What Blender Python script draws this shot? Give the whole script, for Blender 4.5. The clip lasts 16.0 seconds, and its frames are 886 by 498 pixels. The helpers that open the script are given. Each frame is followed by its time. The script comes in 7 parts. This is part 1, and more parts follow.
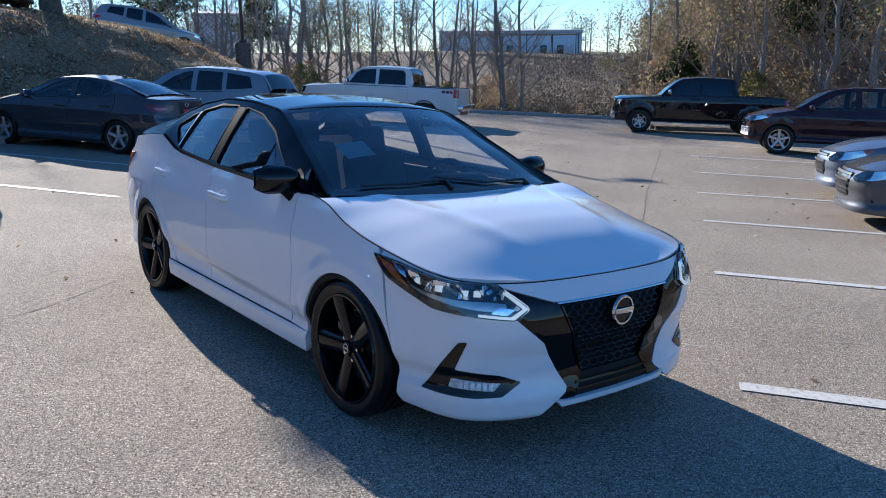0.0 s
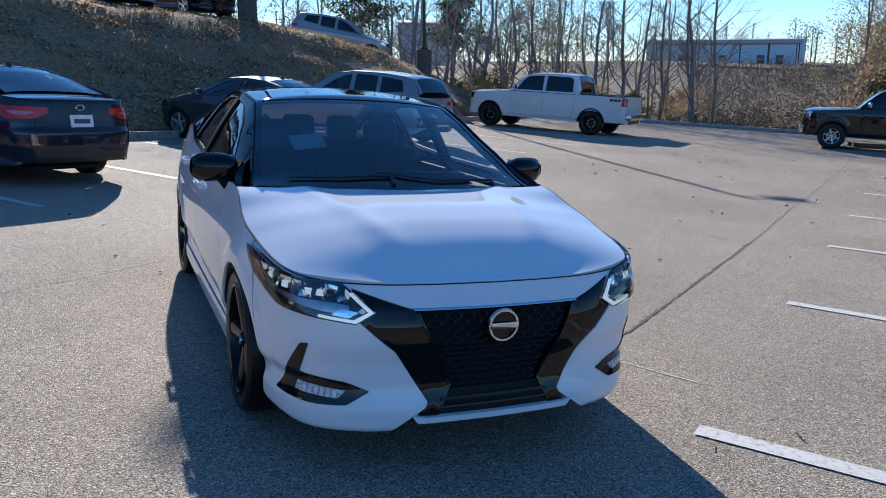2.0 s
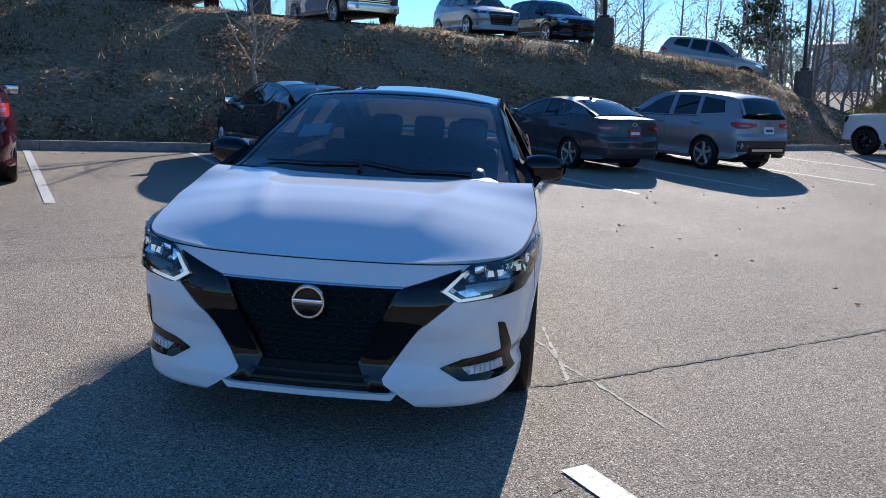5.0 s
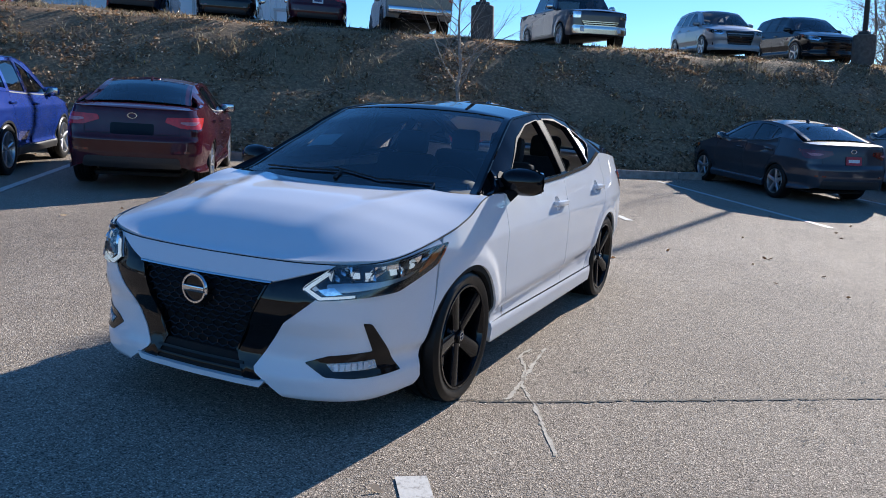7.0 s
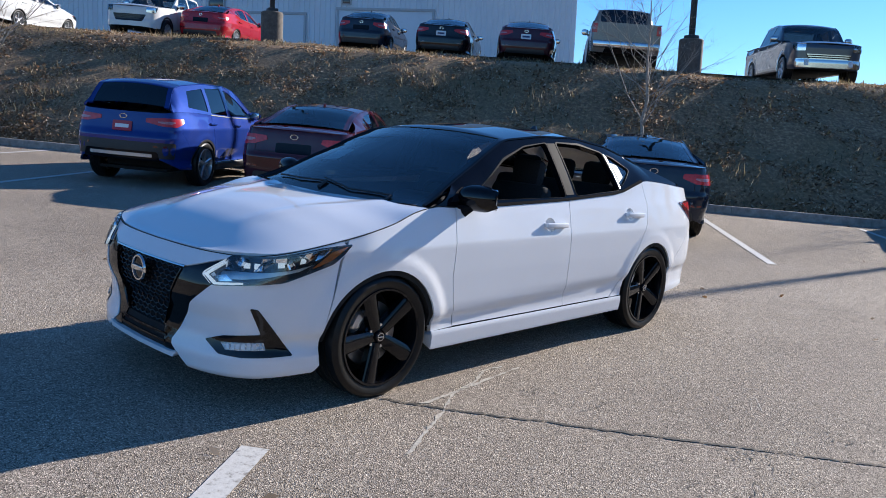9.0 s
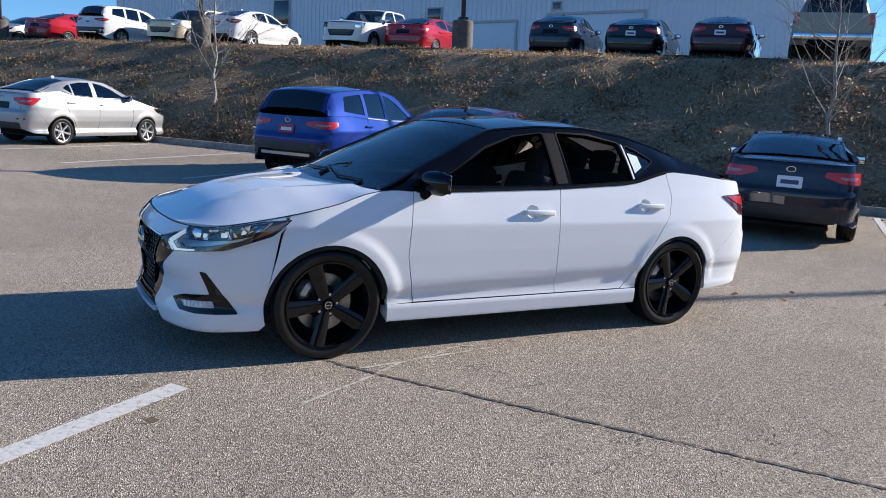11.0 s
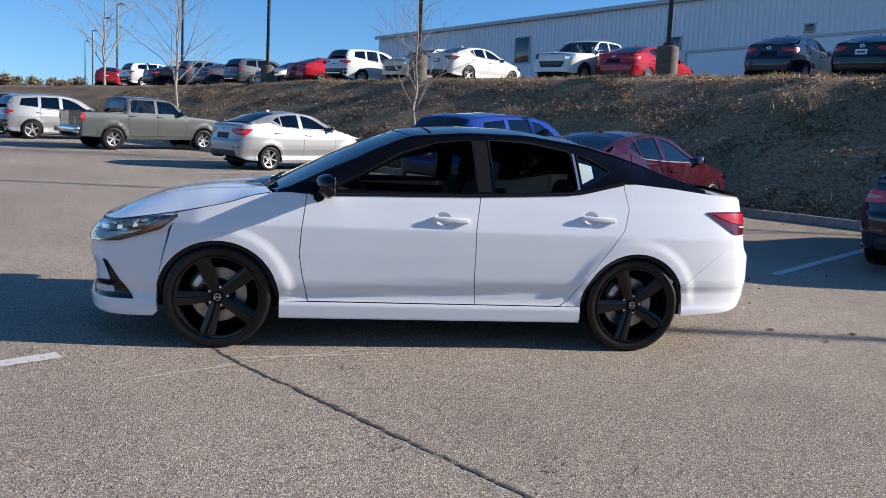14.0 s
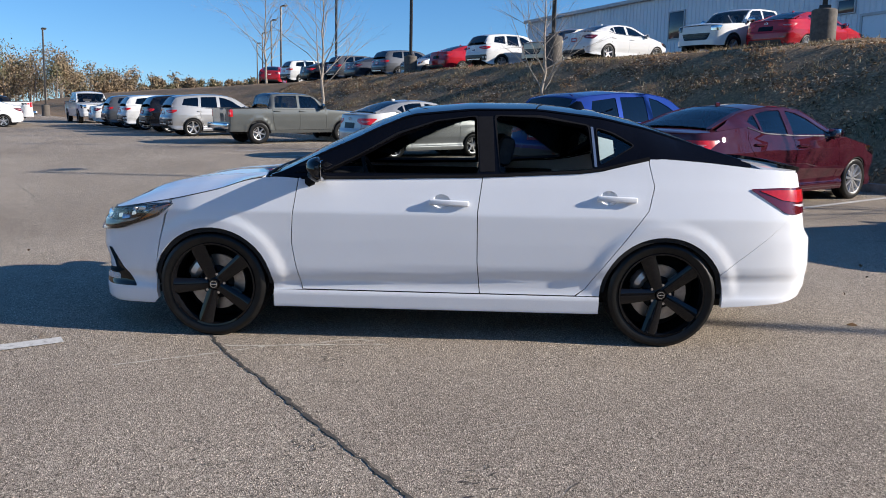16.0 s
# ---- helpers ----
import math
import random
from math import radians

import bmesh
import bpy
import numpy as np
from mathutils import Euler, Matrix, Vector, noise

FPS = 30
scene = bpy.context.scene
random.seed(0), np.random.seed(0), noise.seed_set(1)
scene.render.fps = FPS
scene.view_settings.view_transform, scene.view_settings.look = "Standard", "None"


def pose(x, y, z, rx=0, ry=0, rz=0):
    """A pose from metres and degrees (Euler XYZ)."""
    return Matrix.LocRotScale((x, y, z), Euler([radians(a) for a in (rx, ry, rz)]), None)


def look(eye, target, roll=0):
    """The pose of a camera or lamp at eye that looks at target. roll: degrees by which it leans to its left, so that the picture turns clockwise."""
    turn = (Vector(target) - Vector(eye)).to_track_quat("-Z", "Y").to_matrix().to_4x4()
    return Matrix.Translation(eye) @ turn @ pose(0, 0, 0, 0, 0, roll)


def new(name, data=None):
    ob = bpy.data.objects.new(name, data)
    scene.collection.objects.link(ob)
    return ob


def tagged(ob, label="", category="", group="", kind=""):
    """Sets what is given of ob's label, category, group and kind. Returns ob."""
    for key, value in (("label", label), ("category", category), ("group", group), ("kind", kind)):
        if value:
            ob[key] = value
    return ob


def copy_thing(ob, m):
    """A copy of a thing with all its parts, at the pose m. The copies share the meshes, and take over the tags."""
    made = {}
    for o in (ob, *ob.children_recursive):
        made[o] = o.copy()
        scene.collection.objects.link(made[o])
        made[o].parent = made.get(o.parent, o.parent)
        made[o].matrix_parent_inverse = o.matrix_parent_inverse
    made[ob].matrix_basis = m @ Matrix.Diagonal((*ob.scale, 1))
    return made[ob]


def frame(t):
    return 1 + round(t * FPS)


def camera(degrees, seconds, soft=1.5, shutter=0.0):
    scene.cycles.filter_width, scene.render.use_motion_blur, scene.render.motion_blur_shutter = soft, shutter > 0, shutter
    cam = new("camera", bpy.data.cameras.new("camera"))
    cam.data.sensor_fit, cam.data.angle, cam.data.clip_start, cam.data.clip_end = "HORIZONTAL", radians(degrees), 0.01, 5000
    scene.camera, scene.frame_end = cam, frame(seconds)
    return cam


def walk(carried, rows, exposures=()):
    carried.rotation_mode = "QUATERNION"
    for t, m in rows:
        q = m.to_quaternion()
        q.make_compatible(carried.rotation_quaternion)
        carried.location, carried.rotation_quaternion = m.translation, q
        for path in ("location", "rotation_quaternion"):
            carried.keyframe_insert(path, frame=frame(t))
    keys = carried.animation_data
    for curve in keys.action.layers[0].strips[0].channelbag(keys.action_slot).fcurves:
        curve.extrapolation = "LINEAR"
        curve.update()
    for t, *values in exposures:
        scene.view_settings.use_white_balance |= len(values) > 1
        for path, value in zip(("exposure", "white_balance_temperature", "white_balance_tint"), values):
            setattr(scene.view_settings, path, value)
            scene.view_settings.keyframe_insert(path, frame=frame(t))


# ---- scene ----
cam = camera(59.1, 16.0, 0.9)
PATH = [
    (0, (0.154, -0.058, 1.49), (0.088, 1.886, 1.025), -0.4),
    (0.5, (0.436, 0.046, 1.474), (0.276, 1.986, 1.017), -0.3),
    (1, (0.784, 0.087, 1.445), (0.505, 2.016, 0.993), -0.0),
    (1.5, (1.111, 0.184, 1.413), (0.698, 2.089, 0.966), 0.1),
    (2, (1.433, 0.367, 1.395), (0.876, 2.236, 0.953), 0.2),
    (2.5, (1.804, 0.465, 1.368), (1.098, 2.285, 0.932), 0.0),
    (3, (2.113, 0.654, 1.323), (1.259, 2.411, 0.894), -0.1),
    (3.5, (2.452, 0.84, 1.304), (1.446, 2.517, 0.886), -0.2),
    (4, (2.775, 1.017, 1.284), (1.623, 2.601, 0.878), -0.3),
    (4.2, (2.878, 1.117, 1.26), (1.67, 2.66, 0.86), -0.3),
    (6.3, (3.95, 2.333, 1.162), (2.274, 3.372, 0.829), 0.4),
    (6.5, (4.047, 2.45, 1.162), (2.336, 3.431, 0.833), 0.4),
    (7, (4.226, 2.808, 1.132), (2.436, 3.642, 0.816), 0.6),
    (7.5, (4.488, 3.165, 1.106), (2.631, 3.846, 0.807), 1.1),
    (8, (4.647, 3.523, 1.084), (2.739, 4.054, 0.806), 1.6),
    (8.5, (4.727, 3.897, 1.083), (2.782, 4.285, 0.826), 2.1),
    (9, (4.873, 4.262, 1.069), (2.903, 4.507, 0.825), 2.5),
    (9.5, (4.906, 4.634, 1.041), (2.922, 4.735, 0.802), 2.8),
    (9.7, (4.937, 4.779, 1.051), (2.951, 4.82, 0.812), 2.8),
    (11.8, (5.206, 6.456, 0.977), (3.297, 5.915, 0.728), 2.2),
    (12, (5.154, 6.592, 0.965), (3.257, 6.007, 0.721), 2.3),
    (12.5, (5.042, 6.96, 0.967), (3.177, 6.273, 0.741), 2.5),
    (13, (4.941, 7.33, 0.958), (3.112, 6.547, 0.751), 2.7),
    (13.5, (4.661, 7.616, 0.95), (2.875, 6.738, 0.754), 2.8),
    (14, (4.396, 7.959, 0.94), (2.659, 6.988, 0.746), 2.8),
    (14.5, (4.128, 8.222, 0.935), (2.448, 7.156, 0.733), 2.5),
    (15, (3.832, 8.371, 0.934), (2.216, 7.213, 0.719), 2.1),
    (15.5, (3.65, 8.518, 0.924), (2.098, 7.277, 0.695), 1.6),
    (16, (3.548, 8.596, 0.928), (2.053, 7.289, 0.687), 1.1),
]
walk(cam, [(t, look(eye, target, roll)) for t, eye, target, roll in PATH], [(0.0, 1.0, 5500, 11), (4.0, 0.9, 5500, 10), (6.5, 0.88, 5550, 10.5), (8.0, 0.95, 5600, 11.5), (12.0, 0.95, 5750, 11.5), (16.0, 0.79, 5850, 11)])

# ---------- light ----------
SUN_EL, SUN_AZ = radians(22.0), math.atan2(-0.52, 0.854)
world = bpy.data.worlds.new("sky")
scene.world = world
world.use_nodes = True
wn = world.node_tree.nodes
wn.clear()
sky = wn.new("ShaderNodeTexSky")
sky.sky_type = 'NISHITA'
sky.sun_disc = False
sky.sun_elevation, sky.sun_rotation = SUN_EL, SUN_AZ % (2 * math.pi)
sky.air_density, sky.dust_density, sky.ozone_density = 1.0, 0.02, 5.0
bgn = wn.new("ShaderNodeBackground")
bgn.inputs["Strength"].default_value = 0.082
won = wn.new("ShaderNodeOutputWorld")
deep = wn.new("ShaderNodeHueSaturation")
deep.inputs["Saturation"].default_value = 1.12
world.node_tree.links.new(sky.outputs[0], deep.inputs["Color"])
world.node_tree.links.new(deep.outputs[0], bgn.inputs[0])
world.node_tree.links.new(bgn.outputs[0], won.inputs[0])
sun = new("sun", bpy.data.lights.new("sun", 'SUN'))
sun.data.energy, sun.data.angle, sun.data.color = 4.9, radians(0.53), (1.0, 0.865, 0.69)
to_sun = Vector((math.sin(SUN_AZ) * math.cos(SUN_EL), math.cos(SUN_AZ) * math.cos(SUN_EL), math.sin(SUN_EL)))
sun.matrix_world = Matrix.Translation((0, 0, 30)) @ to_sun.to_track_quat("Z", "Y").to_matrix().to_4x4()

# ---------- materials ----------
def material(name):
    m = bpy.data.materials.new(name)
    m.use_nodes = True
    nt = m.node_tree
    return m, nt, nt.nodes["Principled BSDF"]

def node(nt, kind, **inputs):
    n = nt.nodes.new(kind)
    for key, value in inputs.items():
        n.inputs[key.replace("_", " ")].default_value = value
    return n

def noise_of(nt, scale, detail=4, coord=None, rough=0.55):
    n = node(nt, "ShaderNodeTexNoise", Scale=scale, Detail=detail, Roughness=rough)
    if coord is None:
        coord = nt.nodes.new("ShaderNodeTexCoord").outputs["Object"]
    nt.links.new(coord, n.inputs["Vector"])
    return n.outputs["Fac"]

def ramp(nt, fac, stops):
    r = nt.nodes.new("ShaderNodeValToRGB")
    el = r.color_ramp.elements
    while len(el) < len(stops):
        el.new(0.5)
    for e, (pos, col) in zip(el, stops):
        e.position, e.color = pos, (*col, 1) if len(col) == 3 else col
    nt.links.new(fac, r.inputs[0])
    return r.outputs[0]

def mix(nt, fac, a, b, mode='MIX'):
    n = nt.nodes.new("ShaderNodeMix")
    n.data_type, n.blend_type = 'RGBA', mode
    for sock, v in ((n.inputs[0], fac), (n.inputs[6], a), (n.inputs[7], b)):
        if isinstance(v, (int, float)):
            sock.default_value = v
        elif isinstance(v, tuple):
            sock.default_value = (*v, 1)
        else:
            nt.links.new(v, sock)
    return n.outputs[2]

def bump(nt, bsdf, height, strength=0.3, dist=0.01):
    b = node(nt, "ShaderNodeBump", Strength=strength, Distance=dist)
    nt.links.new(height, b.inputs["Height"])
    nt.links.new(b.outputs[0], bsdf.inputs["Normal"])
    return b

def plain(name, col, rough=0.5, metal=0.0, coat=0.0, vary=0.15, scale=30.0, bumps=0.0, spec=0.5):
    m, nt, p = material(name)
    f = noise_of(nt, scale, 5)
    lo = tuple(c * (1 - vary) for c in col)
    hi = tuple(min(1, c * (1 + vary)) for c in col)
    nt.links.new(ramp(nt, f, [(0.3, lo), (0.7, hi)]), p.inputs["Base Color"])
    p.inputs["Roughness"].default_value, p.inputs["Metallic"].default_value = rough, metal
    p.inputs["Coat Weight"].default_value, p.inputs["Coat Roughness"].default_value = coat, 0.03
    p.inputs["Specular IOR Level"].default_value = spec
    if bumps:
        bump(nt, p, f, bumps, 0.004)
    return m

def paint(name, col, metal=0.0, rough=0.35, dust=0.04, coat=1.0):
    """Car paint: base coat with fine flake, clear coat, and a thin film of road dust."""
    m, nt, p = material(name)
    flake = noise_of(nt, 900, 2)
    film = noise_of(nt, 2.5, 6)
    c = mix(nt, ramp(nt, flake, [(0.4, (0, 0, 0)), (0.75, (1, 1, 1))]), tuple(v * 0.93 for v in col), tuple(min(1, v * 1.07 + 0.004) for v in col))
    c = mix(nt, ramp(nt, film, [(0.45, (0, 0, 0)), (0.8, (dust, dust, dust))]), c, (0.32, 0.29, 0.25))
    nt.links.new(c, p.inputs["Base Color"])
    p.inputs["Metallic"].default_value, p.inputs["Roughness"].default_value = metal, max(rough, 0.45)
    p.inputs["Specular IOR Level"].default_value = 0.0
    p.inputs["Coat Weight"].default_value, p.inputs["Coat Roughness"].default_value = coat, 0.012
    return m

def glass(name, tint, gloss=0.9):
    """Thin pane: lets light straight through with a tint, and mirrors by Fresnel."""
    m, nt, p = material(name)
    nt.nodes.remove(p)
    tr = node(nt, "ShaderNodeBsdfTransparent", Color=(*tint, 1))
    gl = node(nt, "ShaderNodeBsdfGlossy", Color=(gloss, gloss, gloss, 1), Roughness=0.0)
    fr = node(nt, "ShaderNodeFresnel", IOR=1.75)
    mx = nt.nodes.new("ShaderNodeMixShader")
    nt.links.new(fr.outputs[0], mx.inputs[0])
    nt.links.new(tr.outputs[0], mx.inputs[1])
    nt.links.new(gl.outputs[0], mx.inputs[2])
    nt.links.new(mx.outputs[0], nt.nodes["Material Output"].inputs[0])
    return m

WHITE = paint("pearl_white_paint", (0.76, 0.77, 0.79), 0.0, 0.3, 0.05, 1.0)
BLACKROOF = paint("black_paint", (0.006, 0.006, 0.008), 0.0, 0.25, 0.01, 1.0)
FRAMEBLACK = plain("black_window_frame", (0.004, 0.004, 0.006), 0.9, 0, 0.4, 0.15, 40, spec=0.0)
SATIN = plain("satin_black_window_trim", (0.014, 0.014, 0.016), 0.6, 0, 0, 0.1, 40, spec=0.03)
MATTE = plain("matte_black_rubber", (0.012, 0.012, 0.013), 0.95, 0, 0, 0.2, 60, 0.05, 0.02)
GLOSSBLACK = plain("gloss_black_trim", (0.004, 0.004, 0.005), 0.9, 0, 0.75, 0.1, spec=0.0)
BLACKTRIM = plain("black_plastic", (0.018, 0.018, 0.019), 0.45, 0, 0, 0.25, 60, 0.08)
RUBBER = plain("tyre_rubber", (0.006, 0.006, 0.006), 0.38, 0, 0, 0.4, 25, 0.2, 0.28)
BLACKRIM = plain("gloss_black_alloy", (0.005, 0.005, 0.006), 0.9, 0, 0.7, 0.1, spec=0.0)
LAMPBASE = plain("smoked_lamp_housing", (0.022, 0.021, 0.021), 0.25, 0.3, 0.6, 0.3, 60)
ALLOY = plain("silver_alloy", (0.55, 0.55, 0.56), 0.32, 0.9, 0, 0.1)
CHROME = plain("chrome", (0.6, 0.6, 0.61), 0.10, 1.0, 0, 0.03)
STEEL = plain("brake_disc_steel", (0.32, 0.31, 0.30), 0.35, 0.9, 0, 0.2)
DARKIN = plain("charcoal_cloth_interior", (0.024, 0.024, 0.026), 0.85, 0, 0, 0.3, 80, 0.2)
DARKPLASTIC = plain("dark_dashboard_plastic", (0.014, 0.014, 0.016), 0.6, 0, 0, 0.2, 70)
UNDER = plain("underbody_black", (0.007, 0.007, 0.007), 0.9, 0, 0, 0.3)
PAPER = plain("printed_paper", (0.80, 0.88, 0.88), 0.6, 0, 0, 0.04, 90)
LABEL = plain("pale_green_price_sheet", (0.50, 0.60, 0.55), 0.6, 0, 0, 0.05, 90)
PLATE = plain("number_plate_white", (0.7, 0.71, 0.72), 0.4, 0, 0, 0.05)
PLATEBAR = plain("number_plate_ink", (0.04, 0.05, 0.12), 0.5)
REDPLATE = plain("dealer_plate_red", (0.35, 0.03, 0.05), 0.4)
GLASS = glass("clear_glass", (0.76, 0.80, 0.79))
TINT = glass("tinted_glass", (0.50, 0.54, 0.53))
DARKTINT = glass("dark_tinted_glass", (0.05, 0.055, 0.06))
LENS = glass("clear_lamp_lens", (0.97, 0.98, 0.98))
REDLENS = plain("red_lamp_lens", (0.45, 0.012, 0.014), 0.15, 0, 0.3, 0.25, 18)
DARKRED = plain("dark_red_lamp_lens", (0.10, 0.006, 0.008), 0.12, 0, 1.0, 0.25, 18)
AMBER = plain("amber_lamp_lens", (0.75, 0.20, 0.03), 0.15, 0, 0.8, 0.2, 40)
WHITELENS = plain("frosted_lamp_lens", (0.6, 0.6, 0.62), 0.15, 0, 0.8, 0.2, 40)
PINKLENS = plain("pale_red_lamp_lens", (0.42, 0.16, 0.16), 0.15, 0, 0.8, 0.3, 40)
REFLECT = plain("lamp_reflector", (0.8, 0.8, 0.82), 0.12, 1.0, 0, 0.15, 60)
def lamp_glow(name, col, power):
    m, nt, p = material(name)
    p.inputs["Base Color"].default_value = (0.8, 0.8, 0.8, 1)
    p.inputs["Emission Color"].default_value, p.inputs["Emission Strength"].default_value = (*col, 1), power
    return m
LED = lamp_glow("running_light", (0.92, 1.0, 0.96), 0.19)
def facets(name):
    m, nt, p = material(name)
    v = node(nt, "ShaderNodeTexVoronoi", Scale=70.0)
    nt.links.new(nt.nodes.new("ShaderNodeTexCoord").outputs["Object"], v.inputs["Vector"])
    nt.links.new(ramp(nt, v.outputs["Distance"], [(0.1, (0.95, 0.95, 0.94)), (0.6, (0.70, 0.71, 0.71))]), p.inputs["Base Color"])
    p.inputs["Metallic"].default_value, p.inputs["Roughness"].default_value = 0.25, 0.15
    p.inputs["Coat Weight"].default_value = 0.5
    bump(nt, p, v.outputs["Distance"], 1.0, 0.02)
    return m
SILVERED = facets("faceted_lamp_reflector")

# ---------- mesh helpers ----------
def part(name, bm, mat, parent=None, label="", smooth=True):
    """Links a bmesh, or (verts, faces), as one mesh object under parent."""
    me = bpy.data.meshes.new(name)
    if isinstance(bm, tuple):
        me.from_pydata([tuple(v) for v in bm[0]], [], bm[1])
    else:
        bm.to_mesh(me)
        bm.free()
    if smooth:
        me.polygons.foreach_set("use_smooth", [True] * len(me.polygons))
        me.set_sharp_from_angle(angle=radians(38))
    if mat:
        me.materials.append(mat)
    ob = new(name, me)
    ob.parent = parent
    if label:
        ob["label"] = label
    return ob

def box_bm(sx, sy, sz, at=(0, 0, 0), bev=0.01, rot=None, seg=2):
    bm = bmesh.new()
    bmesh.ops.create_cube(bm, size=1)
    bmesh.ops.scale(bm, vec=(sx, sy, sz), verts=bm.verts)
    if bev:
        bmesh.ops.bevel(bm, geom=bm.edges[:], offset=min(bev, 0.45 * min(sx, sy, sz)), segments=seg, affect='EDGES', profile=0.5)
    m = Matrix.Translation(at)
    if rot:
        m = m @ Euler([radians(r) for r in rot]).to_matrix().to_4x4()
    bmesh.ops.transform(bm, matrix=m, verts=bm.verts)
    return bm

def merge_bm(*bms):
    out = bmesh.new()
    for b in bms:
        me = bpy.data.meshes.new("tmp")
        b.to_mesh(me)
        b.free()
        out.from_mesh(me)
        bpy.data.meshes.remove(me)
    return out

def tube(points, radii, sides=6):
    """Tapered tube along points, as (verts, faces)."""
    v, f = [], []
    pts = [Vector(p) for p in points]
    for i, p in enumerate(pts):
        d = (pts[min(i + 1, len(pts) - 1)] - pts[max(i - 1, 0)]).normalized()
        s = d.cross(Vector((0.31, 0.17, 0.93))).normalized()
        n = d.cross(s)
        for k in range(sides):
            t = 2 * math.pi * k / sides
            v.append(p + (s * math.cos(t) + n * math.sin(t)) * radii[i])
    for i in range(len(pts) - 1):
        for k in range(sides):
            a, b = i * sides + k, i * sides + (k + 1) % sides
            f.append((a, b, b + sides, a + sides))
    f.append(tuple(range(sides - 1, -1, -1)))
    f.append(tuple(range((len(pts) - 1) * sides, len(pts) * sides)))
    return v, f

def joined(pieces):
    v, f = [], []
    for pv, pf in pieces:
        o = len(v)
        v.extend(pv)
        f.extend(tuple(i + o for i in face) for face in pf)
    return v, f

def lathe(profile, n=40, axis='y'):
    """Revolve (radius, along) pairs round the y axis."""
    v, f = [], []
    m = len(profile)
    for k in range(n):
        t = 2 * math.pi * k / n
        for r, h in profile:
            v.append((r * math.cos(t), h, r * math.sin(t)))
    for k in range(n):
        for i in range(m - 1):
            a, b = k * m + i, ((k + 1) % n) * m + i
            f.append((a, a + 1, b + 1, b))
    return v, f

def smooth_line(pts, n=6, closed=False):
    """Catmull-Rom through points."""
    p = [np.array(q, float) for q in pts]
    if closed:
        p = [p[-1]] + p + [p[0], p[1]]
    else:
        p = [2 * p[0] - p[1]] + p + [2 * p[-1] - p[-2]]
    out = []
    for i in range(1, len(p) - 2):
        for k in range(n):
            t = k / n
            out.append(0.5 * (2 * p[i] + (p[i + 1] - p[i - 1]) * t + (2 * p[i - 1] - 5 * p[i] + 4 * p[i + 1] - p[i + 2]) * t * t
                              + (3 * p[i] - p[i - 1] - 3 * p[i + 1] + p[i + 2]) * t ** 3))
    if not closed:
        out.append(p[-2])
    return [tuple(q) for q in out]

def rounded(pts, r=0.03, n=4):
    """Polygon with its corners cut round."""
    out = []
    m = len(pts)
    for i in range(m):
        a, b, c = (np.array(pts[j % m], float) for j in (i - 1, i, i + 1))
        u, v = a - b, c - b
        lu, lv = max(1e-6, np.linalg.norm(u)), max(1e-6, np.linalg.norm(v))
        d = min(r, 0.45 * lu, 0.45 * lv)
        s, e = b + u / lu * d, b + v / lv * d
        for k in range(n + 1):
            t = k / n
            out.append(tuple((1 - t) ** 2 * s + 2 * t * (1 - t) * b + t * t * e))
    return out

def inside(px, py, poly):
    q = np.array(poly)
    x1, y1 = q[:, 0], q[:, 1]
    x2, y2 = np.roll(x1, -1), np.roll(y1, -1)
    hit = np.zeros(len(px), bool)
    for a, b, c, d in zip(x1, y1, x2, y2):
        if b != d:
            cond = (b > py) != (d > py)
            hit ^= cond & (px < (c - a) * (py - b) / (d - b) + a)
    return hit

from mathutils.geometry import delaunay_2d_cdt

def normals(base, A, B, e=8e-3):
    N = np.cross(base(A + e, B) - base(A - e, B), base(A, B + e) - base(A, B - e))
    return N / np.maximum(np.linalg.norm(N, axis=1), 1e-9)[:, None]

def surface(base, A, B, off):
    e = 1e-3
    P = base(A, B)
    N = np.cross(base(A + e, B) - base(A - e, B), base(A, B + e) - base(A, B - e))
    N /= np.maximum(np.linalg.norm(N, axis=1), 1e-9)[:, None]
    return P + N * off

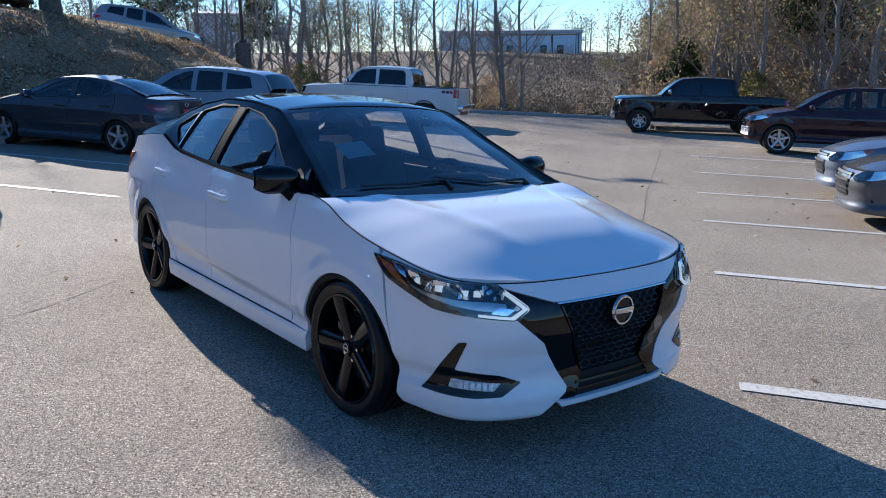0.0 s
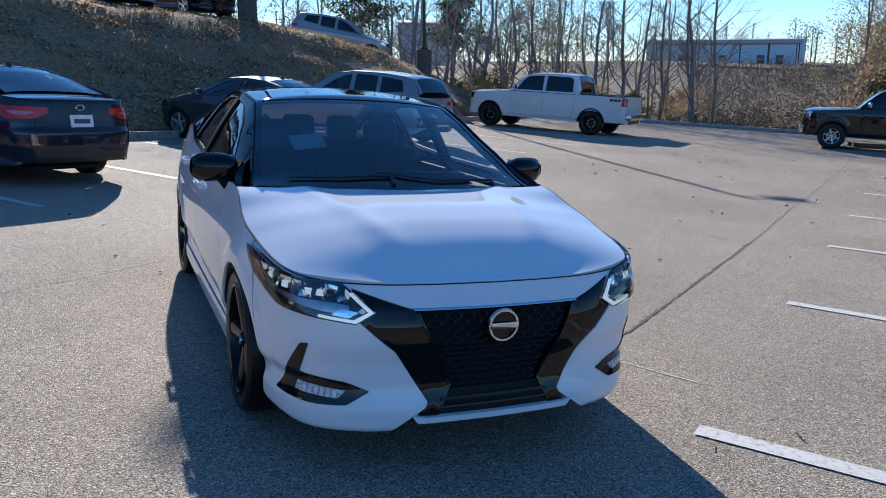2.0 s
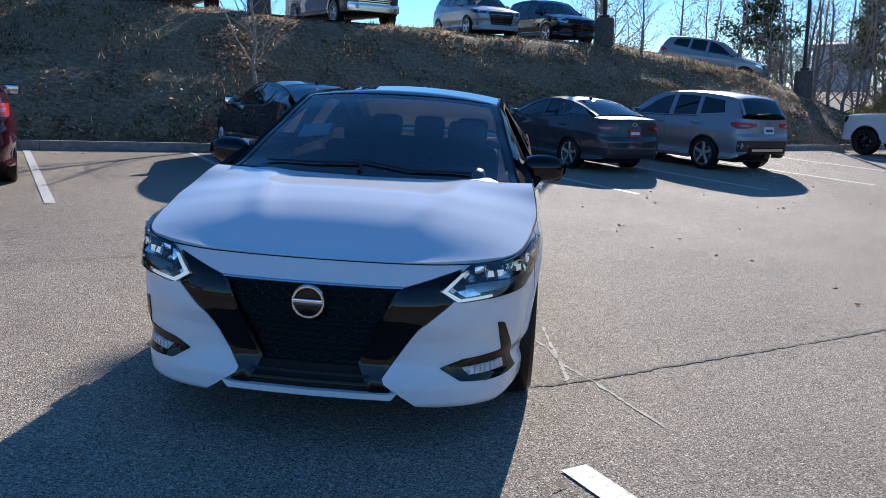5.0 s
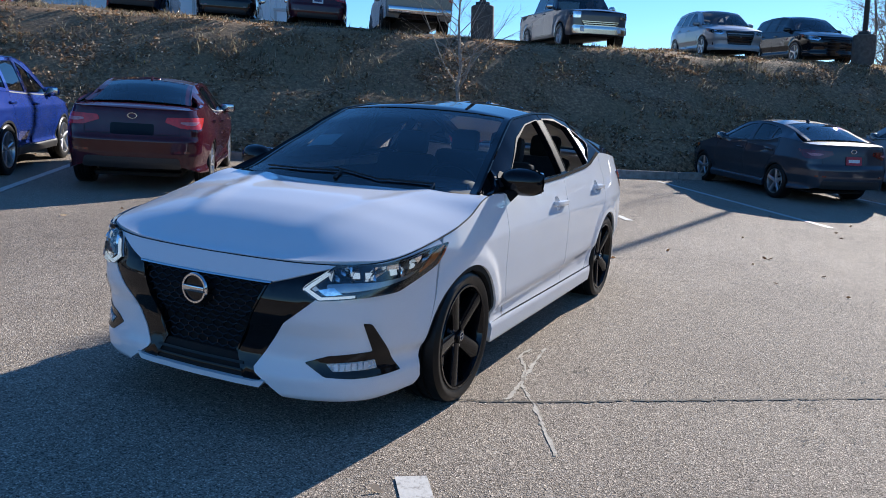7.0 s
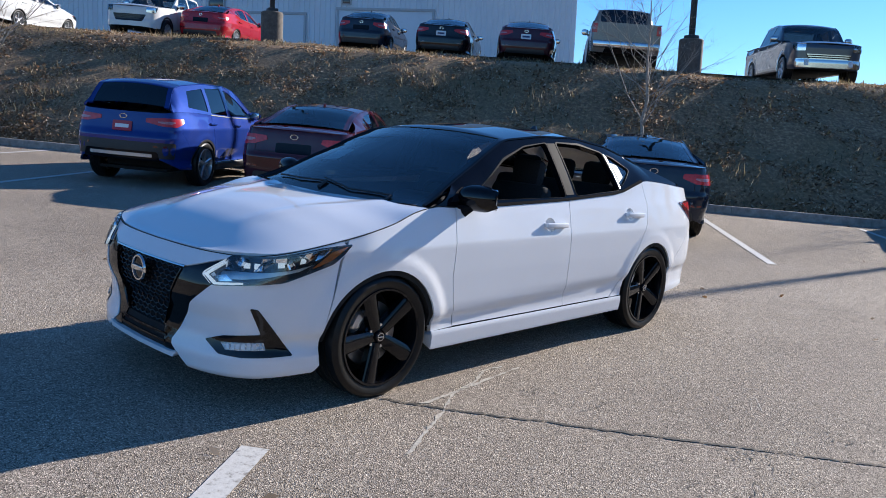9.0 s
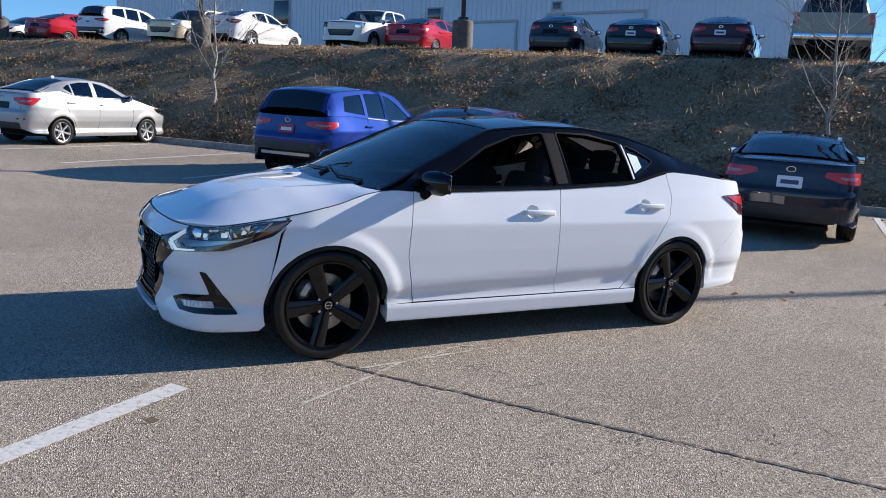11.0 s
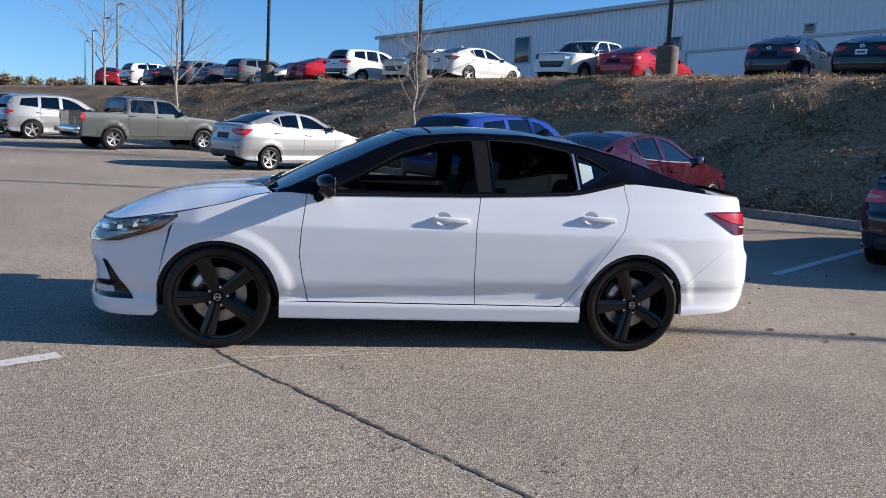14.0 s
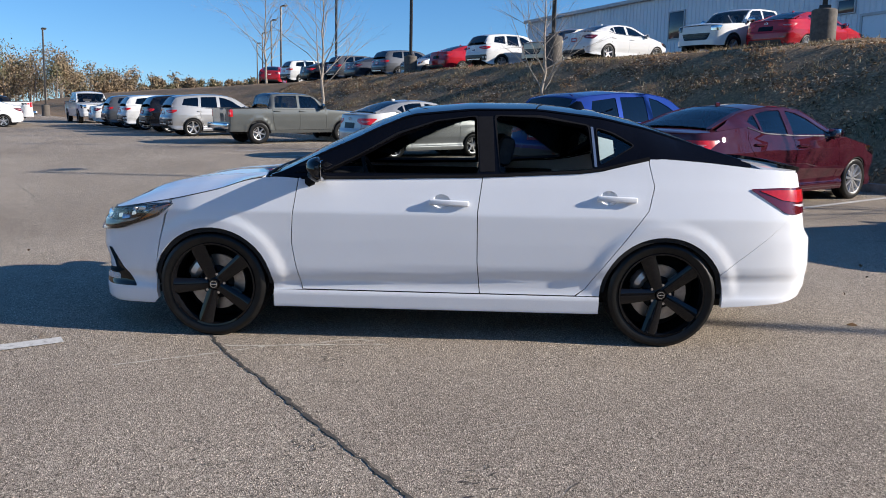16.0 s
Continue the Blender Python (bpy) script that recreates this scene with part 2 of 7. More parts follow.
def patch(name, base, outer, mat, parent, holes=(), step=0.06, off=0.0, rim=0.02, flip=False, mirror=False, label="", smooth=True):
    """Part of a curved sheet base(a, b), cut out along polygons in (a, b), lifted by off along its normal, with its edge turned in by rim."""
    def dense(poly):
        out = []
        for (x1, y1), (x2, y2) in zip(poly, poly[1:] + poly[:1]):
            n = max(1, int(math.hypot(x2 - x1, y2 - y1) / step + 0.5))
            out += [(x1 + (x2 - x1) * k / n, y1 + (y2 - y1) * k / n) for k in range(n)]
        clean = [out[0]]
        for q in out[1:]:
            if math.hypot(q[0] - clean[-1][0], q[1] - clean[-1][1]) > 2e-3:
                clean.append(q)
        if math.hypot(clean[0][0] - clean[-1][0], clean[0][1] - clean[-1][1]) < 2e-3:
            clean.pop()
        return clean
    loops = [dense(list(map(tuple, outer)))] + [dense(list(map(tuple, h))) for h in holes]
    pts, edges = [], []
    for lp in loops:
        o = len(pts)
        pts += lp
        edges += [(o + i, o + (i + 1) % len(lp)) for i in range(len(lp))]
    q = np.array(loops[0])
    gx = np.arange(q[:, 0].min() + step / 2, q[:, 0].max(), step)
    gy = np.arange(q[:, 1].min() + step / 2, q[:, 1].max(), step)
    if len(gx) and len(gy):
        X, Y = (g.ravel() for g in np.meshgrid(gx, gy))
        keep = inside(X, Y, loops[0])
        for lp in loops[1:]:
            keep &= ~inside(X, Y, lp)
        E = np.array(pts)
        for i in np.nonzero(keep)[0]:
            if ((E[:, 0] - X[i]) ** 2 + (E[:, 1] - Y[i]) ** 2).min() > (0.4 * step) ** 2:
                pts.append((X[i], Y[i]))
    r = delaunay_2d_cdt([Vector(p) for p in pts], edges, [], 0, 1e-5)
    V = np.array([tuple(v) for v in r[0]])
    T = np.array([f for f in r[2] if len(f) == 3])
    C = V[T].mean(axis=1)
    ok = inside(C[:, 0], C[:, 1], loops[0])
    for lp in loops[1:]:
        ok &= ~inside(C[:, 0], C[:, 1], lp)
    T = T[ok]
    P = surface(base, V[:, 0], V[:, 1], off)
    verts = [tuple(p) for p in P]
    faces = [tuple(t) for t in T]
    if rim:
        for k, lp in enumerate(loops):
            L = np.array(lp)
            if (np.sum(L[:, 0] * np.roll(L[:, 1], -1) - np.roll(L[:, 0], -1) * L[:, 1]) < 0) == (k == 0):
                L = L[::-1]
            up, dn = surface(base, L[:, 0], L[:, 1], off), surface(base, L[:, 0], L[:, 1], off - rim)
            o, n = len(verts), len(L)
            verts += [tuple(p) for p in up] + [tuple(p) for p in dn]
            faces += [(o + i, o + n + i, o + n + (i + 1) % n, o + (i + 1) % n) for i in range(n)]
    if mirror:
        verts = [(x, -y, z) for x, y, z in verts]
    if flip != mirror:
        faces = [f[::-1] for f in faces]
    me = bpy.data.meshes.new(name)
    me.from_pydata(verts, [], faces)
    if smooth:
        me.polygons.foreach_set("use_smooth", [True] * len(faces))
        sheet_n = normals(base, V[:, 0], V[:, 1])
        if mirror:
            sheet_n = sheet_n * np.array((1, -1, 1))
        full_n = np.zeros((len(verts), 3))
        full_n[:len(V)] = -sheet_n if flip else sheet_n
        me.normals_split_custom_set_from_vertices([tuple(n) for n in full_n])
    me.materials.append(mat)
    ob = new(name, me)
    ob.parent = parent
    if label:
        ob["label"] = label
    return ob

def curve(table, wide=11):
    t = sorted(table)
    X, Y = np.array([a for a, _ in t]), np.array([b for _, b in t])
    F = np.linspace(X[0], X[-1], 240)
    G = np.interp(F, X, Y)
    k = np.hanning(wide)
    G = np.convolve(np.pad(G, wide // 2, mode="edge"), k / k.sum(), mode="valid")
    return lambda x: np.interp(x, F, G)

class Shell:
    """The outer shape of a car: a wall that runs round it, a top sheet over bonnet and boot, and a roof sheet. x ahead, y to its left."""
    def __init__(self, s):
        self.s = s
        line = np.array(smooth_line(s["plan"], 24))
        d = np.r_[0, np.cumsum(np.hypot(*np.diff(line, axis=0).T))]
        self.c, self.x, self.y, self.end = d, line[:, 0], line[:, 1], d[-1]
        tx, ty = np.gradient(line[:, 0]), np.gradient(line[:, 1])
        n = np.hypot(tx, ty)
        ends = np.clip(d / 0.15, 0, 1) * np.clip((d[-1] - d) / 0.15, 0, 1)
        self.ny = -tx / n * ends
        self.nx = np.sign(ty) * np.sqrt(1 - self.ny ** 2)
        self.df, self.ds, self.dr = (curve(s[k], s.get("crisp", 11)) for k in ("front", "side", "rear"))
        self.top, self.mid = curve(s["edge"]), curve(s["spine"])
        self.roof, self.rail, self.drop = curve(s["roof"]), curve(s["rail"]), curve(s["drop"])
        side = (np.abs(self.ny) > 0.35)
        self.sx, self.sc = self.x[side][::-1], self.c[side][::-1]
    def cx(self, x):
        return float(np.interp(x, self.sx, self.sc))
    def cy(self, y):
        k = self.c < self.end * 0.25
        return float(np.interp(y, self.y[k], self.c[k]))
    def cr(self, y):
        k = self.c > self.end * 0.75
        return float(np.interp(y, self.y[k][::-1], self.c[k][::-1]))
    def wall(self, C, Z):
        A = np.abs(C)
        x, y, nx, ny = (np.interp(A, self.c, v) for v in (self.x, self.y, self.nx, self.ny))
        wf, wr = np.clip(nx, 0, 1) ** 1.5, np.clip(-nx, 0, 1) ** 1.5
        d = wf * self.df(Z) + wr * self.dr(Z) + (1 - wf - wr) * self.ds(Z + self.s.get("rake", 0) * np.clip(x, -1.1, 1.0) * np.exp(-((Z - 0.42) / 0.09) ** 2))
        for ax in (self.s["axle_f"], self.s["axle_r"]):
            r = np.hypot(x - ax, Z - self.s["arch_z"])
            if "crisp" in self.s:
                e = np.clip((self.s["arch"] + 0.110 - r) / 0.075, 0, 1)
                d = d - self.s["flare"] * e * e * (3 - 2 * e) * np.clip((Z - 0.30) / 0.08, 0, 1) * (1 - wf - wr)
            else:
                d = d - self.s["flare"] * np.exp(-((r - self.s["arch"] - 0.02) / 0.07) ** 2) * (1 - wf - wr)
        P = np.stack([x - nx * d, (y - ny * d) * np.sign(C + 1e-9), Z], axis=1)
        return P
    def side(self, X, Z):
        c = np.interp(X, self.sx, self.sc)
        return self.wall(c, Z)
    def beam(self, X):
        """Half width of the wall's upper edge at X."""
        return np.maximum(self.side(np.atleast_1d(X), self.top(np.atleast_1d(X)))[:, 1], 0.02)
    def deck(self, X, Y):
        w = self.beam(X)
        t = np.clip(np.abs(Y) / w, 0, 1.2)
        ze, zm = self.top(X), self.mid(X)
        z = ze + (zm - ze) * (1 - t ** 2.4)
        ridge = self.s.get("ridge", 0) * np.exp(-((np.abs(Y) - 0.30 - 0.22 * np.clip((2.0 - X) / 0.9, 0, 1)) / 0.07) ** 2) * np.clip((2.05 - X) / 0.3, 0, 1) * (X > 0.5)
        if "crisp" in self.s:
            e = np.clip((X - 1.80) / 0.337, 0, 1)
            z = z + (ze - z) * e ** 4
        return np.stack([X, Y, z + ridge], axis=1)
    def canopy(self, X, Y):
        t = np.clip(np.abs(Y) / self.rail(X), 0, 1.3)
        return np.stack([X, Y, self.roof(X) - self.drop(X) * t ** 2.2], axis=1)
    def flank(self, X, Z):
        """Side of the cabin, from the wall's edge up to the roof rail."""
        zb, zr = self.top(X), self.roof(X) - self.drop(X)
        t = (Z - zb) / np.maximum(zr - zb, 0.12)
        yb, yr = self.beam(X), self.rail(X)
        y = yb + (yr - yb) * t + 0.02 * np.clip(t, 0, 1) * (1 - np.clip(t, 0, 1)) * 4 * 0.6
        return np.stack([X, y, Z], axis=1)
    def flank_c(self, C, Z):
        return self.flank(np.interp(C, self.sc[::-1], self.sx[::-1]), Z)
    def poly(self, pts):
        """Side polygon (x, z) into the wall's own measure; ('f', y, z) lies on the nose, ('r', y, z) on the tail."""
        out = []
        for p in pts:
            if len(p) == 3:
                out.append(((self.cy if p[0] == "f" else self.cr)(p[1]), p[2]))
            else:
                out.append((self.cx(p[0]), p[1]))
        return out
    def along(self, x0, x1, lift=0.0, n=10):
        return [(x, float(self.top(x)) + lift) for x in np.linspace(x0, x1, n)]
    def arc(self, axle, a0, a1, r=None, n=16):
        r = r or self.s["arch"]
        return [(axle + r * math.cos(radians(a)), self.s["arch_z"] + r * math.sin(radians(a))) for a in np.linspace(a0, a1, n)]


SEDAN = dict(
    plan=[(2.225, 0), (2.213, 0.28), (2.178, 0.49), (2.085, 0.69), (1.93, 0.805), (1.6, 0.876), (1.36, 0.896), (0.9, 0.90), (0, 0.905),
          (-0.9, 0.905), (-1.36, 0.90), (-1.75, 0.878), (-2.05, 0.835), (-2.22, 0.76), (-2.32, 0.61), (-2.365, 0.3), (-2.375, 0)],
    front=[(0.12, 0.06), (0.17, 0.03), (0.20, 0.005), (0.28, 0.0), (0.31, 0.012), (0.36, 0.028), (0.46, 0.026), (0.505, 0.006), (0.56, 0.0), (0.62, 0.008), (0.66, 0.022), (0.745, 0.085), (0.9, 0.2)],
    side=[(0.15, 0.06), (0.24, 0.02), (0.29, 0.014), (0.33, 0.048), (0.37, 0.05), (0.43, 0.034), (0.5, 0.010), (0.62, 0.0), (0.79, 0.0), (0.82, 0.010), (0.87, 0.026), (0.95, 0.05), (1.02, 0.075), (1.17, 0.12)],
    rear=[(0.25, 0.06), (0.36, 0.01), (0.5, 0.0), (0.66, 0.01), (0.72, 0.05), (0.82, 0.07), (0.95, 0.09), (1.05, 0.11), (1.12, 0.16)],
    edge=[(2.3, 0.740), (2.1, 0.748), (1.99, 0.765), (1.57, 0.845), (1.3, 0.905), (1.04, 0.975), (0.83, 0.975), (0.5, 0.985), (-0.24, 1.005), (-0.93, 1.045),
          (-1.14, 1.10), (-1.28, 1.135), (-1.6, 1.115), (-1.95, 1.08), (-2.2, 1.062), (-2.4, 1.05)],
    spine=[(2.3, 0.715), (2.14, 0.752), (1.98, 0.835), (1.7, 0.925), (1.48, 0.972), (1.2, 1.01), (1.0, 1.03), (-1.7, 1.13), (-1.95, 1.115), (-2.2, 1.09), (-2.28, 1.06), (-2.4, 1.0)],
    roof=[(1.3, 0.90), (1.14, 0.965), (0.7, 1.195), (0.4, 1.335), (0.18, 1.415), (-0.2, 1.452), (-0.6, 1.455), (-1.0, 1.418), (-1.25, 1.365), (-1.42, 1.31), (-1.68, 1.215), (-1.95, 1.11), (-2.1, 1.05)],
    rail=[(1.3, 0.84), (1.1, 0.785), (0.95, 0.755), (0.6, 0.685), (0.18, 0.605), (-0.3, 0.60), (-0.8, 0.585), (-1.2, 0.585), (-1.6, 0.62), (-1.95, 0.67), (-2.2, 0.70)],
    drop=[(1.3, 0.03), (1.1, 0.03), (0.95, 0.065), (0.5, 0.075), (0.18, 0.055), (-0.6, 0.05), (-1.2, 0.06), (-1.6, 0.05), (-1.95, 0.02), (-2.2, 0.01)],
    axle_f=1.356, axle_r=-1.356, arch=0.372, arch_z=0.305, flare=0.012, wheel=0.325, track=0.775, ridge=0.010, cowl=1.10, cowl_edge=1.0, head=0.16, back=-1.0, glass_end=-1.86, deck_start=-1.93,
    door_f=[(0.81, 0.308), (0.85, 0.48), (0.87, 0.6), (0.862, 0.76), (0.835, 0.965)],
    split=[(-0.265, 0.308), (-0.245, 0.5), (-0.24, 0.8), (-0.265, 0.99)],
    door_r=[(-0.84, 0.308), (-0.90, 0.35), (-0.98, 0.47), (-1.10, 0.63), (-1.25, 0.83), (-1.285, 0.97), (-1.255, 1.10)],
    win_f=[(0.70, 1.012), (0.46, 1.130), (0.26, 1.240), (0.02, 1.325), (-0.225, 1.360), (-0.245, 1.025)],
    win_r=[(-0.345, 1.365), (-0.62, 1.358), (-0.905, 1.315), (-0.925, 1.065), (-0.37, 1.03)],
    win_q=[(-0.955, 1.302), (-1.05, 1.272), (-1.175, 1.205), (-0.965, 1.085)],
    sill=(0.985, -0.985, 0.20, 0.30), handles=[(-0.07, 0.855), (-1.06, 0.895)], mirror=(0.70, 0.90, 1.035),
    head_lamp=[("f", 0.503, 0.650), ("f", 0.570, 0.605), ("f", 0.70, 0.622), (1.93, 0.645), (1.69, 0.728), (1.583, 0.815), (1.75, 0.800), (1.99, 0.758), ("f", 0.635, 0.742)],
    tail_lamp=[(-1.86, 0.965), (-2.05, 0.972), ("r", 0.66, 0.972), ("r", 0.42, 0.965), ("r", 0.40, 0.90), ("r", 0.60, 0.83), (-2.16, 0.815), (-2.09, 0.82)],
    plate_z=0.80, bumper_top=0.74, grille_low=0.22)

def warp(s, xs, ys, zs, **over):
    """The same body with other proportions: piecewise along x and z, plain across."""
    hx, hz = [-2.375, -1.356, 0.0, 1.356, 2.225], [0.0, 0.2, 0.65, 1.0, 1.45]
    ox, oz = np.array(xs), np.array(zs)
    fx = lambda x: float(np.interp(x, hx, ox)) if hx[0] <= x <= hx[-1] else float(x - hx[-1] + ox[-1] if x > 0 else x - hx[0] + ox[0])
    fz = lambda z: float(np.interp(z, hz, oz)) if z <= hz[-1] else float(z - hz[-1] + oz[-1])
    pt = lambda p: (p[0], p[1] * ys, fz(p[2])) if len(p) == 3 else (fx(p[0]), fz(p[1]))
    o = dict(s)
    o["plan"] = [(fx(x), y * ys) for x, y in s["plan"]]
    for k in ("front", "side", "rear"):
        o[k] = [(fz(z), d) for z, d in s[k]]
    for k in ("edge", "spine", "roof"):
        o[k] = [(fx(x), fz(z)) for x, z in s[k]]
    o["rail"] = [(fx(x), y * ys) for x, y in s["rail"]]
    o["drop"] = [(fx(x), d) for x, d in s["drop"]]
    for k in ("door_f", "split", "door_r", "win_f", "win_r", "win_q", "handles", "head_lamp", "tail_lamp"):
        o[k] = [pt(p) for p in s[k]] if s[k] else None
    for k in ("axle_f", "axle_r", "cowl", "cowl_edge", "head", "back", "glass_end", "deck_start"):
        o[k] = fx(s[k])
    o["sill"] = (fx(s["sill"][0]), fx(s["sill"][1]), fz(s["sill"][2]), fz(s["sill"][3]))
    m = s["mirror"]
    o["mirror"] = (fx(m[0]), m[1] * ys, fz(m[2]))
    o["plate_z"], o["bumper_top"], o["track"], o["grille_low"] = fz(s["plate_z"]), fz(s["bumper_top"]), s["track"] * ys, fz(s["grille_low"])
    o.update(over)
    return o

SUV = dict(SEDAN, edge=SEDAN["edge"][:9] + [(-0.93, 1.03), (-1.6, 1.06), (-2.1, 1.06), (-2.4, 1.03)],
    spine=SEDAN["spine"][:7] + [(-1.7, 1.12), (-2.2, 1.09), (-2.3, 1.05), (-2.4, 1.0)],
    roof=[(1.3, 0.90), (1.14, 0.965), (0.75, 1.19), (0.45, 1.34), (0.25, 1.405), (-0.2, 1.448), (-1.0, 1.45), (-1.7, 1.41), (-1.93, 1.37), (-2.06, 1.24), (-2.16, 1.10), (-2.3, 1.0)],
    rail=SEDAN["rail"][:5] + [(-0.3, 0.62), (-1.2, 0.615), (-1.95, 0.60), (-2.2, 0.66), (-2.4, 0.7)],
    drop=SEDAN["drop"][:5] + [(-0.6, 0.05), (-1.95, 0.05), (-2.15, 0.03), (-2.4, 0.02)],
    back=-1.93, glass_end=-2.15, deck_start=-2.16, wheel=0.36, arch=0.415, arch_z=0.345, track=0.80,
    door_r=[(-0.84, 0.308), (-0.90, 0.35), (-0.98, 0.47), (-1.03, 0.63), (-1.06, 0.83), (-1.05, 0.97), (-1.04, 1.04)],
    win_r=[(-0.345, 1.37), (-0.95, 1.362), (-1.0, 1.055), (-0.37, 1.03)], win_q=[(-1.06, 1.355), (-1.62, 1.31), (-1.74, 1.12), (-1.1, 1.075)],
    tail_lamp=[(-1.98, 0.97), ("r", 0.66, 0.975), ("r", 0.36, 0.955), ("r", 0.36, 0.89), ("r", 0.6, 0.84), (-2.15, 0.83), (-1.98, 0.90)], ridge=0.006)
PICKUP = dict(SEDAN,
    plan=[(2.225, 0), (2.22, 0.35), (2.19, 0.6), (2.12, 0.76), (1.9, 0.86), (1.6, 0.885), (1.36, 0.895), (0.9, 0.90), (0, 0.90), (-0.9, 0.90), (-1.36, 0.90),
          (-2.0, 0.89), (-2.25, 0.885), (-2.34, 0.85), (-2.365, 0.7), (-2.37, 0.3), (-2.375, 0)],
    front=[(0.15, 0.06), (0.2, 0.0), (0.4, 0.0), (0.45, 0.03), (0.8, 0.03), (0.88, 0.06), (0.95, 0.12)],
    side=[(0.15, 0.05), (0.3, 0.012), (0.6, 0.0), (0.85, 0.0), (0.95, 0.02), (1.02, 0.035), (1.2, 0.07)],
    rear=[(0.25, 0.03), (0.36, 0.0), (0.47, 0.0), (0.52, 0.05), (1.05, 0.05), (1.12, 0.06)],
    edge=[(2.3, 0.85), (2.1, 0.87), (1.57, 0.915), (1.04, 0.965), (0.83, 0.975), (0.5, 0.98), (-0.9, 0.995), (-1.0, 1.0), (-2.4, 1.015)],
    spine=[(2.3, 0.88), (2.13, 0.905), (1.98, 0.95), (1.2, 0.995), (0.9, 1.01), (-2.4, 1.015)],
    roof=[(1.3, 0.80), (1.0, 0.94), (0.88, 1.02), (0.7, 1.19), (0.5, 1.355), (0.35, 1.415), (0, 1.448), (-0.6, 1.45), (-0.87, 1.43), (-0.93, 1.36), (-1.0, 1.1), (-1.05, 0.98)],
    rail=[(1.3, 0.86), (0.95, 0.82), (0.5, 0.73), (0.3, 0.70), (-0.9, 0.69), (-1.1, 0.72)], drop=[(1.3, 0.02), (0.5, 0.06), (-0.8, 0.06), (-1.1, 0.04)],
    cowl=0.95, cowl_edge=0.86, head=0.40, back=-0.875, glass_end=-1.0, ridge=0.0, flare=0.02, track=0.80,
    door_f=[(0.78, 0.308), (0.80, 0.48), (0.80, 0.6), (0.80, 0.76), (0.79, 0.965)], split=[(-0.08, 0.308), (-0.06, 0.5), (-0.06, 0.8), (-0.07, 0.985)],
    door_r=[(-0.84, 0.308), (-0.86, 0.40), (-0.88, 0.47), (-0.90, 0.63), (-0.91, 0.83), (-0.91, 0.95), (-0.91, 0.99)],
    win_f=[(0.66, 1.03), (0.48, 1.27), (0.36, 1.335), (-0.03, 1.365), (-0.05, 1.03)], win_r=[(-0.12, 1.365), (-0.72, 1.36), (-0.80, 1.31), (-0.84, 1.04), (-0.12, 1.03)], win_q=None,
    head_lamp=[("f", 0.58, 0.86), ("f", 0.58, 0.70), (2.02, 0.70), (1.93, 0.86)], tail_lamp=[(-2.20, 0.985), (-2.20, 0.77), ("r", 0.76, 0.77), ("r", 0.76, 0.985)],
    handles=[(0.02, 0.93), (-0.78, 0.935)], mirror=(0.66, 0.97, 1.075), bumper_top=0.66, plate_z=0.46, grille_low=0.24)

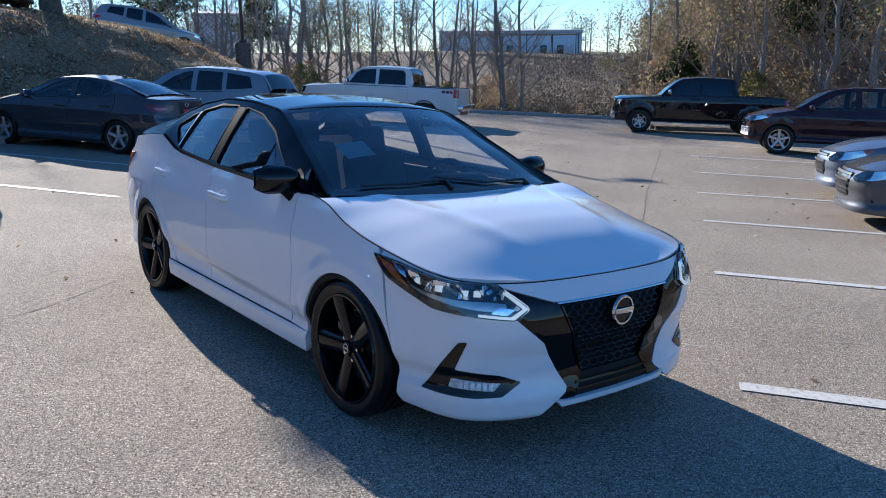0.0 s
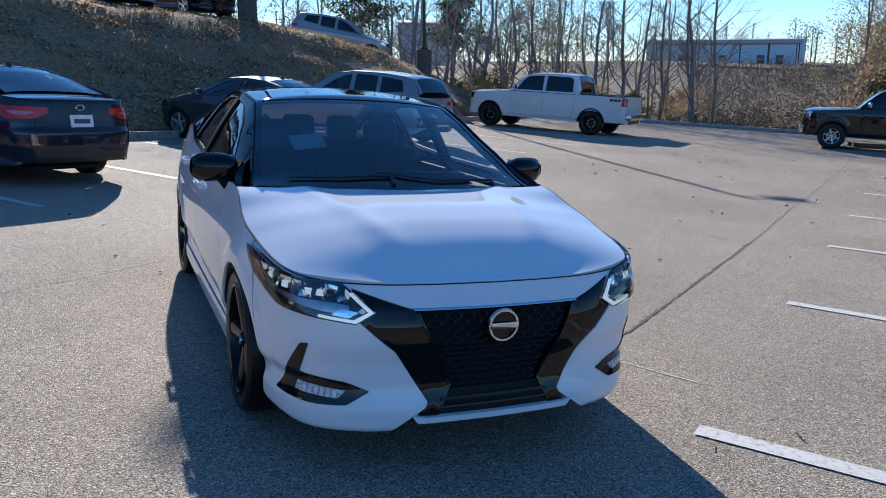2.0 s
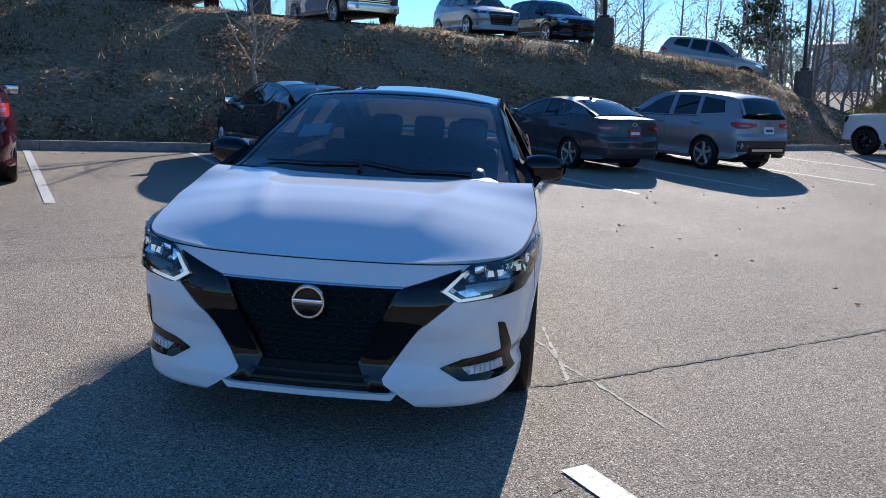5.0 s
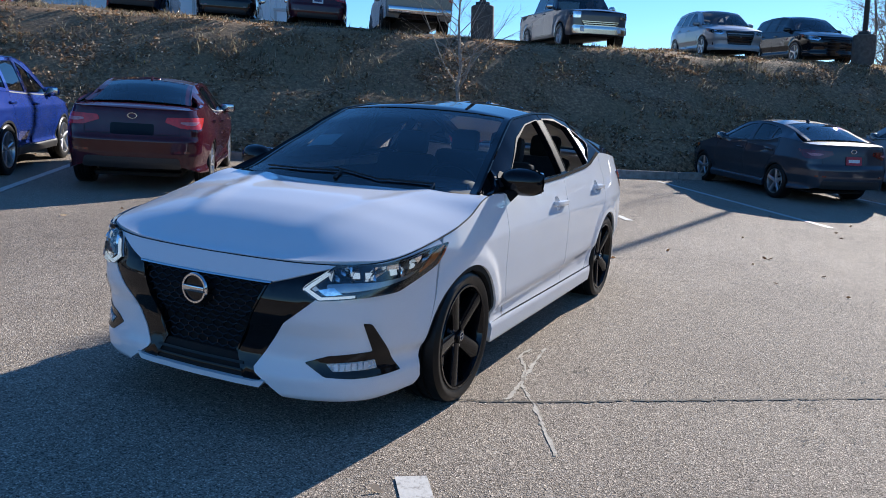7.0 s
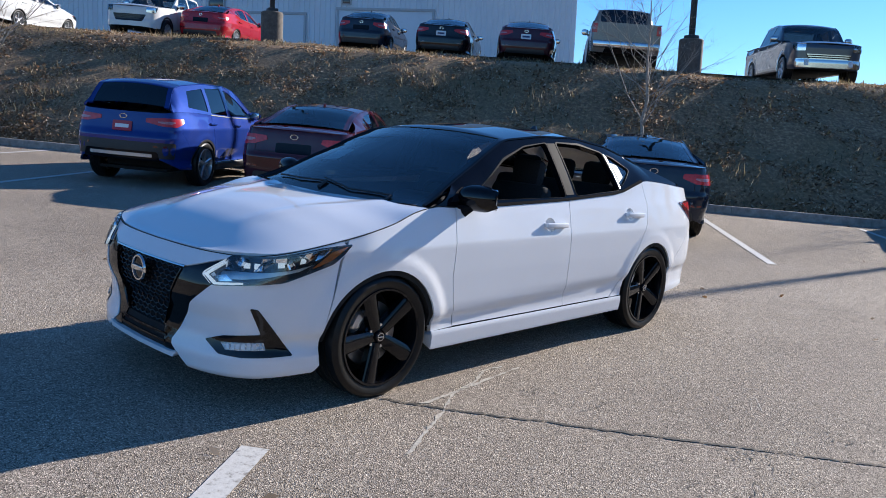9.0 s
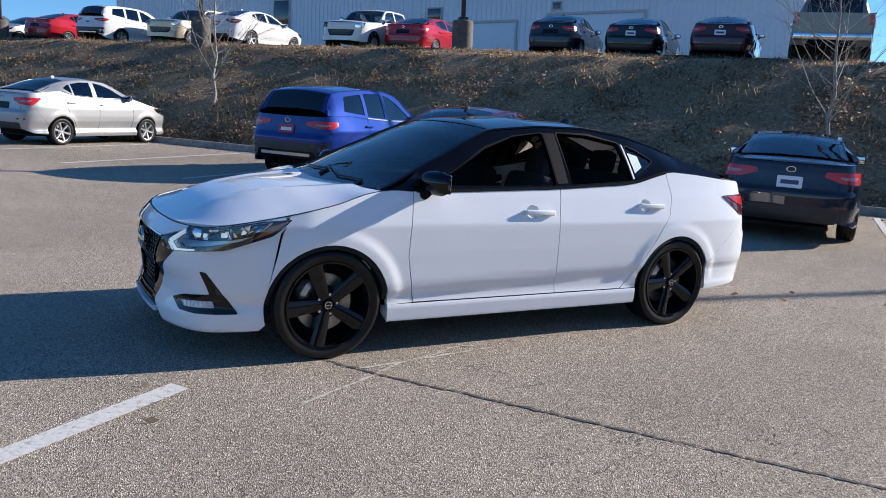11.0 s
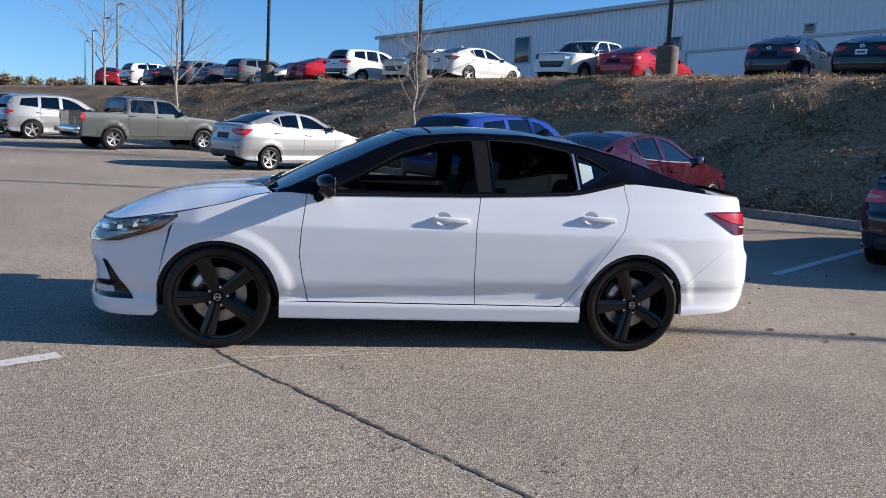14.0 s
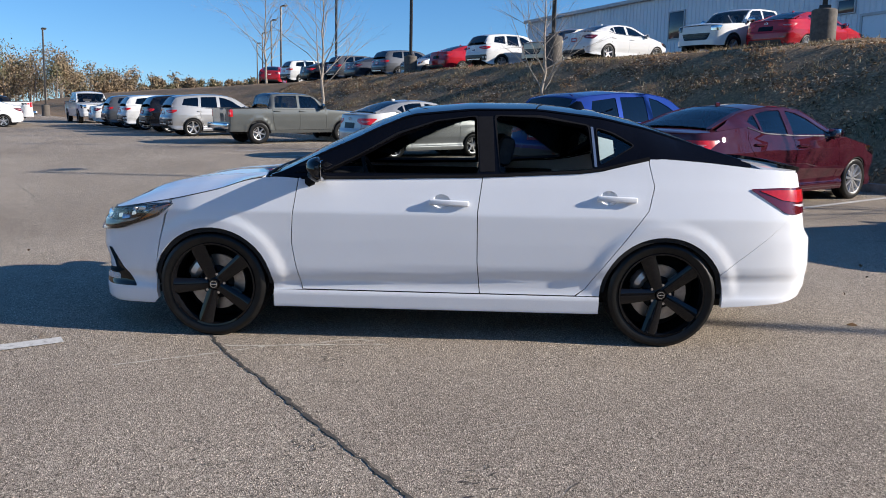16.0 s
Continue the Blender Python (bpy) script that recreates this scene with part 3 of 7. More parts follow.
# ---------- cars ----------
def wheel(R, rim_r, width, style, parent, at, out, step=44):
    """Road wheel at a car's side; out is +1 on the left, -1 on the right."""
    w = width / 2
    hub = part("wheel", lathe([(0.0, 0.30 * w), (rim_r * 0.30, 0.30 * w), (rim_r * 0.55, -0.2 * w), (rim_r * 0.93, -0.9 * w), (rim_r * 0.94, -w * 0.95)], 28), UNDER, parent)
    hub.location = at
    hub.rotation_euler = (0, 0, 0 if out > 0 else math.pi)
    tread = [(rim_r * 0.985, -w * 0.92), (rim_r * 1.06, -w), (R * 0.93, -w * 1.02), (R * 0.985, -w * 0.88), (R, -w * 0.62)]
    for g in (-0.42, 0.0, 0.42):
        tread += [(R, w * (g - 0.06)), (R - 0.007, w * (g - 0.045)), (R - 0.007, w * (g + 0.045)), (R, w * (g + 0.06))]
    tread += [(R, w * 0.62), (R * 0.985, w * 0.88), (R * 0.93, w * 1.02), (R * 0.915, w * 1.035), (rim_r * 1.12, w * 1.03), (rim_r * 1.06, w), (rim_r * 0.985, w * 0.93)]
    part("tyre", lathe(tread, step), RUBBER, hub)
    mat = BLACKRIM if style[0] == "k" else ALLOY
    pieces = [lathe([(rim_r * 0.90, -w * 0.9), (rim_r * 0.93, w * 0.6), (rim_r * 1.0, w * 0.93), (rim_r * 0.985, w * 1.0), (rim_r * 0.945, w * 0.98), (rim_r * 0.915, w * 0.72), (rim_r * 0.90, w * 0.5)], step)]
    part("rim", joined(pieces), mat, hub)
    n = int(style[1:])
    f0 = w * 0.86
    def bar(a0, r0, r1, h0, h1, f_in, f_out, deep):
        ca, sa = math.cos(a0), math.sin(a0)
        v = []
        for r, h, f in ((r0, h0, f_in), (r1, h1, f_out)):
            for side, back in ((-1, 0), (-0.55, 0.012), (0.55, 0.012), (1, 0)):
                v.append((r * ca - side * h * sa, f + back, r * sa + side * h * ca))
            for side in (1, -1):
                v.append((r * ca - side * h * sa, f - deep, r * sa + side * h * ca))
        f = [(i, i + 1, i + 7, i + 6) for i in range(5)] + [(5, 0, 6, 11), (0, 1, 2, 3, 4, 5)[::-1], (6, 7, 8, 9, 10, 11)]
        return v, [tuple(reversed(q)) for q in f]
    for k in range(n):
        a0 = 2 * math.pi * (k + (0.25 if style[0] != "k" else -0.055)) / n
        if style[0] == "k":
            sp = bar(a0, rim_r * 0.14, rim_r * 0.935, rim_r * 0.125, rim_r * 0.185, f0 * 0.74, f0 * 0.97, 0.04)
        else:
            sp = bar(a0, rim_r * 0.12, rim_r * 0.93, rim_r * 0.10 * 6 / n, rim_r * 0.075 * 6 / n + 0.01, f0 * 0.82, f0, 0.03)
        part("spoke", sp, mat, hub)
        if style[0] == "k":
            a1 = a0 + math.pi / n
            nut = tube([(0.060 * math.cos(a1), f0 * 0.60, 0.060 * math.sin(a1)), (0.060 * math.cos(a1), f0 * 0.80, 0.060 * math.sin(a1))], [0.0095, 0.0085], 6)
            part("wheel_nut", nut, CHROME, hub)
    if style[0] == "k":
        ring = part("hub_badge", lathe([(0.017, f0 * 0.86 + 0.012), (0.018, f0 * 0.86 + 0.015), (0.022, f0 * 0.86 + 0.015), (0.023, f0 * 0.86 + 0.010)], 24), CHROME, hub)
        part("hub_badge_bar", box_bm(0.040, 0.004, 0.007, (0, f0 * 0.86 + 0.014, 0), 0.001), CHROME, ring)
        ca = [(rim_r * 0.56 * math.cos(t), w * 0.12, rim_r * 0.56 * math.sin(t)) for t in np.linspace(radians(10), radians(62), 7)]
        part("brake_caliper", tube(ca, [0.02, 0.04, 0.045, 0.042, 0.045, 0.04, 0.02], 8), ALLOY, hub)
    part("hub_cap", lathe([(0.0, f0 * 0.86 + 0.012), (0.028, f0 * 0.86 + 0.010), (0.032, f0 * 0.8), (0.06, f0 * 0.72), (0.075, f0 * 0.5)], 20), mat, hub)
    part("brake_disc", lathe([(0.06, w * 0.1), (rim_r * 0.66, w * 0.1), (rim_r * 0.66, -w * 0.1)], 26), STEEL, hub)
    return hub

def seat_set(root, s, rear=True, front_only=False):
    zt = float(Shell_cache(s).top(0.0)) - 1.005
    def one(x, y, wide, rear_seat):
        k = part("seat", merge_bm(box_bm(0.50, wide, 0.16, (x + 0.05, y, 0.50 + zt), 0.06), box_bm(0.14, wide * 0.96, 0.62, (x - 0.26, y, 0.78 + zt), 0.06, (0, -17, 0))), DARKIN, root)
        for hy in ((y,) if not rear_seat else (y - 0.35, y, y + 0.35)):
            part("headrest", merge_bm(box_bm(0.10, 0.25, 0.19, (x - 0.40, hy, 1.15 + zt), 0.05, (0, -12, 0)), box_bm(0.02, 0.10, 0.12, (x - 0.375, hy, 1.03 + zt), 0.008, (0, -12, 0))), DARKIN, k)
    one(-0.02, 0.37, 0.50, False)
    one(-0.02, -0.37, 0.50, False)
    if rear:
        one(s["axle_r"] + 0.42, 0, 1.22, True)

_shells = {}
def Shell_cache(s):
    if id(s) not in _shells:
        _shells[id(s)] = Shell(s)
    return _shells[id(s)]

def lens_patch(name, S, pts, root, step=0.06, off=0.006, r=0.02, mat=None, mirror=False, flip=False, rim=0.02, label=""):
    return patch(name, S.wall, rounded(S.poly(pts), r), mat, root, step=step, off=off, rim=rim, mirror=mirror, label=label)

def body(name, label, s, col, roof_mat, style, step=0.10, tint=TINT, kind="sedan", trim=None, seats=True, group="", tail=REDLENS, open_left=False, grille="bar", category="car", plate=None, front_detail=True, skirt=None):
    """A car from its shell: panels with real gaps, glass, lamps, wheels and a dark cabin."""
    S = Shell_cache(s)
    root = tagged(new(name), label, category, group)
    trim = trim or BLACKTRIM
    W = S.wall
    g = 0.0026 if style[0] == "k" else 0.004
    z0, z1 = s["sill"][2], s["sill"][3]
    af, ar = s["axle_f"], s["axle_r"]
    arch_a = math.degrees(math.asin(min(0.95, max(-0.9, (z1 - s["arch_z"]) / s["arch"]))))
    arch_b = math.degrees(math.asin(max(-0.9, (z0 + 0.02 - s["arch_z"]) / s["arch"])))
    hl, bt = s["head_lamp"], s["bumper_top"]
    tip = min(p[0] for p in hl if len(p) == 2)
    seam = tip + 0.05
    for mir in (False, True):
        mk = dict(mirror=mir, step=step)
        # front wing
        out = [(s["door_f"][0][0] + g, z1 + 0.006)] + [(x + g, z) for x, z in s["door_f"][1:]]
        out += [(s["door_f"][-1][0] + g, float(S.top(s["door_f"][-1][0])) - 0.002)] + S.along(s["door_f"][-1][0] + 0.04, tip + 0.01, -0.004, 14)
        out += [(seam, bt)] + S.arc(af, 12, 180 - arch_a, n=20)
        patch("front_fender", W, S.poly(out), col, root, rim=0.03, **mk)
        # front door
        d1 = [(s["door_f"][0][0] - g, z1 + 0.008)] + [(x - g, z) for x, z in s["door_f"][1:]]
        d2 = [(x + g, z) for x, z in s["split"]][::-1]
        cups = [[(hx + 0.045 + 0.052 * math.cos(t), hz + 0.004 + 0.043 * math.sin(t)) for t in np.linspace(0, 2 * math.pi, 21)[:-1]] for hx, hz in s["handles"]] if style[0] == "k" else [[], []]
        door = patch("front_door", W, S.poly(d1 + S.along(d1[-1][0], d2[0][0], 0, 12) + d2), col, root, rim=0.03, holes=[S.poly(c) for c in cups[:1] if c], **mk)
        d3 = [(x - g, z) for x, z in s["split"]]
        d4 = [(x + g, z) for x, z in s["door_r"]][::-1]
        doors = [door]
        if kind != "pickup2":
            doors.append(patch("rear_door", W, S.poly(d3 + S.along(d3[-1][0], d4[0][0], 0, 12) + d4), col, root, rim=0.03, holes=[S.poly(c) for c in cups[1:] if c], **mk))
        # handles with their cups
        for dr, (hx, hz) in zip(doors, s["handles"]):
            hb = merge_bm(box_bm(0.235, 0.02, 0.034, (0, 0.022, 0), 0.009, None, 3), box_bm(0.03, 0.03, 0.026, (0.10, 0.008, 0), 0.006), box_bm(0.045, 0.03, 0.03, (-0.095, 0.008, 0), 0.006))
            P = S.side(np.array([hx]), np.array([hz]))[0]
            h = part("door_handle", hb, col if style[0] == "k" or kind == "suv" else col, dr)
            h.location = (P[0], -P[1] if mir else P[1], P[2])
            h.rotation_euler = (0, radians(-2), math.pi if mir else 0)
            if style[0] == "k":
                c0 = S.cx(hx + 0.045)
                def bowl(C, Z, c0=c0, hz=hz):
                    P = W(C, Z)
                    P[:, 1] -= 0.030 * np.clip(1.02 - ((C - c0) / 0.0525) ** 2 - ((Z - hz - 0.004) / 0.0435) ** 2, 0, 1) ** 0.6
                    return P
                patch("handle_cup", bowl, S.poly([(a, b) for a, b in cups[doors.index(dr)]]), col, dr, step=0.011, off=0.0, rim=0, mirror=mir)
                continue
            cup = [(hx + 0.075 * math.cos(t), hz + 0.004 + 0.042 * math.sin(t)) for t in np.linspace(0, 2 * math.pi, 18)[:-1]]
            patch("handle_cup", W, S.poly(cup), col, dr, step=0.03, off=0.0015, rim=0, mirror=mir)
        # rear wing
        dr_ = [(x - g, z) for x, z in s["door_r"]]
        rear_x = s["plan"][-4][0] + 0.12
        q = [(dr_[0][0] - 0.005, z1 + 0.006)] + dr_[1:] + [(dr_[-1][0], float(S.top(dr_[-1][0])))]
        q += S.along(dr_[-1][0] - 0.05, rear_x, 0, 14) + [(rear_x, bt + 0.06), (rear_x + 0.05, bt)]
        q += S.arc(ar, 156, arch_a + 1, n=20)
        patch("rear_quarter_panel", W, S.poly(q), col, root, rim=0.03, **mk)
        # sill
        sx0, sx1 = s["sill"][0], s["sill"][1]
        patch("side_sill", W, S.poly([(sx0, z0), (sx0, z1), (sx1 + 0.002, z1), (sx1 + 0.002, z0 + 0.03), (sx1 + 0.004, z0)]), skirt or col, root, off=0.006, rim=0.10, **mk)
        # arch lip
        for ax in (af, ar):
            lip = S.arc(ax, 4, 176, s["arch"] + 0.004, 26) + S.arc(ax, 176, 4, s["arch"] - 0.028, 26)
            patch("arch_liner", W, S.poly(lip), trim if kind != "sedan" else UNDER, root, step=step, off=-0.012 if kind == "sedan" else 0.006, rim=0.06, mirror=mir)
        # cabin side with window openings
        xe = s["cowl_edge"] - 0.02
        frame_top = [(x, float(S.roof(x) - S.drop(x)) - 0.004) for x in np.linspace(xe, s["glass_end"], 26)]
        frame_bot = [(x, float(S.top(x)) + 0.003) for x in np.linspace(s["glass_end"] - 0.01, xe + 0.01, 24)]
        wins = [s["win_f"], s["win_r"]] + ([s["win_q"]] if s["win_q"] else [])
        poly_w = [rounded(S.poly(smooth_w), 0.025) for smooth_w in wins]
        frame_col = FRAMEBLACK if style[0] == "k" else roof_mat
        fr = patch("window_frame", S.flank_c, S.poly(frame_top + frame_bot), frame_col, root, holes=poly_w, rim=0.035, **mk)
        for i, wpoly in enumerate(poly_w):
            if open_left and not mir and i < 2:
                continue
            patch("side_window", S.flank_c, wpoly, tint, fr, step=0.14, off=-0.008, rim=0, mirror=mir)
        # belt moulding
        belt = [(x, float(S.top(x)) + 0.012) for x in np.linspace(s["door_f"][-1][0] - 0.02, s["door_r"][-1][0], 16)]
        belt = belt + [(x, z - 0.016) for x, z in belt[::-1]]
        patch("belt_moulding", S.flank_c, S.poly(belt), trim, root, step=0.12, off=0.006, rim=0.012, mirror=mir)
        # lamps
        if front_detail:
            hd = lens_patch("headlight", S, hl, root, 0.05, 0.004, mat=LAMPBASE if style[0] == "k" else REFLECT, mirror=mir)
            if style[0] != "k":
                lens_patch("headlight_lens", S, hl, hd, 0.08, 0.016, mat=LENS, mirror=mir, rim=0.014)
                amb = [p for p in hl if len(p) == 2][1:4]
                if len(amb) > 2:
                    lens_patch("turn_signal", S, amb, hd, 0.06, 0.008, mat=AMBER, mirror=mir, rim=0.006)
        tl = lens_patch("tail_light", S, s["tail_lamp"], root, 0.06, 0.008, mat=tail, mirror=mir)
        cen = np.array(S.poly(s["tail_lamp"]))
        cc = cen.mean(axis=0)
        inner = [tuple(cc + (p - cc) * np.array((0.45, 0.30) if style[0] != "k" else (0.35, 0.10)) + np.array((0, (-0.24 if style[0] == "k" else -0.06) * (cen[:, 1].max() - cen[:, 1].min())))) for p in cen]
        patch("reversing_light", W, inner, WHITELENS if style[0] == "k" else PINKLENS, tl, step=0.06, off=0.012, rim=0.01, mirror=mir)
        # mirror
        mx, my, mz = s["mirror"]
        big = 1.35 if kind == "pickup" else 1.0
        mb = bmesh.new()
        bmesh.ops.create_uvsphere(mb, u_segments=20, v_segments=12, radius=1)
        for v in mb.verts:
            sgn = lambda a, p: math.copysign(abs(a) ** p, a)
            v.co = Vector((sgn(v.co.x, 0.9) * 0.085 * (1.0 if v.co.x > 0 else 0.45), sgn(v.co.y, 0.72) * 0.120, sgn(v.co.z, 0.78) * 0.074 * big))
            v.co.x += 0.02 - 0.25 * (v.co.y + 0.1) * (1 if v.co.x > 0 else 0.3)
        mcol = GLOSSBLACK if style[0] == "k" else (CHROME if kind == "pickup" and col is not BLACKROOF else col)
        mo = part("door_mirror", mb, mcol, root)
        mo.location = (mx, -my if mir else my, mz)
        mo.scale = (1, -1 if mir else 1, 1)
        mg = part("mirror_glass", box_bm(0.006, 0.20, 0.115 * big, (-0.028, 0.0, 0.0), 0.003), CHROME, mo)
        foot = S.side(np.array([mx + 0.06]), np.array([mz - 0.07]))[0]
        fy = foot[1] - my
        part("mirror_foot", joined([tube([(0.03, -0.06, -0.03), (0.05, fy * 0.6, -0.055), (0.06, fy - 0.01, -0.075)], [0.035, 0.030, 0.04], 8)]), trim, mo)
        # wheels
        for ax in (af, ar):
            wheel(s["wheel"], s["wheel"] * s.get("rim", 0.715), s.get("tyre", 0.215), style, root, (ax, -s["track"] if mir else s["track"], s["wheel"] - 0.004), -1 if mir else 1, 44 if style[0] == "k" else 30)
    # nose
    half = s["nose_half"](S, arch_b) if "nose_half" in s else [(0.0, s["grille_low"])] + S.poly([("f", s["plan"][2][1] * 0.6, s["grille_low"]), (s["plan"][4][0], z0 + 0.0), (seam + 0.1, z0)]) \
        + S.poly(S.arc(af, arch_b, 12, n=8)) + S.poly([(seam - 0.005, bt), (tip + 0.005, float(S.top(tip)) - 0.01)])
    topline = [(c, float(S.top(np.interp(c, S.c, S.x))) - 0.002) for c in np.linspace(half[-1][0] - 0.03, 0, 16)]
    lane = half + topline
    full = lane[:-1] + [(0.0, lane[-1][1])] + [(-c, z) for c, z in lane[::-1][1:-1]]
    if half[0][0]:
        full = lane + [(-c, z) for c, z in lane[::-1][1:]]
    patch("front_bumper", W, full, col, root, step=step * 0.7, rim=0.03)
    if front_detail and "nose_half" not in s:
        gw = s["plan"][2][1]
        gp = rounded([(S.cy(gw * 0.95), bt - 0.03), (S.cy(gw * 0.75), s["grille_low"] + 0.16), (-S.cy(gw * 0.75), s["grille_low"] + 0.16), (-S.cy(gw * 0.95), bt - 0.03)], 0.04)
        gr = patch("grille", W, gp, GLOSSBLACK, root, step=0.12, off=0.006, rim=0.02)
        for k in range(4):
            zc = s["grille_low"] + 0.20 + k * (bt - s["grille_low"] - 0.24) / 3.4
            wv = gw * (0.74 + 0.05 * k)
            patch("grille_bar", W, [(-S.cy(wv), zc), (S.cy(wv), zc), (S.cy(wv), zc + 0.025), (-S.cy(wv), zc + 0.025)], CHROME if grille == "chrome" else BLACKTRIM, gr, step=0.12, off=0.02, rim=0.02)
    # bonnet
    he = [(float(np.interp(c, S.c, S.x)), c) for c in np.linspace(0.0, S.cx(s["cowl_edge"] + 0.02), 40)]
    hp = []
    for x, c in he:
        p = W(np.array([c]), np.array([float(S.top(x))]))[0]
        hp.append((p[0] - 0.003, max(0.0, p[1] - (0.004 if c > 0.2 else 0))))
    ce = s["cowl_edge"]
    hp += [(s["cowl"] * 0.55 + ce * 0.45, 0.45), (s["cowl"], 0.0)]
    hood = hp + [(x, -y) for x, y in hp[::-1][1:-1]]
    patch("bonnet", S.deck, hood, col, root, step=step * 0.8, rim=0.02)
    # boot lid
    if kind == "sedan":
        ds = s["deck_start"] if style[0] == "k" else s["glass_end"] + 0.03
        dp = [(ds, 0.0), (ds, float(S.beam(ds)[0]) - 0.012)]
        for c in np.linspace(S.cx(ds - 0.03), S.end, 24):
            x = float(np.interp(c, S.c, S.x))
            p = W(np.array([c]), np.array([float(S.top(x))]))[0]
            dp.append((p[0] + 0.004, max(0.0, p[1] - 0.006)))
        lid = patch("boot_lid", S.deck, dp + [(x, -y) for x, y in dp[::-1][1:-1]], col, root, step=step * 0.8, rim=0.02)
    # tail
    th = [(0.0 + S.end, bt - 0.42)] + S.poly([("r", s["plan"][-3][1], bt - 0.42), (rear_x + 0.02, z0 + 0.07)] + S.arc(ar, 180 - math.degrees(math.asin(max(-0.6, (z0 + 0.05 - s["arch_z"]) / s["arch"]))), 156.6, n=9))
    th += S.poly([(rear_x + 0.0495, bt - 0.0006), (rear_x - 0.0006, bt + 0.06), (rear_x - 0.0006, float(S.top(rear_x)))])
    tt = [(c, float(S.top(np.interp(c, S.c, S.x)))) for c in np.linspace(th[-1][0] + 0.02, S.end, 14)]
    def tailwall(A, Z):
        P = W(S.end - np.abs(A), Z)
        P[:, 1] *= np.sign(A + 1e-9)
        return P
    hh = [(S.end - c, z) for c, z in th + tt]
    tail_full = hh + [(-a, z) for a, z in hh[::-1][1:-1]]
    patch("rear_bumper", lambda A, Z: tailwall(-A, Z), [(-a, z) for a, z in tail_full], col, root, step=step * 0.8, rim=0.03)
    back = lambda A, Z: tailwall(-A, Z)
    def tail_patch(name, a0, a1, za, zb, mat, off, parent, r=0.012, rim=0.01):
        return patch(name, back, rounded([(a0, za), (a1, za), (a1, zb), (a0, zb)], r), mat, parent, step=0.12, off=off, rim=rim)
    if kind != "pickup" and style[0] != "k":
        for y in (1, -1):
            tail_patch("rear_reflector", y * 0.62 - 0.10, y * 0.62 + 0.10, bt - 0.235, bt - 0.205, DARKRED, 0.008, root)
        if kind == "suv":
            tail_patch("rear_cladding", -0.86, 0.86, bt - 0.40, bt - 0.16, trim, 0.005, root, 0.03, 0.03)
            tail_patch("rear_skid_strip", -0.50, 0.50, bt - 0.385, bt - 0.335, ALLOY, 0.012, root)
        if kind == "sedan":
            tail_patch("boot_shut_line", -0.60, 0.60, bt - 0.012, bt - 0.005, UNDER, 0.002, root, 0.002, 0.002)
            for y in (1, -1):
                tail_patch("boot_shut_line", y * 0.60 - 0.0035, y * 0.60 + 0.0035, bt - 0.012, s["plate_z"] + 0.02, UNDER, 0.002, root, 0.002, 0.002)
            part("roof_fin", box_bm(0.10, 0.022, 0.05, (s["back"] + 0.12, 0, float(S.roof(s["back"] + 0.12)) + 0.018), 0.010), roof_mat, root)
        zb = s["plate_z"] + (0.165 if kind == "sedan" else 0.15)
        bd = part("badge", lathe([(0.036, 0.0), (0.040, 0.008), (0.050, 0.008), (0.054, 0.0)], 24), CHROME, root)
        P = back(np.array([0.0]), np.array([zb]))[0]
        bd.location, bd.rotation_euler, bd.scale = (P[0] - 0.004, P[1], P[2]), (0, 0, radians(90)), (1.2, 1, 0.75)
        if not plate:
            tail_patch("plate_recess", -0.27, 0.27, s["plate_z"] - 0.075, s["plate_z"] + 0.07, FRAMEBLACK, 0.003, root, 0.03, 0.004)
    if plate:
        pp = patch("number_plate", lambda A, Z: tailwall(-A, Z), rounded([(-0.155, s["plate_z"] - 0.075), (0.155, s["plate_z"] - 0.075), (0.155, s["plate_z"] + 0.075), (-0.155, s["plate_z"] + 0.075)], 0.015), plate, root, step=0.2, off=0.02, rim=0.018)
        patch("plate_bar", lambda A, Z: tailwall(-A, Z), [(-0.11, s["plate_z"] - 0.03), (0.11, s["plate_z"] - 0.03), (0.11, s["plate_z"] + 0.025), (-0.11, s["plate_z"] + 0.025)], PLATEBAR if plate is PLATE else PLATE, pp, step=0.2, off=0.0235, rim=0.002)
    patch("rear_valance", lambda A, Z: tailwall(-A, Z), rounded([(-0.62, bt - 0.44), (0.62, bt - 0.44), (0.58, bt - 0.30), (-0.58, bt - 0.30)], 0.04), BLACKTRIM if kind == "sedan" and style[0] != "k" else FRAMEBLACK, root, step=0.06, off=0.006, rim=0.03)
    # roof, windscreen and rear window
    rl = lambda x: float(S.rail(x))
    def strip(x0, x1, inset, n=14, bow=0.0, bow1=None):
        bow1 = bow if bow1 is None else bow1
        xs = np.linspace(x0, x1, n)
        left = [(x, rl(x) - inset) for x in xs]
        a = [(x0 + bow * (1 - (y / left[0][1]) ** 2), y) for y in np.linspace(-left[0][1], left[0][1], 9)][1:-1]
        b = [(x1 + bow1 * (1 - (y / left[-1][1]) ** 2), y) for y in np.linspace(left[-1][1], -left[-1][1], 9)][1:-1]
        return left + b + [(x, -y) for x, y in left[::-1]] + a
    inset = 0.045
    patch("roof", S.canopy, strip(s["head"] + 0.005, s["back"], 0.0, bow=0.07, bow1=0.0), roof_mat, root, step=step, rim=0.03)
    ws = patch("windscreen", S.canopy, strip(s["cowl_edge"] - 0.01, s["head"] + 0.012, inset, bow=s["cowl"] - s["cowl_edge"] + 0.02, bow1=0.07), GLASS, root, step=step, off=-0.004, rim=0)
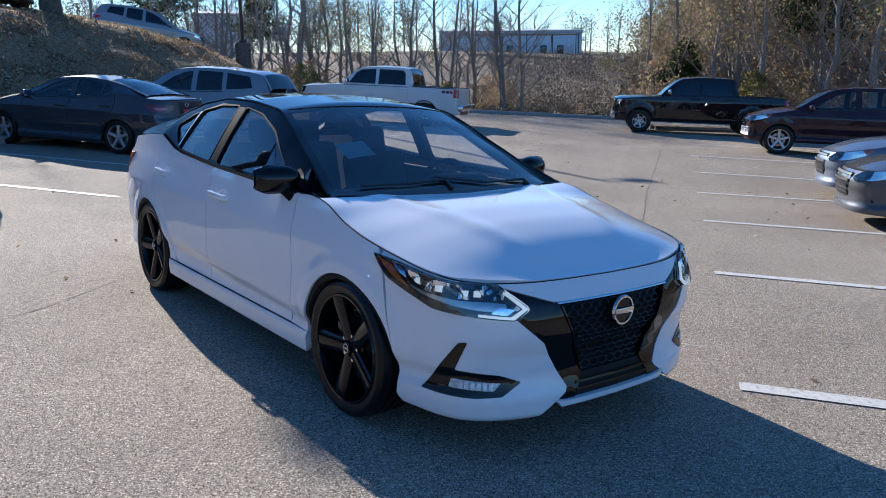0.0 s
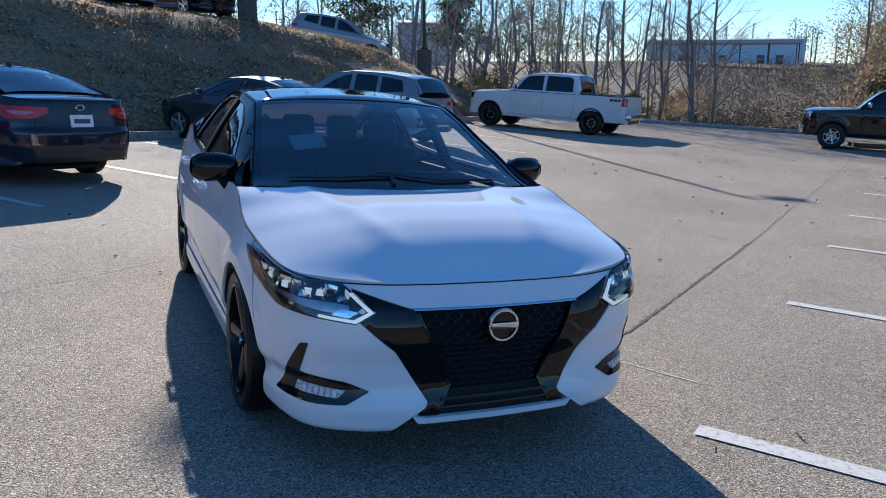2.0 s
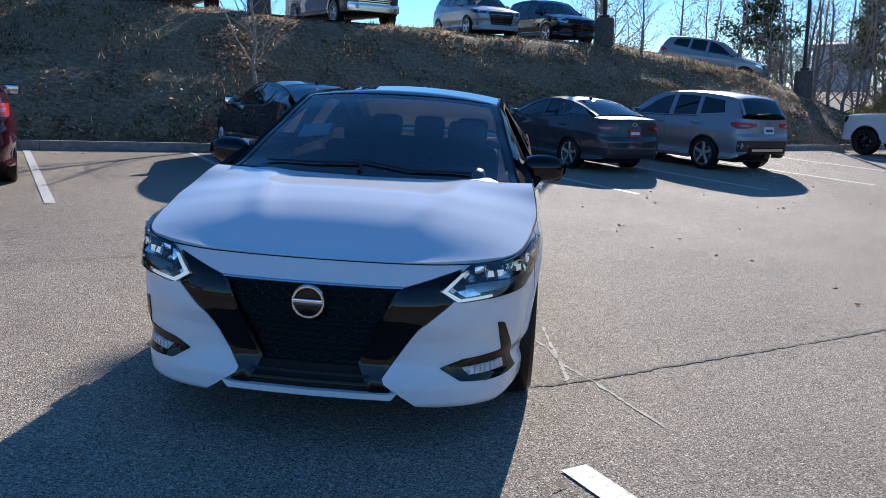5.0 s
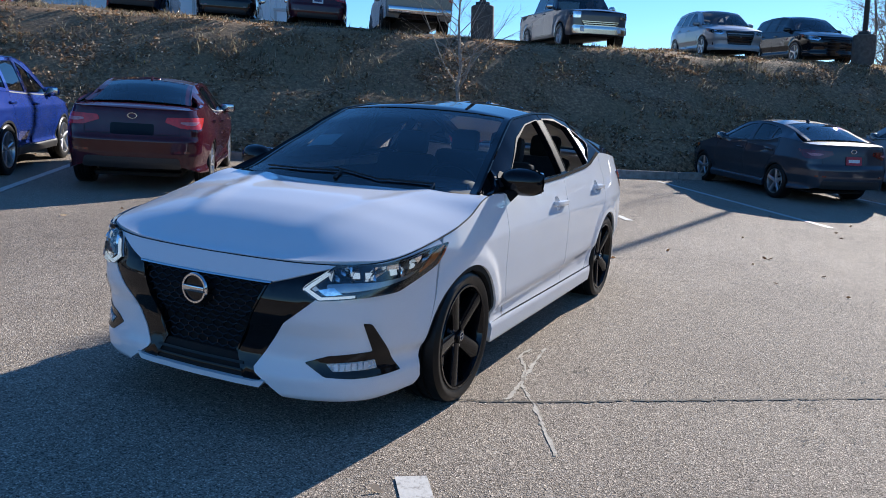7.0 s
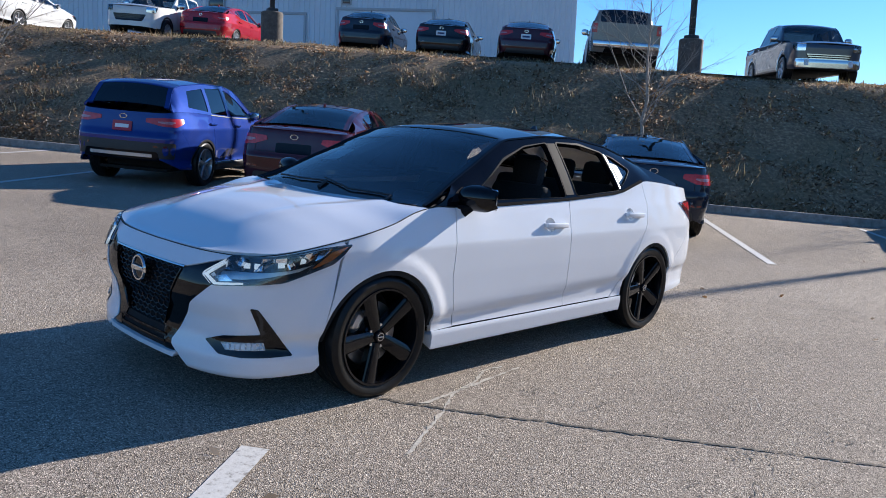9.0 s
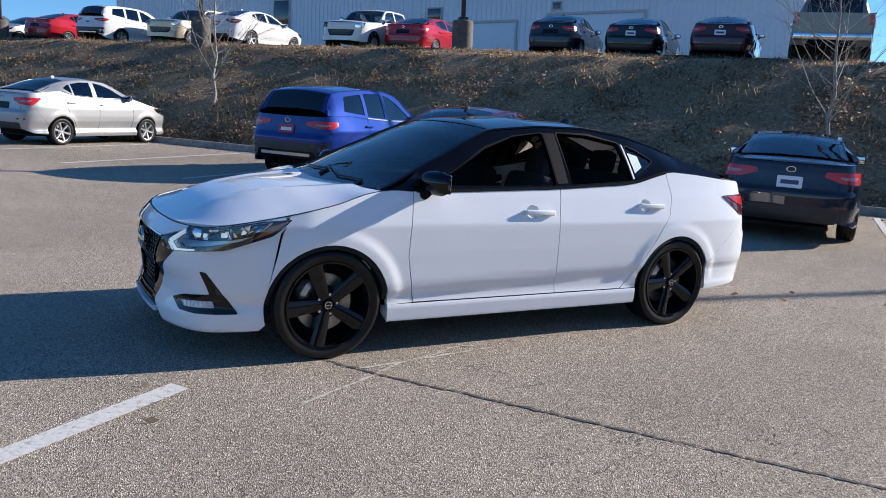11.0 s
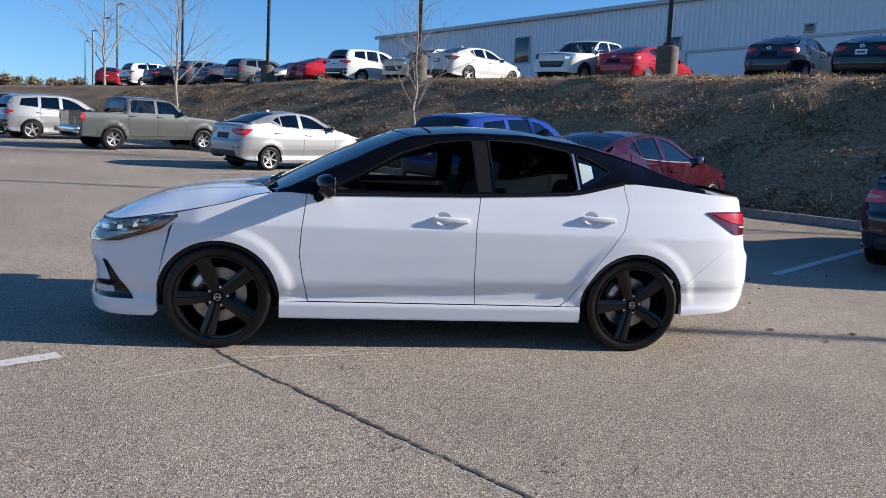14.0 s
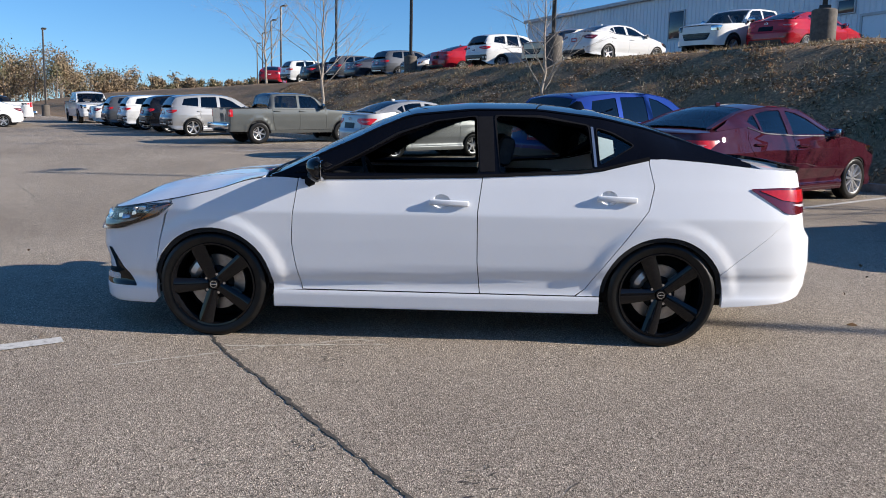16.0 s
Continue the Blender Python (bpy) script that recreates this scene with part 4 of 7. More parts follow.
    for y in (1, -1):
        xs = np.linspace(s["cowl_edge"] + 0.0, s["head"], 14)
        edge = [(x, y * (rl(x) + 0.002)) for x in xs] + [(x, y * (rl(x) - inset)) for x in xs[::-1]]
        patch("windscreen_pillar", S.canopy, edge if y > 0 else edge, roof_mat, root, step=step, rim=0.03)
        xs = np.linspace(s["back"] - 0.004, s["glass_end"], 14)
        edge = [(x, y * (rl(x) + 0.002)) for x in xs] + [(x, y * (rl(x) - inset - 0.03)) for x in xs[::-1]]
        patch("rear_pillar", S.canopy, edge, roof_mat, root, step=step, rim=0.03)
    patch("rear_window", S.canopy, strip(s["back"] - 0.004, s["glass_end"] + 0.01, inset + 0.03), tint if tint is not GLASS else TINT, root, step=step, off=-0.004, rim=0)
    # drip moulding over the joint of roof and cabin side
    for y in (1, -1):
        xs = np.linspace(s["cowl_edge"] - 0.02, s["glass_end"] + 0.02, 44)
        Pm = S.canopy(xs, S.rail(xs) * 0.998)
        Pm[:, 1] *= y
        part("roof_moulding", tube([tuple(q) for q in Pm], [0.009] * len(xs), 6), FRAMEBLACK if style[0] == "k" else roof_mat, root)
    # cowl, dash, floor
    cz = float(S.roof(s["cowl_edge"]))
    part("cowl", box_bm(0.24, 1.42, 0.05, (s["cowl_edge"] + 0.03, 0, cz - 0.12), 0.02), trim, root)
    dash_z = float(S.top(0.8))
    part("dashboard", merge_bm(box_bm(0.46, 1.34, 0.30, (s["cowl_edge"] - 0.22, 0, dash_z - 0.17), 0.07), box_bm(0.16, 0.42, 0.10, (s["cowl_edge"] - 0.42, 0.36, dash_z - 0.02), 0.04)), DARKPLASTIC, root)
    zf = z0 + 0.01
    fl = [box_bm(s["plan"][0][0] - s["plan"][-1][0] - 0.80, 1.10 * s["track"] / 0.8, 0.05, ((s["plan"][0][0] + s["plan"][-1][0]) / 2, 0, zf), 0.01)]
    fl.append(box_bm(af - ar - 0.76, 1.66 * s["track"] / 0.8, 0.06, ((af + ar) / 2, 0, z0 + 0.05), 0.02))
    for ax in (af, ar):
        fl.append(box_bm(0.84, 1.10 * s["track"] / 0.8, min(0.5, float(S.top(ax)) - z0 - 0.12), (ax, 0, z0 + 0.25), 0.03))
    # unseen blocks added in nose and corners, to stop sun leaking through the hollow body
    fl.append(box_bm(s["plan"][0][0] - s["cowl_edge"] - 0.16, 1.02 * s["track"] / 0.8, max(0.2, bt - z0 - 0.10), ((s["plan"][0][0] + s["cowl_edge"]) / 2 - 0.06, 0, (bt + z0) / 2 - 0.03), 0.05))
    for y in (1, -1):
        fl.append(box_bm(0.12, 0.34, 0.40, ((af + s["arch"] + s["plan"][0][0]) / 2 - 0.08, y * 0.60 * s["track"] / 0.8, z0 + 0.22), 0.03))
    part("underbody", merge_bm(*fl), UNDER, root)
    for y in (1, -1):
        bm = box_bm(0.9, 0.03, max(0.2, float(S.top(0.3)) - z1 - 0.06), ((s["door_f"][0][0] + s["door_r"][0][0]) / 2, y * (0.76 * s["track"] / 0.8), (float(S.top(0.3)) + z1) / 2), 0.01)
        bmesh.ops.scale(bm, vec=(1.85, 1, 1), verts=bm.verts, space=Matrix.Translation((-(s["door_f"][0][0] + s["door_r"][0][0]) / 2, 0, 0)))
        part("door_card", bm, DARKIN, root)
    if seats:
        seat_set(root, s, kind != "pickup")
        ring = [(0.18 * math.cos(t), 0.18 * math.sin(t)) for t in np.linspace(0, 2 * math.pi, 25)]
        sw = part("steering_wheel", joined([tube([(0, a, b) for a, b in ring], [0.014] * 25, 6), tube([(0.06, 0, 0), (0, 0, 0)], [0.05, 0.06], 8), tube([(0, -0.17, 0), (0, 0.17, 0)], [0.016, 0.016], 6)]), DARKPLASTIC, root)
        sw.location, sw.rotation_euler = (s["cowl_edge"] - 0.60, 0.37, dash_z - 0.06), (0, radians(24), 0)
    return root

# ---------- the site: p runs towards the bank, q along the aisle ----------
PA, QB = np.array((-0.968, 0.25)), np.array((0.25, 0.968))
def xy(p, q):
    return -0.968 * p + 0.25 * q, 0.25 * p + 0.968 * q
def lot_z(x, y):
    x, y = np.asarray(x, float), np.asarray(y, float)
    z = -0.163 - 0.03943 * (x + 0.6235) - 0.03472 * (y - 4.925)
    return z + 0.018 * np.maximum(0, -2.3 - x) + 0.022 * np.maximum(0, y - 14)
def toe(q):
    return 12.45 + 0.03 * np.clip(q, -60, 40)
CREST = 18.95
def smoothstep(t):
    t = np.clip(t, 0, 1)
    return t * t * (3 - 2 * t)
def bank_h(q):
    return np.interp(q, [-140, -90, -30, -18, 5, 22, 27.2, 30.6, 33.6, 36], [1.28, 2.30, 2.73, 3.04, 3.24, 3.12, 2.67, 1.98, 0.6, 0.0])
def ground_z(p, q):
    p, q = np.asarray(p, float), np.asarray(q, float)
    pc, qc = np.clip(p, -16, 45), np.clip(q, -130, 35.5)
    x, y = xy(pc, qc)
    z = lot_z(x, y)
    t = (p - toe(q)) / (CREST - toe(q))
    z = z + bank_h(q) * np.where(t < 0.85, 0.93 * np.clip(t, 0, 1) ** 0.93 / 0.85 ** 0.93, 0.93 + 0.07 * smoothstep((t - 0.85) / 0.3)) * (t > 0)
    z = z - 0.10 * smoothstep((p - CREST) / 1.6) * (q < 24)
    z = z - 0.12 * smoothstep((p - 20.0) / 1.5) * np.exp(-((q - 29.6) / 2.6) ** 2)
    far = np.maximum(q - 35.5, 0)
    z = z + np.interp(far, [0, 1, 6, 16, 35, 60, 110, 300, 900], [0, -0.05, -1.3, -1.9, -1.6, 0.2, 2.6, 5, 9])
    side = np.maximum(-16 - p, 0)
    z = z + np.interp(side, [0, 10, 60, 300, 900], [0, 0.5, 2.5, 8, 14])
    return z
def place(p, q, yaw, up=0.0, dz=0.0):
    """Pose of a thing that stands on the lot, tilted with it; yaw in degrees from the x axis."""
    x, y = xy(p, q)
    gx, gy = -0.03943 - (0.018 if x < -2.3 else 0), -0.03472 + (0.022 if y > 14 else 0)
    n = Vector((-gx, -gy, 1)).normalized()
    f = Vector((math.cos(radians(yaw)), math.sin(radians(yaw)), 0))
    f = (f - n * f.dot(n)).normalized()
    l = n.cross(f)
    m = Matrix((f, l, n)).transposed().to_4x4()
    m.translation = (x, y, float(lot_z(x, y)) + up + dz)
    return m
IN = math.degrees(math.atan2(0.25, -0.968))  # heading of a car parked nose to the bank

def asphalt(name, base, speck, patchy=0.3, fine=1.0):
    """Worn asphalt: stones of two sizes, dark binder between them, broad fading and oil stains."""
    m, nt, p = material(name)
    co = nt.nodes.new("ShaderNodeTexCoord").outputs["Object"]
    v = node(nt, "ShaderNodeTexVoronoi", Scale=205.0 * fine)
    w = node(nt, "ShaderNodeTexVoronoi", Scale=85.0 * fine)
    for t in (v, w):
        nt.links.new(co, t.inputs["Vector"])
    bw = nt.nodes.new("ShaderNodeRGBToBW")
    nt.links.new(v.outputs["Color"], bw.inputs[0])
    bw2 = nt.nodes.new("ShaderNodeRGBToBW")
    nt.links.new(w.outputs["Color"], bw2.inputs[0])
    stones = ramp(nt, bw.outputs[0], [(0.14, tuple(c * 0.28 for c in base)), (0.36, tuple(c * 1.1 for c in base)), (0.72, tuple(c * 0.88 for c in speck)), (0.9, tuple(min(1, c * 1.85) for c in speck))])
    large = ramp(nt, bw2.outputs[0], [(0.2, (0.78, 0.78, 0.78)), (0.5, (1, 1, 1)), (0.85, (1.0, 1.0, 1.0))])
    c = mix(nt, 1.0, stones, large, 'MULTIPLY')
    big, mid = noise_of(nt, 0.22, 5, co), noise_of(nt, 2.2, 7, co, 0.65)
    c = mix(nt, ramp(nt, big, [(0.35, (0, 0, 0)), (0.7, (1, 1, 1))]), c, mix(nt, 1.0, c, (0.70, 0.69, 0.69), 'MULTIPLY'))
    c = mix(nt, ramp(nt, mid, [(0.35, (0, 0, 0)), (0.65, (0.5, 0.5, 0.5))]), c, mix(nt, 1.0, c, (0.80, 0.80, 0.80), 'MULTIPLY'))
    stain = ramp(nt, mid, [(0.66, (0, 0, 0)), (0.76, (patchy, patchy, patchy))])
    c = mix(nt, stain, c, tuple(b * 0.4 for b in base))
    nt.links.new(c, p.inputs["Base Color"])
    p.inputs["Roughness"].default_value = 0.82
    p.inputs["Specular IOR Level"].default_value = 0.06
    bump(nt, p, mix(nt, 0.4, v.outputs["Distance"], w.outputs["Distance"]), 0.8, 0.006)
    return m
LOT = asphalt("asphalt_lot", (0.290, 0.243, 0.189), (0.545, 0.465, 0.37))
UPLOT = asphalt("asphalt_upper_lot", (0.18, 0.165, 0.14), (0.32, 0.295, 0.25))
def line_paint():
    m, nt, p = material("worn_white_line_paint")
    co = nt.nodes.new("ShaderNodeTexCoord").outputs["Object"]
    wear = noise_of(nt, 35, 6, co, 0.7)
    c = ramp(nt, wear, [(0.34, (0.26, 0.24, 0.21)), (0.47, (0.54, 0.52, 0.48)), (0.8, (0.66, 0.64, 0.60))])
    nt.links.new(c, p.inputs["Base Color"])
    p.inputs["Roughness"].default_value = 0.7
    bump(nt, p, wear, 0.3, 0.004)
    return m
LINE = line_paint()
def earth():
    m, nt, p = material("dry_grass_and_soil")
    co = nt.nodes.new("ShaderNodeTexCoord").outputs["Object"]
    big, mid, fine = noise_of(nt, 0.5, 6, co), noise_of(nt, 11, 8, co, 0.7), noise_of(nt, 90, 4, co)
    c = ramp(nt, mid, [(0.34, (0.075, 0.043, 0.021)), (0.5, (0.22, 0.130, 0.062)), (0.66, (0.50, 0.315, 0.165))])
    c = mix(nt, ramp(nt, big, [(0.48, (0, 0, 0)), (0.66, (0.55, 0.55, 0.55))]), c, (0.145, 0.110, 0.05))
    c = mix(nt, ramp(nt, fine, [(0.4, (0, 0, 0)), (0.8, (0.5, 0.5, 0.5))]), c, (0.46, 0.32, 0.19))
    # past the end of the car park: shade among the trees, put into the soil colour
    dot = nt.nodes.new("ShaderNodeVectorMath")
    dot.operation = 'DOT_PRODUCT'
    dot.inputs[1].default_value = (0.25 / 200, 0.968 / 200, 0)
    nt.links.new(co, dot.inputs[0])
    c = mix(nt, ramp(nt, dot.outputs["Value"], [(0.178, (0, 0, 0)), (0.19, (1, 1, 1))]), c, mix(nt, 1.0, c, (0.36, 0.36, 0.36), 'MULTIPLY'))
    nt.links.new(c, p.inputs["Base Color"])
    p.inputs["Roughness"].default_value = 0.95
    bump(nt, p, mix(nt, 0.5, mid, fine), 0.8, 0.04)
    return m
EARTH = earth()
CONCRETE = plain("weathered_concrete", (0.30, 0.28, 0.25), 0.85, 0, 0, 0.3, 9, 0.35)

def sheet(name, P, Q, fz, mat, parent=None, wob=None):
    v = []
    for p in P:
        x, y = xy(np.full(len(Q), p), Q)
        z = fz(np.full(len(Q), p), Q)
        if wob is not None:
            z = z + wob(p, Q)
        v += list(zip(x.tolist(), y.tolist(), z.tolist()))
    n = len(Q)
    f = [(i * n + j, i * n + j + 1, (i + 1) * n + j + 1, (i + 1) * n + j) for i in range(len(P) - 1) for j in range(n - 1)]
    return part(name, (v, f), mat, parent)

far_p = [-900, -500, -250, -120, -70, -45, -30, -24, -20, -16.3]
bank_p = list(np.arange(12.0, 20.0, 0.28))
P = np.array(far_p + [-10, 0, 8, 11.5] + bank_p + [20, 25, 32, 40, 60, 100, 200, 500, 900])
Q = np.array([-900, -500, -300, -200, -160, -130] + list(np.arange(-110, -40, 6)) + list(np.arange(-40, 38, 0.75)) + [39, 42, 46, 51, 58, 66, 76, 90, 110, 140, 190, 300, 500, 900])
def wob(p, q):
    x, y = xy(np.full(len(q), p), q)
    if p < -17 or p > 12.9:
        w = np.array([noise.noise((a * 0.6, b * 0.6, 0)) * 0.10 + noise.noise((a * 2.1, b * 2.1, 3)) * 0.06 for a, b in zip(x, y)])
        return w * (1 if p < 19.6 else 0.0)
    return np.where(q > 36.5, 0.1, -0.12 + 0 * q)
ground = tagged(sheet("ground", P, Q, ground_z, EARTH, None, wob), "dry winter grass and bare soil over bank and field", "ground", kind="structure")
lotP, lotQ = np.linspace(-16.2, 12.6, 26), np.r_[np.arange(-130, -20, 8), np.arange(-20, 35.6, 1.5), 35.5]
def lot_fz(p, q):
    x, y = xy(p, q)
    return lot_z(x, y)
lot_v = []
for q in lotQ:
    for p in np.linspace(-16.2, float(toe(q)) + 0.02, 26):
        x, y = xy(p, q)
        lot_v.append((x, y, float(lot_z(x, y))))
n = 26
lot_f = [(i * n + j, (i + 1) * n + j, (i + 1) * n + j + 1, i * n + j + 1)[::-1] for i in range(len(lotQ) - 1) for j in range(n - 1)]
lot = tagged(part("pavement", (lot_v, lot_f), LOT), "grey-brown asphalt car park with worn stall lines", "car park", kind="structure")
up_v, up_f = [], []
upQ = np.arange(-120, 26, 4.0)
for q in upQ:
    for p in np.linspace(CREST + 0.55, 70, 12):
        x, y = xy(p, q)
        up_v.append((x, y, float(ground_z(p, q)) + 0.03))
up_f = [(i * 12 + j, (i + 1) * 12 + j, (i + 1) * 12 + j + 1, i * 12 + j + 1)[::-1] for i in range(len(upQ) - 1) for j in range(11)]
tagged(part("upper_pavement", (up_v, up_f), UPLOT), "asphalt of the upper car park above the bank", "car park", kind="structure")
def UPZ(p, q):
    return float(ground_z(p, q)) + 0.03

def decal_line(p0, q0, p1, q1, width, name="stall_line", mat=LINE, lift=0.006, n=8, ragged=0.0):
    v, f = [], []
    d = np.array((p1 - p0, q1 - q0)); L = np.hypot(*d); s = np.array((-d[1], d[0])) / L * width / 2
    for i in range(n + 1):
        c = np.array((p0, q0)) + d * i / n
        for k in (-1, 1):
            e = c + k * s * (1 + ragged * random.uniform(-1, 1))
            x, y = xy(*e)
            v.append((x, y, float(lot_z(x, y)) + lift))
    f = [(2 * i, 2 * i + 2, 2 * i + 3, 2 * i + 1) for i in range(n)]
    ob = part(name, (v, f), mat, lot, "", False)
    return ob
for q in (4.18, 7.07, 10.17, 13.27, 16.55, 20.17, 23.9, 27.8):
    decal_line(-0.58, q, -6.2, q - 0.03, 0.115 if q > 5 else 0.125)
for q in (-16.2, -13.4, -10.7, -8.0, -5.3, -2.45, 0.15, 2.8, 5.5, 8.2, 11.3, 14.45, 17.7, 21.0, 24.2):
    decal_line(6.55, q, 12.15, q, 0.11)

def kerb_piece():
    prof = [(0, -0.1), (0, 0.10), (0.015, 0.135), (0.04, 0.15), (0.16, 0.15), (0.17, 0.14), (0.17, -0.1)]
    v = [(x, a, b) for x in (0.006, 2.994) for a, b in prof]
    m = len(prof)
    f = [(i, i + 1, i + 1 + m, i + m) for i in range(m - 1)] + [tuple(range(m))[::-1], tuple(range(m, 2 * m))]
    return v, f
kerb = tagged(part("kerb", kerb_piece(), CONCRETE), "weathered concrete kerb at the car park's edge", "kerb", "kerb stones", "structure")
def kerb_at(p0, q0, p1, q1, first=False):
    x0, y0 = xy(p0, q0); x1, y1 = xy(p1, q1)
    a, b = Vector((x0, y0, float(lot_z(x0, y0)))), Vector((x1, y1, float(lot_z(x1, y1))))
    f = (b - a).normalized(); l = Vector((0, 0, 1)).cross(f).normalized(); u = f.cross(l)
    m = Matrix((f, l, u)).transposed().to_4x4() @ Matrix.Diagonal(((b - a).length / 3.0, 1, 1, 1))
    m.translation = a
    if first:
        kerb.matrix_basis = m
        return kerb
    o = kerb.copy()
    scene.collection.objects.link(o)
    o.matrix_basis = m
    return o
ks = [(float(toe(q)), q) for q in np.arange(33.0, -31, -3.0)]
first = True
for a, b in zip(ks[:-1], ks[1:]):
    kerb_at(a[0], a[1], b[0], b[1], first)
    first = False
for p in np.arange(13.2, -15, -3.0):
    kerb_at(p, 35.5, p - 3.0, 35.5)

# ---------- the white sedan ----------
def hero_nose(S, arch_b):
    half = [(0.0, 0.664)] + [(S.cy(a), z) for a, z in ((0.37, 0.666), (0.60, 0.731), (0.605, 0.722), (0.505, 0.652), (0.56, 0.612), (0.43, 0.50), (0.292, 0.292), (0.30, 0.272), (0.43, 0.184), (0.52, 0.172))] + [(S.cx(2.0), 0.176), (S.cx(1.75), 0.185)]
    return half + S.poly(S.arc(1.356, arch_b, 12, n=8)) + S.poly([(1.648, 0.74), (1.60, 0.80)])
HERO = dict(SEDAN, nose_half=hero_nose, tyre=0.225, rim=0.80, crisp=5, rake=0.035, flare=0.011,
    front=[(0.12, 0.07), (0.165, 0.035), (0.185, 0.004), (0.26, 0.0), (0.30, 0.014), (0.36, 0.030), (0.44, 0.029), (0.50, 0.005), (0.53, 0.0), (0.60, 0.006), (0.66, 0.022), (0.745, 0.085), (0.9, 0.2)],
    side=[(0.15, 0.06), (0.20, 0.028), (0.285, 0.020), (0.302, 0.030), (0.33, 0.036), (0.375, 0.035), (0.425, 0.012), (0.47, 0.005), (0.62, 0.0), (0.775, 0.0), (0.80, 0.006), (0.87, 0.026), (0.95, 0.05), (1.02, 0.075), (1.17, 0.12)],
    edge=SEDAN["edge"][:4] + [(1.3, 0.908), (1.15, 0.962), (1.0, 0.988), (0.9, 0.986), (0.8, 0.974), (0.5, 0.982)] + SEDAN["edge"][8:],
    spine=SEDAN["spine"][:2] + [(1.98, 0.822), (1.85, 0.873), (1.7, 0.916), (1.48, 0.954), (1.2, 0.972), (1.0, 0.985)] + SEDAN["spine"][7:], cowl=1.16, cowl_edge=1.03)
def hero():
    s = HERO
    S = Shell_cache(s)
    car = body("sedan", "white four-door sedan with gloss black roof and black alloy wheels", s, WHITE, BLACKROOF, "k5", 0.028, TINT, open_left=True, tail=DARKRED, trim=MATTE)
    W = S.wall
    vg = [(S.cy(a), z) for a, z in ((0.37, 0.668), (0.605, 0.736), (0.615, 0.72), (0.512, 0.652), (0.568, 0.612), (0.437, 0.50), (0.298, 0.29), (0.37, 0.20))]
    gr = patch("grille", W, vg + [(-c, z) for c, z in vg[::-1]], UNDER, car, step=0.06, off=-0.035, rim=0)
    for y in (1, -1):
        band = [(y * S.cy(a), z) for a, z in ((0.362, 0.660), (0.598, 0.728), (0.502, 0.652), (0.556, 0.612), (0.428, 0.50), (0.289, 0.29), (0.33, 0.235), (0.245, 0.235), (0.195, 0.345), (0.30, 0.56), (0.335, 0.64))]
        patch("grille_band", W, band, GLOSSBLACK, gr, step=0.04, off=-0.004, rim=0.03)
        edge = [(y * S.cy(a), z) for a, z in ((0.338, 0.648), (0.345, 0.648), (0.202, 0.345), (0.193, 0.345))]
        patch("grille_moulding", W, edge, GLOSSBLACK, gr, step=0.05, off=0.002, rim=0.01)
    patch("grille_moulding", W, [(-S.cy(0.36), 0.657), (S.cy(0.36), 0.657), (S.cy(0.365), 0.664), (-S.cy(0.365), 0.664)], CHROME, gr, step=0.05, off=0.003, rim=0.012)
    patch("lower_grille", W, [(-S.cy(0.25), 0.23), (S.cy(0.25), 0.23), (S.cy(0.20), 0.335), (-S.cy(0.20), 0.335)], UNDER, gr, step=0.05, off=-0.012, rim=0.02)
    for zz in (0.262, 0.292):
        patch("lower_grille_bar", W, [(-S.cy(0.24), zz), (S.cy(0.24), zz), (S.cy(0.235), zz + 0.012), (-S.cy(0.235), zz + 0.012)], FRAMEBLACK, gr, step=0.05, off=0.0, rim=0.014)
    # honeycomb: upright hexagons, flat and wide
    rows = []
    hw, hh = 0.0275, 0.0125
    for i in range(13):
        z = 0.350 + i * 0.0245
        w = 0.196 + (z - 0.345) / 0.3 * 0.145
        sh = hw * (i % 2)
        n = int((w - sh) / (2 * hw))
        for k in range(-n - 1, n + 1):
            c0 = sh + 2 * hw * k
            pts = [(c0, z - hh * 0.45), (c0 + hw, z + hh * 0.45), (c0 + 2 * hw, z - hh * 0.45)]
            pts = [(c, q) for c, q in pts if abs(c) < w]
            if len(pts) < 2:
                continue
            A, Z = np.array([c for c, _ in pts]), np.array([q for _, q in pts])
            rows.append(tube([tuple(q) for q in surface(W, A, Z, -0.014)], [0.0045] * len(pts), 4))
            if i and abs(c0) < w - 0.006:
                q = surface(W, np.array([c0, c0]), np.array([z - hh * 0.45, z - 0.0245 + hh * 0.45]), -0.014)
                rows.append(tube([tuple(q[0]), tuple(q[1])], [0.0045, 0.0045], 4))
    part("grille_mesh", joined(rows), FRAMEBLACK, gr)
    lip = [(S.cy(0.355), 0.243), (S.cy(0.33), 0.212), (-S.cy(0.33), 0.212), (-S.cy(0.355), 0.243), (-S.cy(0.30), 0.236), (S.cy(0.30), 0.236)]
    patch("chin_lip", W, lip, WHITE, car, step=0.05, off=0.012, rim=0.05)
    # badge: a plain ring with a bar
    b = part("badge", lathe([(0.052, 0.0), (0.056, 0.010), (0.064, 0.010), (0.068, 0.0)], 36), CHROME, car)
    b.location, b.rotation_euler = (2.232, 0, 0.592), (0, 0, radians(-90))
    part("badge_bar", box_bm(0.118, 0.012, 0.026, (0, 0.010, 0), 0.004), CHROME, b)
    part("badge_plate", lathe([(0.0, 0.004), (0.052, 0.003), (0.053, 0.0)], 30), GLOSSBLACK, b)
